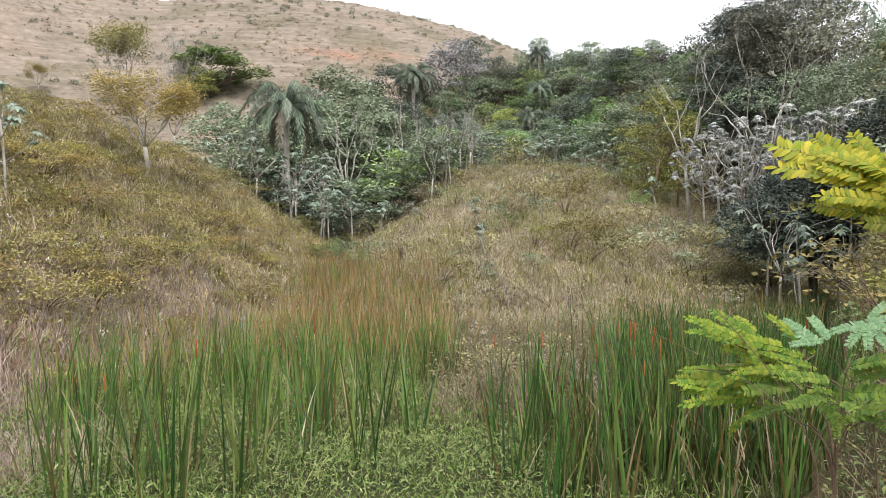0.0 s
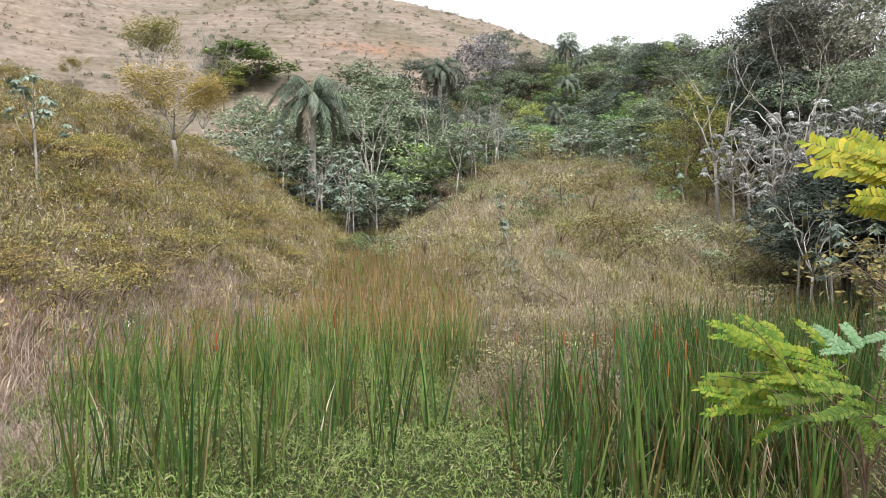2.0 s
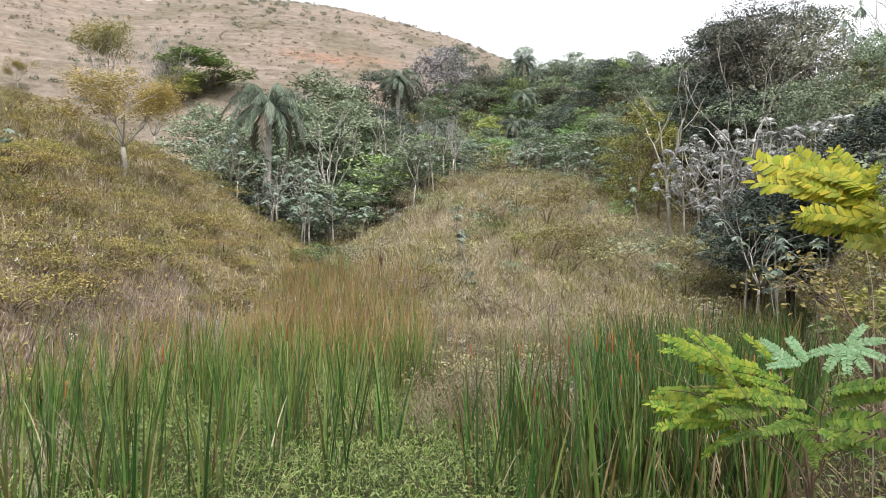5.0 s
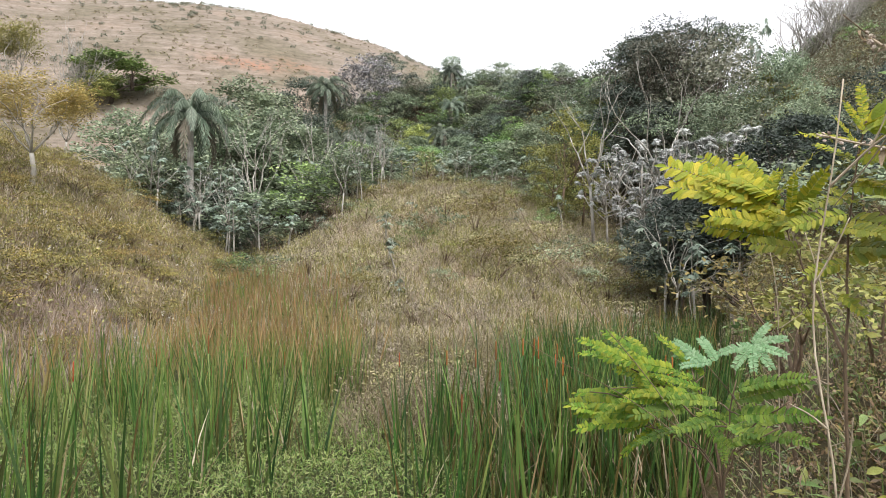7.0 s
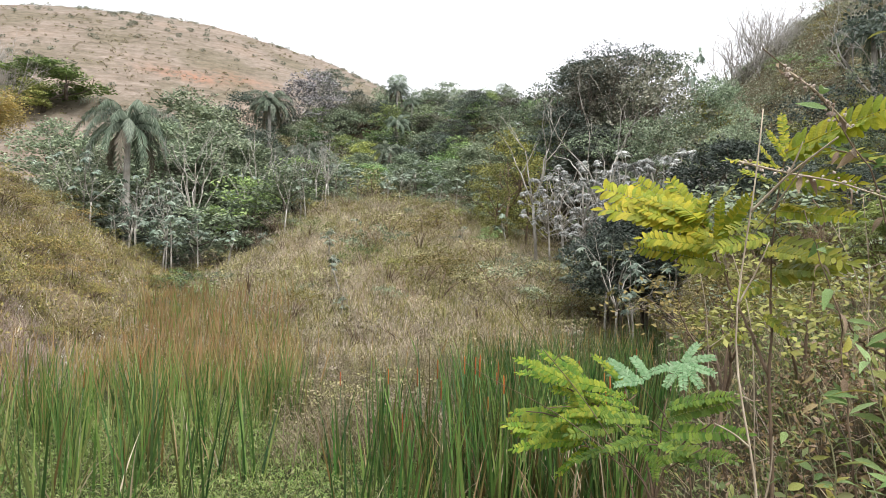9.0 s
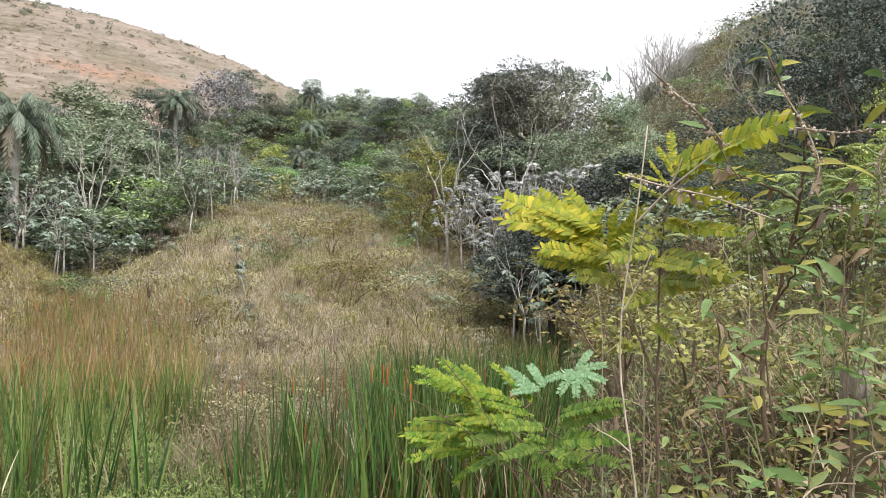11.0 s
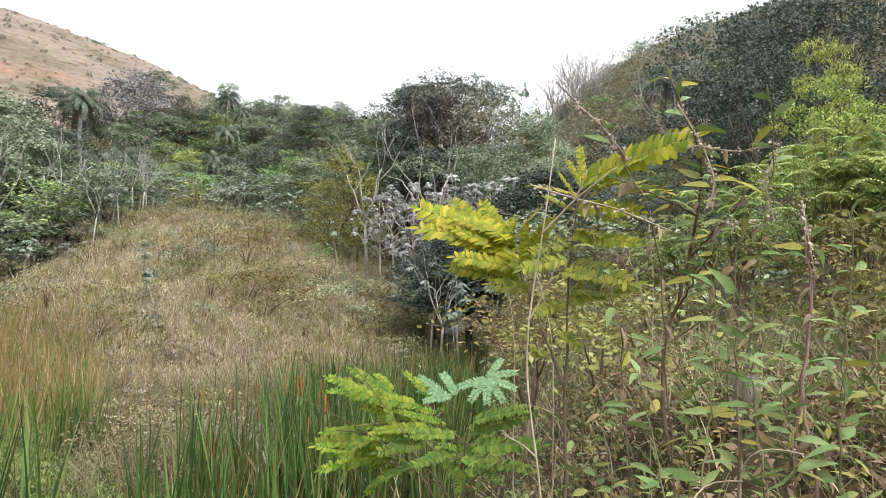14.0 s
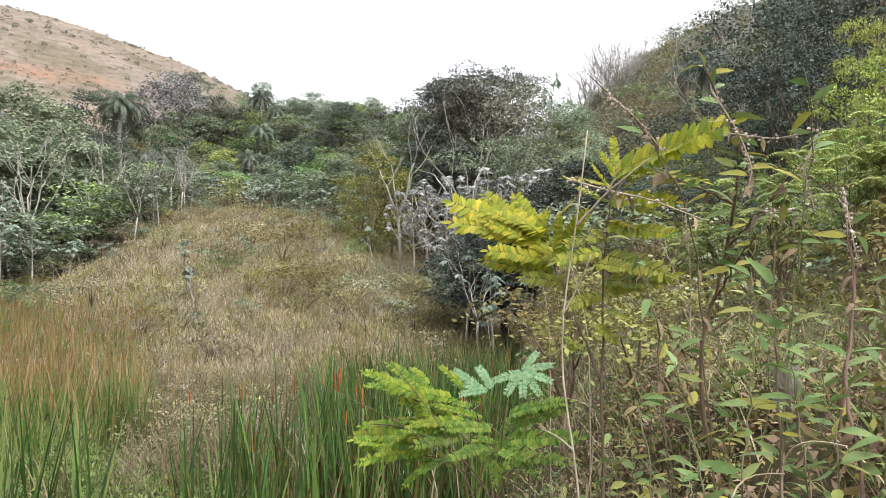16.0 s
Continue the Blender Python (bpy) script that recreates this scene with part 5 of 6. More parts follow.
OLIVE_SHRUBS = [
    (5.7, 31.3, 2.1, 1.3), (6.2, 29.8, 1.9, 1.1), (1.8, 48.3, 1.8, 1.2),
]
TWIGGY_SHRUBS = [
    (3.9, 24.7, 1.1, 1.3), (2.7, 24.2, 0.9, 1.2), (1.0, 22.6, 0.8, 1.2),
]
PALE_SHRUBS = [
    (11.1, 37.5, 1.9, 1.2), (12.5, 35.5, 1.5, 1.0), (-0.4, 47.6, 1.4, 1.2),
]
GREEN_SHRUBS = [
    (-1.8, 42.0, 0.9, 1.1),
]
FRESH_SHRUBS = [
    (-5.8, 39.5, 1.7, 1.3), (-3.7, 33.0, 1.0, 1.2), (-7.1, 42.2, 1.2, 1.2),
]
MAT_SHRUBS = [
    (-9.1, 19.3, 1.4, 1.5), (-10.9, 30.5, 1.5, 1.6), (-9.7, 23.4, 1.0, 1.5), (-14.1, 25.8, 1.3, 1.5), (-18.4, 34.7, 1.4, 1.2), (-9.0, 31.1, 1.2, 1.5),
    (-14.4, 22.2, 1.1, 1.4), (-16.0, 27.9, 1.1, 1.4),
]


def grove(kind, rows, variants):
    for k, (x, y, h, w) in enumerate(rows):
        plant(kind, k % variants, x, y, h, wide=w * min(1.0, 12.5 / max(h, 1)) ** 0.5, sink=0.12)


grove("palm_tree", PALM_TREES, 2)
grove("cecropia_tree", CECROPIA_TREES, 6)
grove("silver_tree", SILVER_TREES, 3)
grove("bare_tree", BARE_TREES, 3)
grove("scrub_tree", SCRUB_TREES, 3)
grove("grey_tree", GREY_TREES, 3)
grove("dark_tree", DARK_TREES, 5)
grove("green_tree", GREEN_TREES, 5)
grove("light_tree", LIGHT_TREES, 3)
grove("olive_tree", OLIVE_TREES, 3)
grove("brownish_tree", BROWNISH_TREES, 3)
grove("big_tree", BIG_TREES, 3)
grove("big_green_tree", BIG_GREEN_TREES, 3)
grove("layered_tree", LAYERED_TREES, 3)
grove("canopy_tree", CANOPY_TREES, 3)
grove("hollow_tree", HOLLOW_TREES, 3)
grove("lime_bush", LIME_BUSHS, 3)
grove("young_cecropia", YOUNG_CECROPIAS, 3)
grove("umbrella_tree", UMBRELLA_TREES, 3)
grove("yellowish_tree", YELLOWISH_TREES, 3)
grove("olive_shrub", OLIVE_SHRUBS, 3)
grove("twiggy_shrub", TWIGGY_SHRUBS, 3)
grove("pale_shrub", PALE_SHRUBS, 3)
grove("green_shrub", GREEN_SHRUBS, 3)
grove("fresh_shrub", FRESH_SHRUBS, 3)
grove("mat_shrub", MAT_SHRUBS, 3)
# the rest of the wood behind
x, y = scatter(1500, -24, 75, 50, 124, lambda x, y: in_view(x, y) * wood_mask(x, y) * (x < 0.5 * y + 4))
for k in range(min(240, len(x))):
    plant(("wood_tree", "dark_wood_tree", "wood_tree", "fresh_wood_tree", "dark_wood_tree", "wood_tree", "brown_wood_tree")[k % 7], k % 4, x[k], y[k], rng.uniform(3.4, 5.6), wide=rng.uniform(1.1, 1.6))
x, y = scatter(1200, -20, 60, 80, 124, lambda x, y: in_view(x, y) * wood_mask(x, y) * (x < 0.5 * y + 4))
for k in range(min(90, len(x))):
    plant(("green_shrub", "fresh_shrub", "pale_shrub")[k % 3], k % 3, x[k], y[k], rng.uniform(2.0, 3.4), wide=rng.uniform(1.2, 1.7), group="undergrowth")
x, y = scatter(900, 14, 70, 10, 75, lambda x, y: in_view(x, y) * wood_mask(x, y) * (x > 0.5 * y))
for k in range(min(84, len(x))):
    plant(("pale_shrub", "twiggy_shrub", "pale_shrub", "olive_shrub")[k % 4], k % 3, x[k], y[k], rng.uniform(1.2, 2.4), wide=rng.uniform(1.0, 1.5), group="undergrowth")
x, y = scatter(260, 30, 95, 34, 105, lambda x, y: (x > 0.66 * y) * (x < 1.1 * y) * 0.5)
for k in range(min(46, len(x))):
    plant(("green_shrub", "olive_shrub", "pale_shrub", "green_shrub")[k % 4], k % 3, x[k], y[k], rng.uniform(1.5, 3.6), wide=rng.uniform(1.0, 1.5), group="undergrowth")
x, y = scatter(900, 8, 26, 8, 28, lambda x, y: (np.hypot(x, y) > 15) * (x > 0.66 * y) * (x < 1.5 * y) * (hollow(x, y) < 0.3))
for k in range(min(44, len(x))):
    plant(("green_shrub", "fresh_shrub", "green_shrub", "olive_shrub")[k % 4], k % 3, x[k], y[k], rng.uniform(1.4, 3.2), wide=rng.uniform(1.0, 1.4), group="undergrowth")
b = Build()
x, y = scatter(16000, 20, 130, 20, 150, lambda x, y: in_view(x, y) * (x > 0.5 * y) * (0.6 + 0.4 * bumps(x, y, 6)))
herbs(b, x, y, 17, 1.3, 0.31, 0.5, 0.6)
stuff("hillside_brush", b, H_HILL, "low olive and grey brush covering the eastern hillside", "brush")
b = Build()
x, y = scatter(5000, 20, 130, 20, 150, lambda x, y: in_view(x, y) * (x > 0.5 * y) * (0.4 - 0.6 * bumps(x, y, 6)))
herbs(b, x, y, 12, 1.2, 0.4, 0.3, 0.5)
stuff("hillside_brush", b, H_HILL, "pale twiggy scrub and dry grass on the eastern hillside", "brush")


b = Build()
x, y = scatter(9000, 40, 115, 45, 135, lambda x, y: (x > 0.62 * y) * (x < 1.25 * y) * (0.75 + 0.25 * bumps(x, y, 5)))
herbs(b, x, y, 12, 1.0, 0.42, 0.4, 0.8)
stuff("hillside_brush", b, H_HILL, "pale olive brush over the upper eastern slope", "brush")
x, y = scatter(400, 42, 105, 50, 125, lambda x, y: (x > 0.64 * y) * (x < 1.15 * y) * 0.5)
for k in range(min(40, len(x))):
    plant(("pale_shrub", "fresh_shrub", "green_shrub", "pale_shrub")[k % 4], k % 3, x[k], y[k], rng.uniform(1.2, 2.7), wide=rng.uniform(1.0, 1.4), group="undergrowth")


for k in range(18):
    a, d = radians(rng.uniform(35.5, 43)), rng.uniform(16, 24)
    if hollow(np.sin(a) * d, np.cos(a) * d) < 0.45:
        plant(("green_shrub", "olive_shrub", "green_shrub")[k % 3], k % 3, np.sin(a) * d, np.cos(a) * d, rng.uniform(0.9, 1.6), wide=rng.uniform(1.0, 1.3), group="undergrowth")


# ---------------------------------------------------------------- the bank close to the camera
def curve(pts, n=9):
    """A smooth line through a few points."""
    pts = np.asarray(pts, float)
    if len(pts) == 2:
        mid = pts.mean(0) + np.linalg.norm(pts[1] - pts[0]) * np.array([0.04, -0.03, 0.05])
        pts = np.array([pts[0], mid, pts[1]])
    t = np.concatenate([[0], np.cumsum(np.linalg.norm(np.diff(pts, axis=0), axis=1))])
    u = np.linspace(0, t[-1], n * 2)
    c = np.stack([np.interp(u, t, pts[:, k]) for k in range(3)], -1)
    for _ in range(3):
        c[1:-1] = (c[:-2] + 2 * c[1:-1] + c[2:]) / 4
    return c


def to_ground(pts, dx=0.0, dy=0.0):
    """Carries a stem's lower end down into the soil."""
    f = np.asarray(pts[0], float)
    g = np.array([f[0] + dx, f[1] + dy, 0])
    g[2] = gz(g[0], g[1]) - 0.05
    return [tuple(g), *pts] if f[2] > g[2] + 0.1 else list(pts)


def set_leaf(mesh, parent, p, d, up, s, name="leaf"):
    """One leaf: its mesh lies along +x with its face to +z."""
    d = unit(d)
    side = unit(np.cross(up, d))
    n = np.cross(d, side)
    ob = new(name, mesh)
    ob.parent = parent
    m = Matrix.Identity(4)
    for k in range(3):
        m[k][0], m[k][1], m[k][2], m[k][3] = d[k] * s, side[k] * s, n[k] * s, p[k]
    ob.matrix_basis = m
    return ob


def pinnate_mesh(name, mat, pairs, size, leaflet, ratio, r, droop=0.25, end=True):
    """A compound leaf: a curved stalk with paired oblong leaflets."""
    b = Build()
    t = np.linspace(0, 1, pairs + 2)
    ra = np.stack([t * size, 0 * t, -droop * size * t * t], -1)
    b.tube(ra[:: max(1, pairs // 4)], [0.0022 * max(1, size * 4), 0.001 * max(1, size * 4)], 4)
    i = np.repeat(np.arange(1, pairs + 1), 2)
    sg = np.tile([1.0, -1.0], pairs)
    L = leaflet * (0.65 + 0.45 * np.sin(np.pi * (0.15 + 0.75 * i / (pairs + 1)))) * r.uniform(0.85, 1.12, len(i))
    d = np.stack([0.5 + r.normal(size=len(i)) * 0.1, sg, 0.12 + r.normal(size=len(i)) * 0.16], -1)
    nr = np.stack([r.normal(size=len(i)) * 0.15, -sg * 0.25, np.ones(len(i))], -1)
    b.broad(ra[i], d, nr, L, L * ratio, r.uniform(0.05, 0.3, len(i)), 0.08, True)
    if end:
        b.broad(ra[-1:], [(1, 0.1, -0.3)], [(0.2, 0, 1)], leaflet, leaflet * ratio, 0.1)
    me = b.mesh(name)
    me.materials.append(mat)
    return me


def broad_mesh(name, mat, r, ratio=0.34, droop=0.25):
    b = Build().broad([(0.06, 0, 0)], [(1, 0, 0)], [(0, r.normal() * 0.1, 1)], 1.0, ratio, droop, 0.16)
    b.tube([(-0.06, 0, 0.0), (0.08, 0, 0.004)], 0.012, 4)
    me = b.mesh(name)
    me.materials.append(mat)
    return me


near_rng = np.random.default_rng(21)
F_MESH = [pinnate_mesh("frond_leaf", F_LEAF, 22, 0.18, 0.027, 0.34, near_rng, 0.14 + 0.12 * k, False) for k in range(2)]
L_MESH = [broad_mesh("lance_leaf", W_LANCE, near_rng, near_rng.uniform(0.24, 0.32), 0.1 + 0.12 * k) for k in range(5)]
W_MESH = [broad_mesh("weed_leaf", W_LEAF, near_rng, near_rng.uniform(0.26, 0.4), 0.1 + 0.1 * k) for k in range(5)]
G_MESH = [broad_mesh("green_weed_leaf", W_LEAF, near_rng, near_rng.uniform(0.30, 0.40), 0.15 + 0.1 * k) for k in range(5)]
R_MESH = [broad_mesh("reddish_leaf", R_LEAF, near_rng, near_rng.uniform(0.34, 0.44), 0.2 + 0.1 * k) for k in range(5)]
O_MESH = [broad_mesh("old_leaf", W_OLD, near_rng, near_rng.uniform(0.25, 0.45), 0.3 + 0.15 * k) for k in range(4)]

YELLOW_LIMBS = [
    [(2.32, 3.01, 2.67), (2.32, 3.00, 3.03), (2.34, 3.02, 3.34), (2.36, 3.00, 3.57), (2.39, 2.96, 3.77)],
    [(2.32, 3.01, 2.70), (2.26, 3.11, 2.97), (2.22, 3.26, 3.26), (2.18, 3.34, 3.43)],
]
YELLOW_FRONDS = [
    [(2.20, 3.33, 3.43), (1.80, 3.71, 3.65)],
    [(2.22, 3.31, 3.39), (1.77, 3.61, 3.55)],
    [(2.22, 3.26, 3.35), (1.92, 3.49, 3.50)],
    [(2.21, 3.26, 3.31), (1.88, 3.39, 3.35)],
    [(2.18, 3.34, 3.43), (2.27, 3.16, 3.64)],
    [(2.22, 3.26, 3.35), (2.26, 3.05, 3.52)],
    [(2.20, 3.33, 3.42), (2.14, 3.60, 3.69)],
    [(2.18, 3.34, 3.42), (2.02, 3.77, 3.70)],
]
ARCHED_FRONDS = [
    [(2.38, 2.96, 3.75), (2.44, 2.37, 3.83)],
    [(2.37, 2.97, 3.72), (2.43, 2.52, 3.79)],
    [(2.37, 2.97, 3.68), (2.12, 3.02, 3.69)],
    [(2.36, 2.98, 3.62), (2.43, 2.66, 3.55)],
    [(2.34, 2.99, 3.48), (2.45, 2.65, 3.38)],
    [(2.38, 2.96, 3.76), (2.43, 3.05, 3.94)],
    [(2.35, 2.98, 3.60), (2.28, 3.16, 3.66)],
]
GREENER_FRONDS = [
    [(2.35, 3.01, 3.43), (2.12, 3.02, 3.39)],
    [(2.34, 3.01, 3.34), (2.44, 2.72, 3.24)],
    [(2.34, 3.02, 3.21), (2.44, 2.78, 3.18)],
    [(2.23, 3.19, 3.20), (2.05, 3.30, 3.21)],
    [(2.33, 2.99, 3.48), (2.53, 2.97, 3.43)],
    [(2.32, 3.00, 3.14), (2.15, 3.01, 3.07)],
    [(2.32, 3.00, 3.07), (2.38, 2.84, 3.00)],
    [(2.26, 3.05, 2.86), (2.12, 3.02, 2.92)],
]
LIME_LIMBS = [
    [(1.71, 2.98, 2.25), (1.69, 3.04, 2.41), (1.57, 3.21, 2.55), (1.38, 3.39, 2.66)],
    [(1.71, 2.98, 2.25), (1.59, 3.20, 2.41), (1.43, 3.37, 2.49), (1.29, 3.47, 2.49)],
    [(1.71, 2.98, 2.25), (1.74, 2.96, 2.48), (1.76, 2.95, 2.63)],
    [(1.71, 2.98, 2.25), (1.78, 2.88, 2.46), (1.85, 2.72, 2.58)],
    [(1.71, 2.98, 2.25), (1.72, 3.14, 2.44), (1.71, 3.25, 2.64)],
    [(1.71, 2.98, 2.25), (1.60, 3.14, 2.35), (1.43, 3.37, 2.36)],
    [(1.71, 2.98, 2.25), (1.70, 2.81, 2.39), (1.76, 2.66, 2.49)],
]
LIME_FRONDS = [
    [(1.44, 3.37, 2.65), (1.27, 3.53, 2.68)],
    [(1.51, 3.28, 2.63), (1.37, 3.50, 2.72)],
    [(1.57, 3.21, 2.58), (1.38, 3.39, 2.60)],
    [(1.59, 3.20, 2.53), (1.37, 3.34, 2.54)],
    [(1.47, 3.36, 2.48), (1.24, 3.54, 2.49)],
    [(1.49, 3.29, 2.45), (1.19, 3.50, 2.44)],
    [(1.49, 3.29, 2.41), (1.21, 3.44, 2.39)],
    [(1.51, 3.28, 2.38), (1.20, 3.39, 2.34)],
    [(1.70, 3.20, 2.59), (1.51, 3.34, 2.64)],
    [(1.76, 3.23, 2.60), (1.71, 3.36, 2.73)],
    [(1.70, 3.14, 2.56), (1.51, 3.18, 2.60)],
    [(1.59, 3.20, 2.49), (1.36, 3.18, 2.50)],
]
INNER_FRONDS = [
    [(1.76, 3.11, 2.38), (1.94, 3.07, 2.48)],
    [(1.83, 3.19, 2.40), (1.94, 3.25, 2.53)],
    [(1.81, 3.20, 2.45), (1.74, 3.29, 2.54)],
    [(1.76, 3.00, 2.41), (1.90, 2.93, 2.44)],
    [(1.73, 2.91, 2.55), (1.88, 2.70, 2.64)],
    [(1.74, 2.90, 2.49), (1.88, 2.64, 2.54)],
    [(1.67, 3.16, 2.47), (1.41, 3.16, 2.43)],
    [(1.64, 3.17, 2.38), (1.40, 3.17, 2.32)],
    [(1.72, 3.03, 2.52), (1.50, 3.02, 2.53)],
    [(1.70, 2.98, 2.45), (1.47, 2.92, 2.42)],
    [(1.70, 2.81, 2.44), (1.79, 2.58, 2.47)],
    [(1.63, 2.96, 2.43), (1.58, 2.76, 2.39)],
]
FERN_HUB = (1.89, 3.04, 2.77)
FERN_SIDE = (1.76, 3.23, 2.67)
WOODY_WEED = [
    [(2.74, 2.78, 2.60), (2.74, 2.79, 2.82), (2.74, 2.78, 2.95), (2.77, 2.73, 3.09), (2.76, 2.62, 3.36), (2.72, 2.53, 3.56), (2.59, 2.36, 3.78), (2.49, 2.33, 3.91), (2.37, 2.30, 3.98), (2.35, 2.33, 4.11)],
    [(2.72, 2.53, 3.56), (2.45, 2.50, 3.62), (2.25, 2.55, 3.69)],
    [(2.76, 2.62, 3.36), (2.71, 2.38, 3.51), (2.65, 2.15, 3.65)],
    [(2.77, 2.73, 3.09), (2.71, 2.53, 3.28), (2.63, 2.32, 3.41)],
    [(2.74, 2.79, 2.82), (2.61, 2.77, 2.87), (2.46, 2.77, 3.04)],
    [(2.59, 2.36, 3.78), (2.54, 2.27, 3.69), (2.46, 2.22, 3.55)],
]
LEAFY_WEEDS = [
    [(2.24, 1.86, 2.95), (2.25, 1.84, 3.10), (2.27, 1.82, 3.31), (2.29, 1.80, 3.54), (2.27, 1.74, 3.74), (2.21, 1.74, 3.88)],
    [(1.71, 1.69, 2.57), (1.71, 1.76, 2.77), (1.72, 1.82, 2.93)],
    [(2.17, 1.78, 2.81), (2.17, 1.79, 2.96), (2.17, 1.79, 3.10)],
    [(2.00, 1.51, 2.74), (2.04, 1.55, 2.85), (2.05, 1.61, 2.94)],
    [(2.08, 1.41, 2.99), (2.10, 1.38, 3.20), (2.09, 1.39, 3.40)],
    [(1.79, 2.02, 2.51), (1.84, 2.11, 2.67), (1.88, 2.21, 2.85)],
    [(1.85, 1.70, 2.63), (1.94, 1.74, 2.83), (2.03, 1.80, 3.07), (2.06, 1.84, 3.21)],
]
TWIGGY_WEEDS = [
    [(2.43, 1.78, 2.99), (2.44, 1.76, 3.18), (2.44, 1.77, 3.37), (2.39, 1.75, 3.50)],
    [(2.05, 1.46, 2.62), (2.14, 1.58, 2.84), (2.27, 1.66, 3.00), (2.37, 1.69, 3.22), (2.35, 1.71, 3.37)],
    [(2.05, 2.06, 3.06), (1.97, 1.99, 3.37), (1.83, 1.99, 3.62), (1.73, 2.01, 3.74), (1.63, 2.02, 3.80), (1.55, 2.02, 3.86)],
    [(2.07, 2.31, 3.05), (2.02, 2.35, 3.27), (1.99, 2.38, 3.41)],
    [(2.07, 1.75, 2.72), (2.14, 1.82, 2.96), (2.21, 1.90, 3.24), (2.25, 1.85, 3.51)],
    [(1.89, 1.50, 2.60), (1.95, 1.58, 2.76), (2.02, 1.66, 2.84)],
]
PALE_STEMS = [
    [(1.44, 1.91, 2.58), (1.43, 1.98, 2.79), (1.44, 2.03, 2.96), (1.46, 2.02, 3.14), (1.49, 2.00, 3.35), (1.51, 1.98, 3.51), (1.51, 1.99, 3.60), (1.55, 2.02, 3.67)],
    [(1.49, 2.00, 3.35), (1.54, 1.90, 3.45), (1.61, 1.79, 3.54)],
    [(3.66, 3.84, 2.85), (3.67, 3.83, 3.23), (3.65, 3.85, 3.70)],
    [(3.66, 3.84, 3.00), (3.58, 3.91, 3.35), (3.51, 3.97, 3.55)],
    [(2.48, 3.74, 2.81), (2.47, 3.75, 3.15), (2.44, 3.76, 3.21)],
    [(2.56, 3.45, 2.92), (2.56, 3.57, 3.21), (2.56, 3.69, 3.42)],
    [(1.58, 2.87, 2.31), (1.46, 3.15, 2.61), (1.21, 3.44, 2.97), (0.98, 3.71, 3.37), (0.96, 3.71, 3.48)],
    [(1.58, 2.87, 2.34), (1.31, 3.20, 2.56), (1.06, 3.48, 2.67), (0.99, 3.60, 2.73)],
    [(1.92, 1.62, 2.69), (1.89, 1.49, 2.76), (1.94, 1.43, 2.74)],
    [(1.75, 1.65, 2.60), (1.88, 1.67, 2.63), (1.92, 1.61, 2.63)],
]
SEED_ARCS = [
    [(1.52, 2.10, 3.52), (1.62, 2.03, 3.48), (1.77, 1.98, 3.45), (1.93, 1.90, 3.38)],
    [(2.39, 1.75, 3.50), (2.36, 1.71, 3.38), (2.37, 1.69, 3.23)],
    [(2.37, 2.30, 3.98), (2.41, 2.20, 3.78), (2.40, 2.13, 3.63), (2.38, 2.15, 3.52)],
    [(2.71, 2.38, 3.51), (2.47, 2.05, 3.46), (2.44, 1.93, 3.43)],
    [(2.31, 1.78, 3.68), (2.28, 1.81, 3.56), (2.30, 1.79, 3.43)],
    [(1.63, 2.02, 3.80), (1.70, 1.97, 3.72), (1.80, 1.95, 3.61)],
    [(2.41, 2.26, 3.80), (2.38, 2.01, 3.72), (2.30, 1.78, 3.69)],
]
STUMP = (3.00, 2.51, 2.70)


TILT = unit([-0.40, -0.62, 0.68])


def frond(mesh, parent, off, base, tip, r, lift=0.0):
    """One compound leaf from base to tip."""
    base, tip = np.asarray(base) - off, np.asarray(tip) - off
    d = tip - base + np.array([0, 0, lift])
    return set_leaf(mesh, parent, base, d, unit(TILT + r.normal(size=3) * 0.22), np.linalg.norm(tip - base) * r.uniform(0.97, 1.06), "leaf")


def frond_shrub(name, label, limbs_, sets, bark, r, thick=0.012, low=False):
    """A thin-stemmed shrub: limbs from one foot, and compound leaves that start at them."""
    root = tagged(new(name), label, "shrub")
    foot = limbs_[0][0]
    off = np.array([foot[0], foot[1], gz(foot[0], foot[1]) - 0.03])
    root.location = off
    limb_obs = []
    for k, pts in enumerate(limbs_):
        line = curve(([tuple(off)] if k == 0 or low else []) + list(pts), 10) - off
        line[2:-1] += r.normal(size=(len(line) - 3, 3)) * 0.004
        limb_obs.append((part("limb", Build().tube(line, [thick if k == 0 else thick * 0.7, 0.003], 6), bark, root, smooth=True), line))
    for rows, meshes, lift, extra in sets:
        for base, tip in rows:
            gap = [np.min(np.linalg.norm(line - (np.array(base) - off), axis=1)) for _, line in limb_obs]
            limb, line = limb_obs[int(np.argmin(gap))]
            near = line[int(np.argmin(np.linalg.norm(line - (np.array(base) - off), axis=1)))]
            if min(gap) > 0.02:
                part("twig", Build().tube(curve([tuple(near), tuple(np.array(base) - off)], 4), [0.004, 0.0025], 5), bark, root, smooth=True)
            frond(meshes[r.integers(len(meshes))], limb, off, base, tip, r, lift)
            for _ in range(extra):
                q = np.array(base) + r.normal(size=3) * 0.05
                e = q + (np.array(tip) - np.array(base)) * r.uniform(0.45, 0.8) + r.normal(size=3) * np.array([0.08, 0.08, 0.055])
                frond(meshes[r.integers(len(meshes))], limb, off, q, e, r, lift)
    return root


Y_FROND = [pinnate_mesh("yellow_leaf", Y_LEAF, 24 + 2 * k, 1.0, 0.118 + 0.012 * k, 0.38, near_rng, 0.05 + 0.06 * k) for k in range(3)]
O_FROND = [pinnate_mesh("olive_leaf", YO_LEAF, 13 + k, 1.0, 0.21, 0.36, near_rng, 0.12 + 0.08 * k) for k in range(3)]
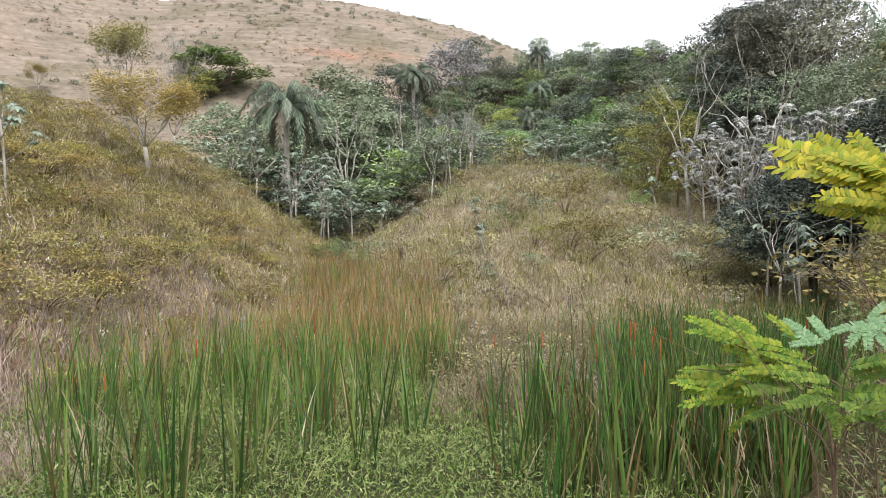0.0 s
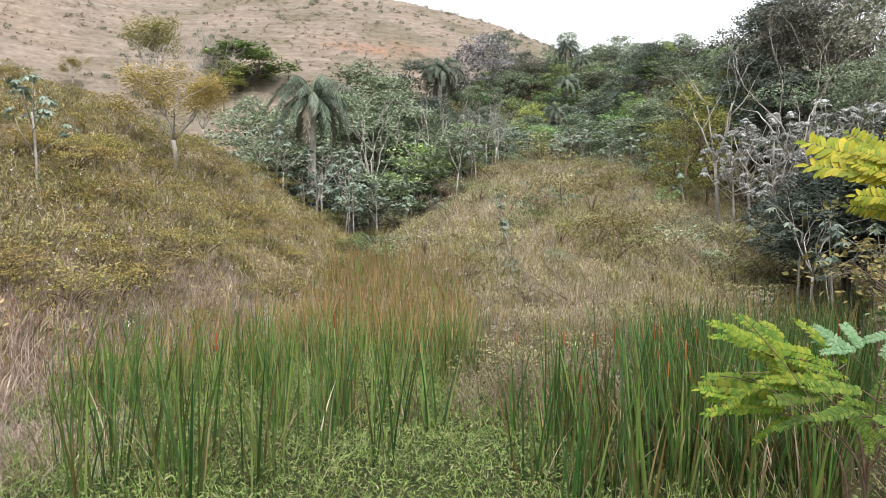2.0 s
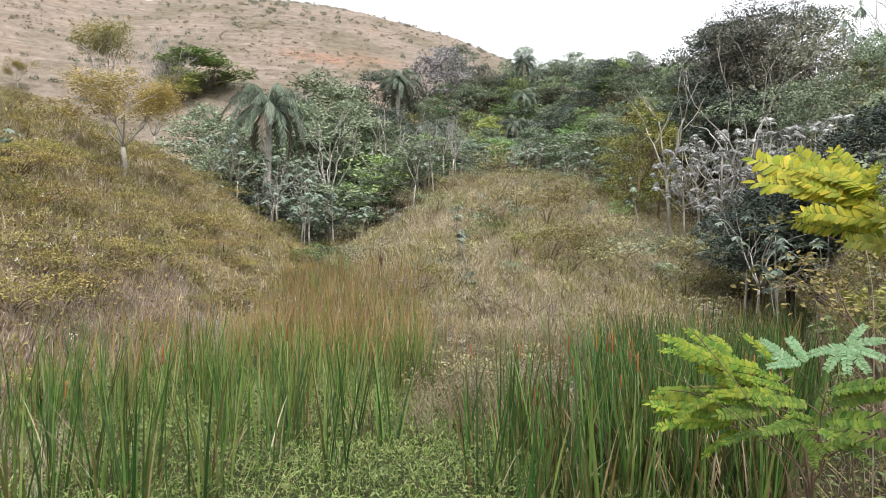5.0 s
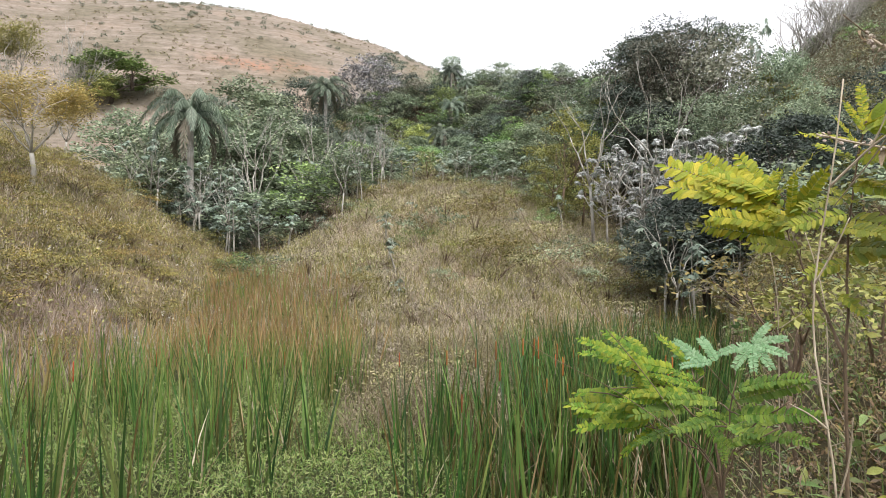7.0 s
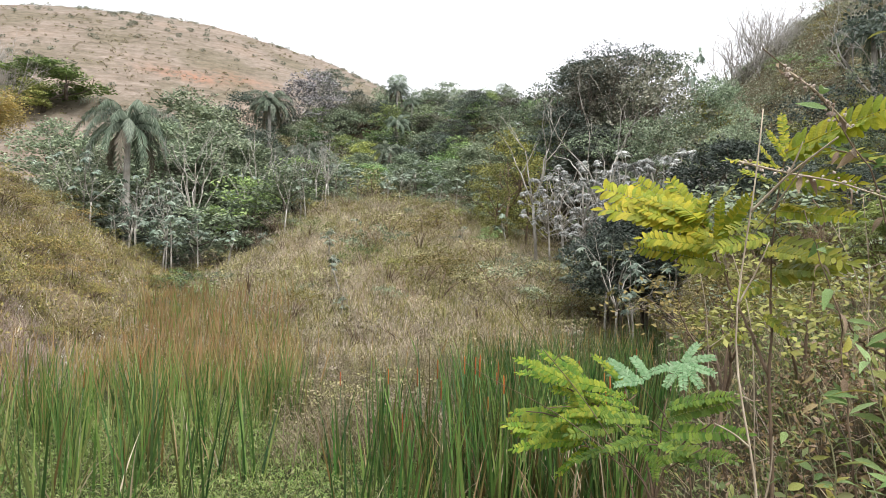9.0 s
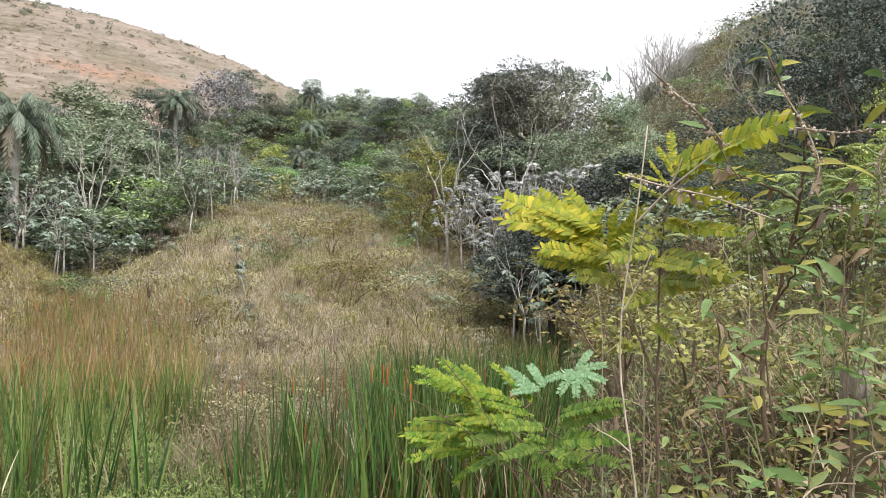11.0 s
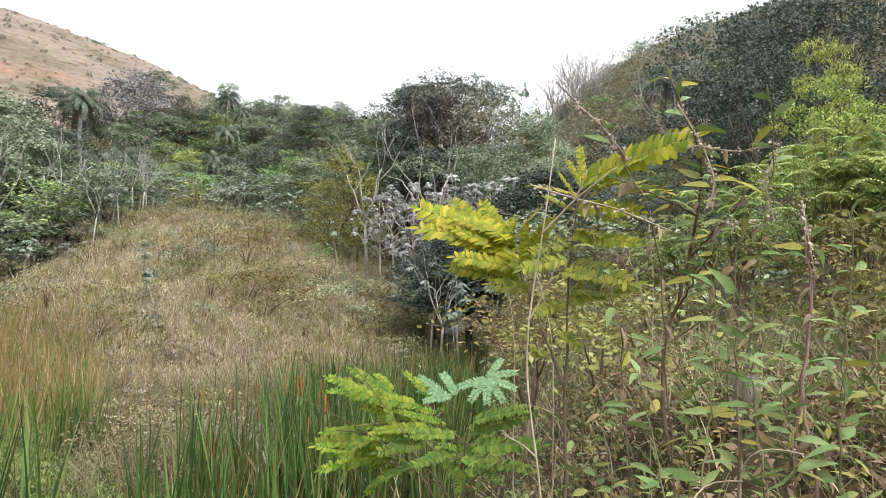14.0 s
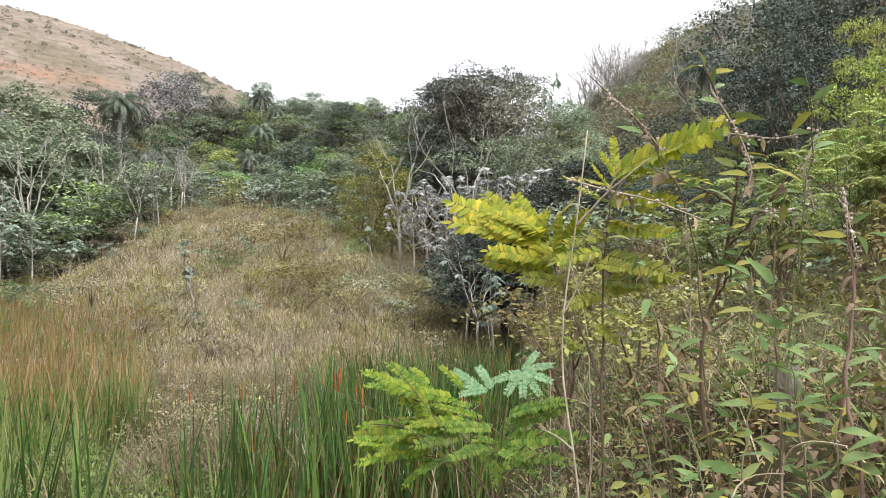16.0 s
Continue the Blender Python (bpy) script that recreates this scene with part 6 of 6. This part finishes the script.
G_FROND = [pinnate_mesh("lime_leaf", YG_LEAF, 23 + k, 1.0, 0.105, 0.42, near_rng, 0.08 + 0.08 * k) for k in range(3)]
B_FROND = [pinnate_mesh("green_leaf", BG_LEAF, 20 + k, 1.0, 0.12, 0.42, near_rng, 0.08 + 0.08 * k) for k in range(3)]
frond_shrub("yellow_shrub", "tall thin shrub with yellow-green feathered compound leaves", YELLOW_LIMBS,
            ((YELLOW_FRONDS, Y_FROND, 0.05, 1), (ARCHED_FRONDS, Y_FROND, 0.05, 1), (GREENER_FRONDS, O_FROND, 0.03, 1)), BARK_BROWN, near_rng, 0.012)
frond_shrub("lime_shrub", "low spreading shrub with lime-green compound leaves on the bank", LIME_LIMBS,
            ((LIME_FRONDS, G_FROND, 0.02, 2), (INNER_FRONDS, B_FROND, 0.02, 1)), BARK_BROWN, near_rng, 0.009, True)


def feather_plant():
    """Fern-like leaf: a stem, a hub and fingers of fine leaflets that spread and hang."""
    c = np.array(FERN_HUB)
    root = tagged(new("feather_plant"), "bluish-green feathery fern-like plant rising through the shrub", "plant")
    g = np.array([c[0] + 0.05, c[1] - 0.05, gz(c[0] + 0.05, c[1] - 0.05) - 0.03])
    root.location = g
    part("stem", Build().tube(curve([(0, 0, 0), tuple((c - g) * 0.5 + np.array([0.02, 0.02, 0])), tuple(c - g)]), [0.006, 0.003], 6), BARK_BROWN, root, smooth=True)
    up = unit(np.array([-0.38, -0.62, 0.62]))
    u = unit(np.cross([0, 0, 1.0], up))
    v = np.cross(up, u)
    for k, a in enumerate((-2.7, -2.1, -1.55, -1.0, -0.4, 0.3, 1.0)):
        d = np.cos(a) * u + np.sin(a) * v + up * 0.2
        set_leaf(F_MESH[k % 2], root, c - g, d, up, near_rng.uniform(0.72, 0.9), "frond")
    side = np.array(FERN_SIDE) - g
    part("stem", Build().tube(curve([tuple((c - g) * 0.7), tuple(side)], 5), [0.004, 0.002], 5), BARK_BROWN, root, smooth=True)
    for k, a in enumerate((2.5, 2.9, 3.4, 2.1)):
        d = np.cos(a) * u + np.sin(a) * v + up * 0.15
        set_leaf(F_MESH[k % 2], root, side + u * 0.02 * k, d, up, near_rng.uniform(0.8, 1.0), "frond")


feather_plant()


def weed(pts, r, leaves=13, size=0.105, bark=BARK_BROWN, old=0.25, radius=0.008, label="", first=0.15, kinds=None, rooted=True):
    root = tagged(new("tall_weed"), label or "tall woody weed with lance-shaped green leaves", "weed", "tall weeds")
    pts = to_ground(pts, r.normal() * 0.04, r.normal() * 0.04) if rooted else pts
    off = np.array(pts[0])
    root.location = off
    line = curve(pts, 12) - off
    line[1:-1] += r.normal(size=(len(line) - 2, 3)) * 0.004
    part("stem", Build().tube(line, [radius, radius * 0.35], 6), bark, root, smooth=True)
    for c in range(leaves):
        t = first + (1 - first) * (c + r.uniform(0, 0.8)) / leaves
        i = min(len(line) - 2, int(t * (len(line) - 1)))
        p = line[i] + (line[i + 1] - line[i]) * r.uniform()
        a = c * 2.4 + r.uniform(-0.4, 0.4)
        gone = r.uniform() < old
        d = np.array([np.cos(a), np.sin(a), r.uniform(-1.3, -0.3) if gone else r.uniform(-0.15, 0.75)])
        m = O_MESH[r.integers(4)] if gone else (kinds or W_MESH)[r.integers(5)]
        set_leaf(m, root, p, d, unit(np.array([-0.2, -0.3, 0.9]) + r.normal(size=3) * 0.6), size * r.uniform(0.6, 1.25) * (0.6 if gone else 1), "leaf")
    return root


weed(WOODY_WEED[0], near_rng, 34, 0.11, BARK_BROWN, 0.2, 0.014, "tall woody weed with a crooked dark stem and grey-green leaves", 0.5, L_MESH)
for pts in WOODY_WEED[1:]:
    twig = weed(pts, near_rng, 15, 0.105, BARK_BROWN, 0.22, 0.0065, "leafy side branch of the woody weed with grey-green leaves", 0.2, L_MESH, False)
for pts in LEAFY_WEEDS:
    weed(pts, near_rng, 26, 0.098, BARK_GREEN, 0.06, 0.0048, "tall leafy weed with large pale green lance-shaped leaves", 0.22, L_MESH)
for k, pts in enumerate(TWIGGY_WEEDS):
    weed(pts, near_rng, 18, 0.10, BARK_RED if k < 2 else BARK_BROWN, 0.4, 0.0075 if k < 2 else 0.005, "tall reddish weed stem with withering lance-shaped leaves", 0.3, L_MESH)


def lump_mesh(r):
    """A small uneven seed head."""
    bm = bmesh.new()
    bmesh.ops.create_icosphere(bm, subdivisions=1, radius=0.0048)
    for v in bm.verts:
        v.co *= r.uniform(0.5, 1.5)
    me = bpy.data.meshes.new("seed_head")
    bm.to_mesh(me)
    bm.free()
    me.materials.append(SEED)
    return me


SEED_MESH = [lump_mesh(near_rng) for _ in range(3)]


def seed_arc(pts, r):
    """A dry flower stalk with clusters of seed heads."""
    root = tagged(new("seed_stalk"), "dry arching stalk with clusters of withered seed heads", "stalk", "seed stalks")
    off = np.array(pts[0])
    root.location = off
    line = curve(pts, 12) - off
    part("stalk", Build().tube(line, [0.004, 0.002], 5), BARK_DRY, root, smooth=True)
    for i in np.linspace(0, len(line) - 1, 52).astype(int):
        set_leaf(SEED_MESH[r.integers(3)], root, line[i] + r.normal(size=3) * 0.011, dirs(1, r)[0], (0.1, 0.2, 1), r.uniform(0.6, 1.25), "seed_head")
    for _ in range(3):
        set_leaf(O_MESH[r.integers(4)], root, line[r.integers(len(line))], (r.normal(), r.normal(), -0.9), (0.3, 0.2, 1), r.uniform(0.035, 0.065), "leaf")


for pts in SEED_ARCS:
    seed_arc(pts, near_rng)

for k, pts in enumerate(PALE_STEMS):
    root = tagged(new("dry_stem"), "thin bare pale dry stem", "stem", "dry stems")
    pts = pts if k in (1, 3) else to_ground(pts)
    off = np.array(pts[0])
    root.location = off
    line = curve(pts, 10) - off
    thin = pts[-1][0] < 1.3
    b = Build().tube(line, [0.003, 0.0016] if thin else [0.0042, 0.0022], 6)
    for c in range(3):
        i = near_rng.integers(6, len(line) - 3)
        q = line[i] + unit(near_rng.normal(size=3) + np.array([0, 0, 0.8])) * near_rng.uniform(0.1, 0.3)
        b.tube(curve([line[i], q], 5), [0.0022, 0.001] if thin else [0.0035, 0.0015], 4)
    part("stem", b, BARK_BROWN if thin else BARK_DRY, root, smooth=True)


def stump():
    x, y, z = STUMP
    g = gz(x, y)
    h = 0.25
    root = tagged(new("tree_stump"), "small weathered grey cut tree stump in the weeds", "stump")
    root.location = (x, y, g - 0.03)
    n, rows = 22, 7
    v, a = [], np.arange(n) / n * 2 * np.pi
    for k in range(rows):
        t = k / (rows - 1)
        rad = (0.058 + 0.025 * (1 - t) ** 2) * (1 + 0.07 * np.sin(a * 5) + 0.04 * np.sin(a * 11 + 1)) + near_rng.normal(size=n) * 0.0025
        zz = h * t + (0.018 * np.sin(a * 2 + 1) + near_rng.normal(size=n) * 0.006) * (k == rows - 1)
        v.append(np.stack([np.cos(a) * rad, np.sin(a) * rad, zz], -1))
    v = np.concatenate(v)
    q = [[k * n + j, k * n + (j + 1) % n, (k + 1) * n + (j + 1) % n, (k + 1) * n + j] for k in range(rows - 1) for j in range(n)]
    part("wood", Build().add(v, q), BARK_CUT, root)
    top = np.concatenate([v[-n:], v[-n:] * np.array([0.5, 0.5, 1]) - np.array([0, 0, 0.012]), [[0, 0, h - 0.015]]])
    q = [[j, (j + 1) % n, n + (j + 1) % n, n + j] for j in range(n)] + [[n + j, n + j + 1, n + (j + 2) % n, 2 * n] for j in range(0, n, 2)]
    part("cut_face", Build().add(top, q), BARK_CUT, root, "cracked cut face")


stump()
# reddish broad-leaved plants at the foot of the lime shrub
for k in range(16):
    x, y = 1.72 + near_rng.uniform(-0.35, 0.45), 2.05 + near_rng.uniform(-0.5, 0.45)
    g, h = gz(x, y), near_rng.uniform(0.28, 0.52)
    tagged(weed([(x, y, g + 0.1), (x + near_rng.normal() * 0.08, y + near_rng.normal() * 0.08, g + h)], near_rng, 14, 0.092, BARK_RED, 0.08, 0.005, "low plant with broad reddish-olive leaves on the bank", 0.25, R_MESH), group="low weeds")
for k in range(15):
    x, y = 2.08 + near_rng.uniform(-0.32, 0.32), 2.5 + near_rng.uniform(-0.4, 0.35)
    g = gz(x, y)
    tagged(weed([(x, y, g + 0.15), (x + near_rng.normal() * 0.08, y + near_rng.normal() * 0.08, g + near_rng.uniform(0.45, 0.85))], near_rng, 13, 0.085, BARK_GREEN, 0.05, 0.004, "leafy green weed in a dense clump on the bank", 0.3, G_MESH), group="low weeds")
for k in range(9):
    x, y = STUMP[0] + near_rng.uniform(-0.2, 0.45), STUMP[1] + near_rng.uniform(-0.1, 0.5)
    tagged(weed([(x, y, gz(x, y) + 0.12), (x + 0.04, y + 0.03, gz(x, y) + near_rng.uniform(0.2, 0.36))], near_rng, 13, 0.085, BARK_BROWN, 0.3, 0.004, "low leafy weed with some withered leaves on the bank", 0.05), group="low weeds")


def bank_keep(x, y):
    a = np.degrees(np.arctan2(-(x - 0.3), y - 0.5))
    r = np.hypot(x - 0.3, y - 0.5)
    gap = np.exp(-((a + 54) / 4) ** 2) * (r < 3.25)
    return (a < -17) * (a > -72) * sstep(1.3, 1.7, r) * (ground(x, y) > 0.5) * (1 - 0.85 * gap)


x, y = scatter(1100, 0.8, 9, 0.8, 10, lambda x, y: bank_keep(x, y) * np.clip(2.6 / np.hypot(x, y), 0, 1))
for k in range(min(46, len(x))):
    h = near_rng.uniform(0.3, 0.75)
    g = gz(x[k], y[k])
    lean = near_rng.normal(size=2) * 0.14
    w = weed([(x[k], y[k], g + 0.15), (x[k] + lean[0], y[k] + lean[1], g + h)], near_rng, 11, 0.066, BARK_BROWN, 0.3, 0.004, "low leafy weed with some withered leaves on the bank", 0.05)
    tagged(w, group="low weeds")

b = Build()
x, y = scatter(6500, 0.6, 14, 0.6, 14, lambda x, y: bank_keep(x, y) * np.clip(3.5 / np.hypot(x, y), 0, 1) * np.clip(0.5 - 0.7 * bumps(x, y, 0.5), 0.08, 1))
tufts(b, x, y, 6, 0.42, 0.0055, 1.1, 1.5, 4, 0.06)
stuff("dry_grass", b, G_STRAW, "dry straw and grass on the bank", "grass")
b = Build()
x, y = scatter(9000, 0.6, 16, 0.6, 16, lambda x, y: bank_keep(x, y) * np.clip(4.5 / np.hypot(x, y), 0, 1))
tufts(b, x, y, 5, 0.3, 0.010, 0.8, 1.3, 3, 0.06)
stuff("green_grass", b, G_BANK, "olive green grass and weeds on the bank", "grass")
b = Build()
x, y = scatter(70000, 0.6, 20, 0.6, 20, lambda x, y: bank_keep(x, y) * np.clip(7 / np.hypot(x, y), 0, 1) * np.clip(0.1 + 0.95 * bumps(x, y, 0.45), 0.03, 1))
n = len(x)
p = np.stack([x, y, ground(x, y) + (0.45 + 0.35 * bumps(x, y, 0.45)) * rng.uniform(0.0, 1, n) ** 1.2], -1)
L = rng.uniform(0.04, 0.11, n)
b.leaves(p, dirs(n) * np.array([1, 1, 0.6]), dirs(n) * 0.6 + np.array([0, 0, 1.0]), L, L * 0.4)
x, y = scatter(30000, 0.8, 5.4, 0.8, 5.6, lambda x, y: bank_keep(x, y) * np.clip(0.15 + 0.9 * bumps(x, y, 0.35), 0.02, 1))
n = len(x)
p = np.stack([x, y, ground(x, y) + rng.uniform(0.02, 0.3, n) ** 1.2], -1)
L = rng.uniform(0.025, 0.06, n)
b.leaves(p, dirs(n) * np.array([1, 1, 0.6]), dirs(n) * 0.6 + np.array([0, 0, 1.0]), L, L * 0.4)
stuff("bank_weeds", b, W_LEAF, "small green leaves of creeping weeds on the bank", "weeds")
b = Build()
x, y = scatter(110000, 0.6, 12, 0.6, 12, lambda x, y: bank_keep(x, y) * np.clip(2.2 / np.hypot(x, y), 0, 1) ** 1.5)
n = len(x)
p = np.stack([x, y, ground(x, y) + rng.uniform(0.0, 0.2, n)], -1)
L = rng.uniform(0.02, 0.065, n)
b.leaves(p, dirs(n) * np.array([1, 1, 0.6]), dirs(n) * 0.7 + np.array([0, 0, 1.0]), L, L * 0.4, 0.3)
x, y = scatter(75000, 0.8, 5.4, 0.8, 5.6, lambda x, y: bank_keep(x, y) * np.clip(2.6 / np.hypot(x, y), 0, 1) ** 1.5 * (0.7 + 0.3 * bumps(x, y, 0.3)))
n = len(x)
p = np.stack([x, y, ground(x, y) + rng.uniform(0.0, 0.1, n)], -1)
L = rng.uniform(0.025, 0.075, n)
b.leaves(p, dirs(n) * np.array([1, 1, 0.7]), dirs(n) + np.array([-0.2, -0.2, 0.7]), L, L * rng.uniform(0.25, 0.5, n), 0.25)
stuff("leaf_litter", b, LITTER, "brown withered leaves littering the bank", "litter")

b = Build()
x, y = scatter(6500, 0.6, 12, 0.6, 14, lambda x, y: bank_keep(x, y) * np.clip(3.5 / np.hypot(x, y), 0, 1))
tufts(b, x, y, 3, 0.42, 0.004, 1.2, 1.0, 3, 0.08)
stuff("dead_stalks", b, H_TWIG, "tangle of thin dead brown twigs on the bank", "twigs")
# leafy sprouts close to the feet
x, y = scatter(400, 0.8, 3.6, 0.8, 3.4, lambda x, y: bank_keep(x, y) * (np.hypot(x, y) < 3.4))
for k in range(min(22, len(x))):
    g, h = gz(x[k], y[k]), near_rng.uniform(0.22, 0.5)
    lean = near_rng.normal(size=2) * 0.12
    w = weed([(x[k], y[k], g + 0.12), (x[k] + lean[0], y[k] + lean[1], g + h)], near_rng, 14, 0.072, BARK_BROWN, 0.12, 0.004, "leafy green sprout with pointed leaves on the bank", 0.1, L_MESH)
    tagged(w, group="low weeds")
# bushes and undergrowth further along the bank
x, y = scatter(700, 3, 20, 2, 26, lambda x, y: bank_keep(x, y) * (np.hypot(x, y) > 5) * (hollow(x, y) < 0.3) * 0.5)
for k in range(min(48, len(x))):
    kind = ("bank_brush", "bank_bush", "bank_brush")[k % 3]
    plant(kind, k % 3, x[k], y[k], rng.uniform(0.8, 1.7), group="bank bushes")
x, y = scatter(160, 3, 16, 2, 18, lambda x, y: bank_keep(x, y) * (np.hypot(x, y) > 5.5) * (hollow(x, y) < 0.3) * 0.5)
for k in range(min(9, len(x))):
    plant("sapling", k % 3, x[k], y[k], rng.uniform(0.9, 1.5))
b = Build()
x, y = scatter(46000, 0.6, 16, 0.6, 16, lambda x, y: bank_keep(x, y) * np.clip(5 / np.hypot(x, y), 0, 1) * np.clip(0.2 + 0.9 * bumps(x + 3, y, 0.5), 0.0, 1))
n = len(x)
p = np.stack([x, y, ground(x, y) + (0.4 + 0.3 * bumps(x + 3, y, 0.5)) * rng.uniform(0.1, 1, n)], -1)
L = rng.uniform(0.04, 0.10, n)
b.leaves(p, dirs(n) * np.array([1, 1, 0.6]), dirs(n) * 0.6 + np.array([0, 0, 1.0]), L, L * 0.38)
stuff("bank_weeds", b, L_SPRING_HAZE, "fresh green sprigs among the weeds of the bank", "weeds")
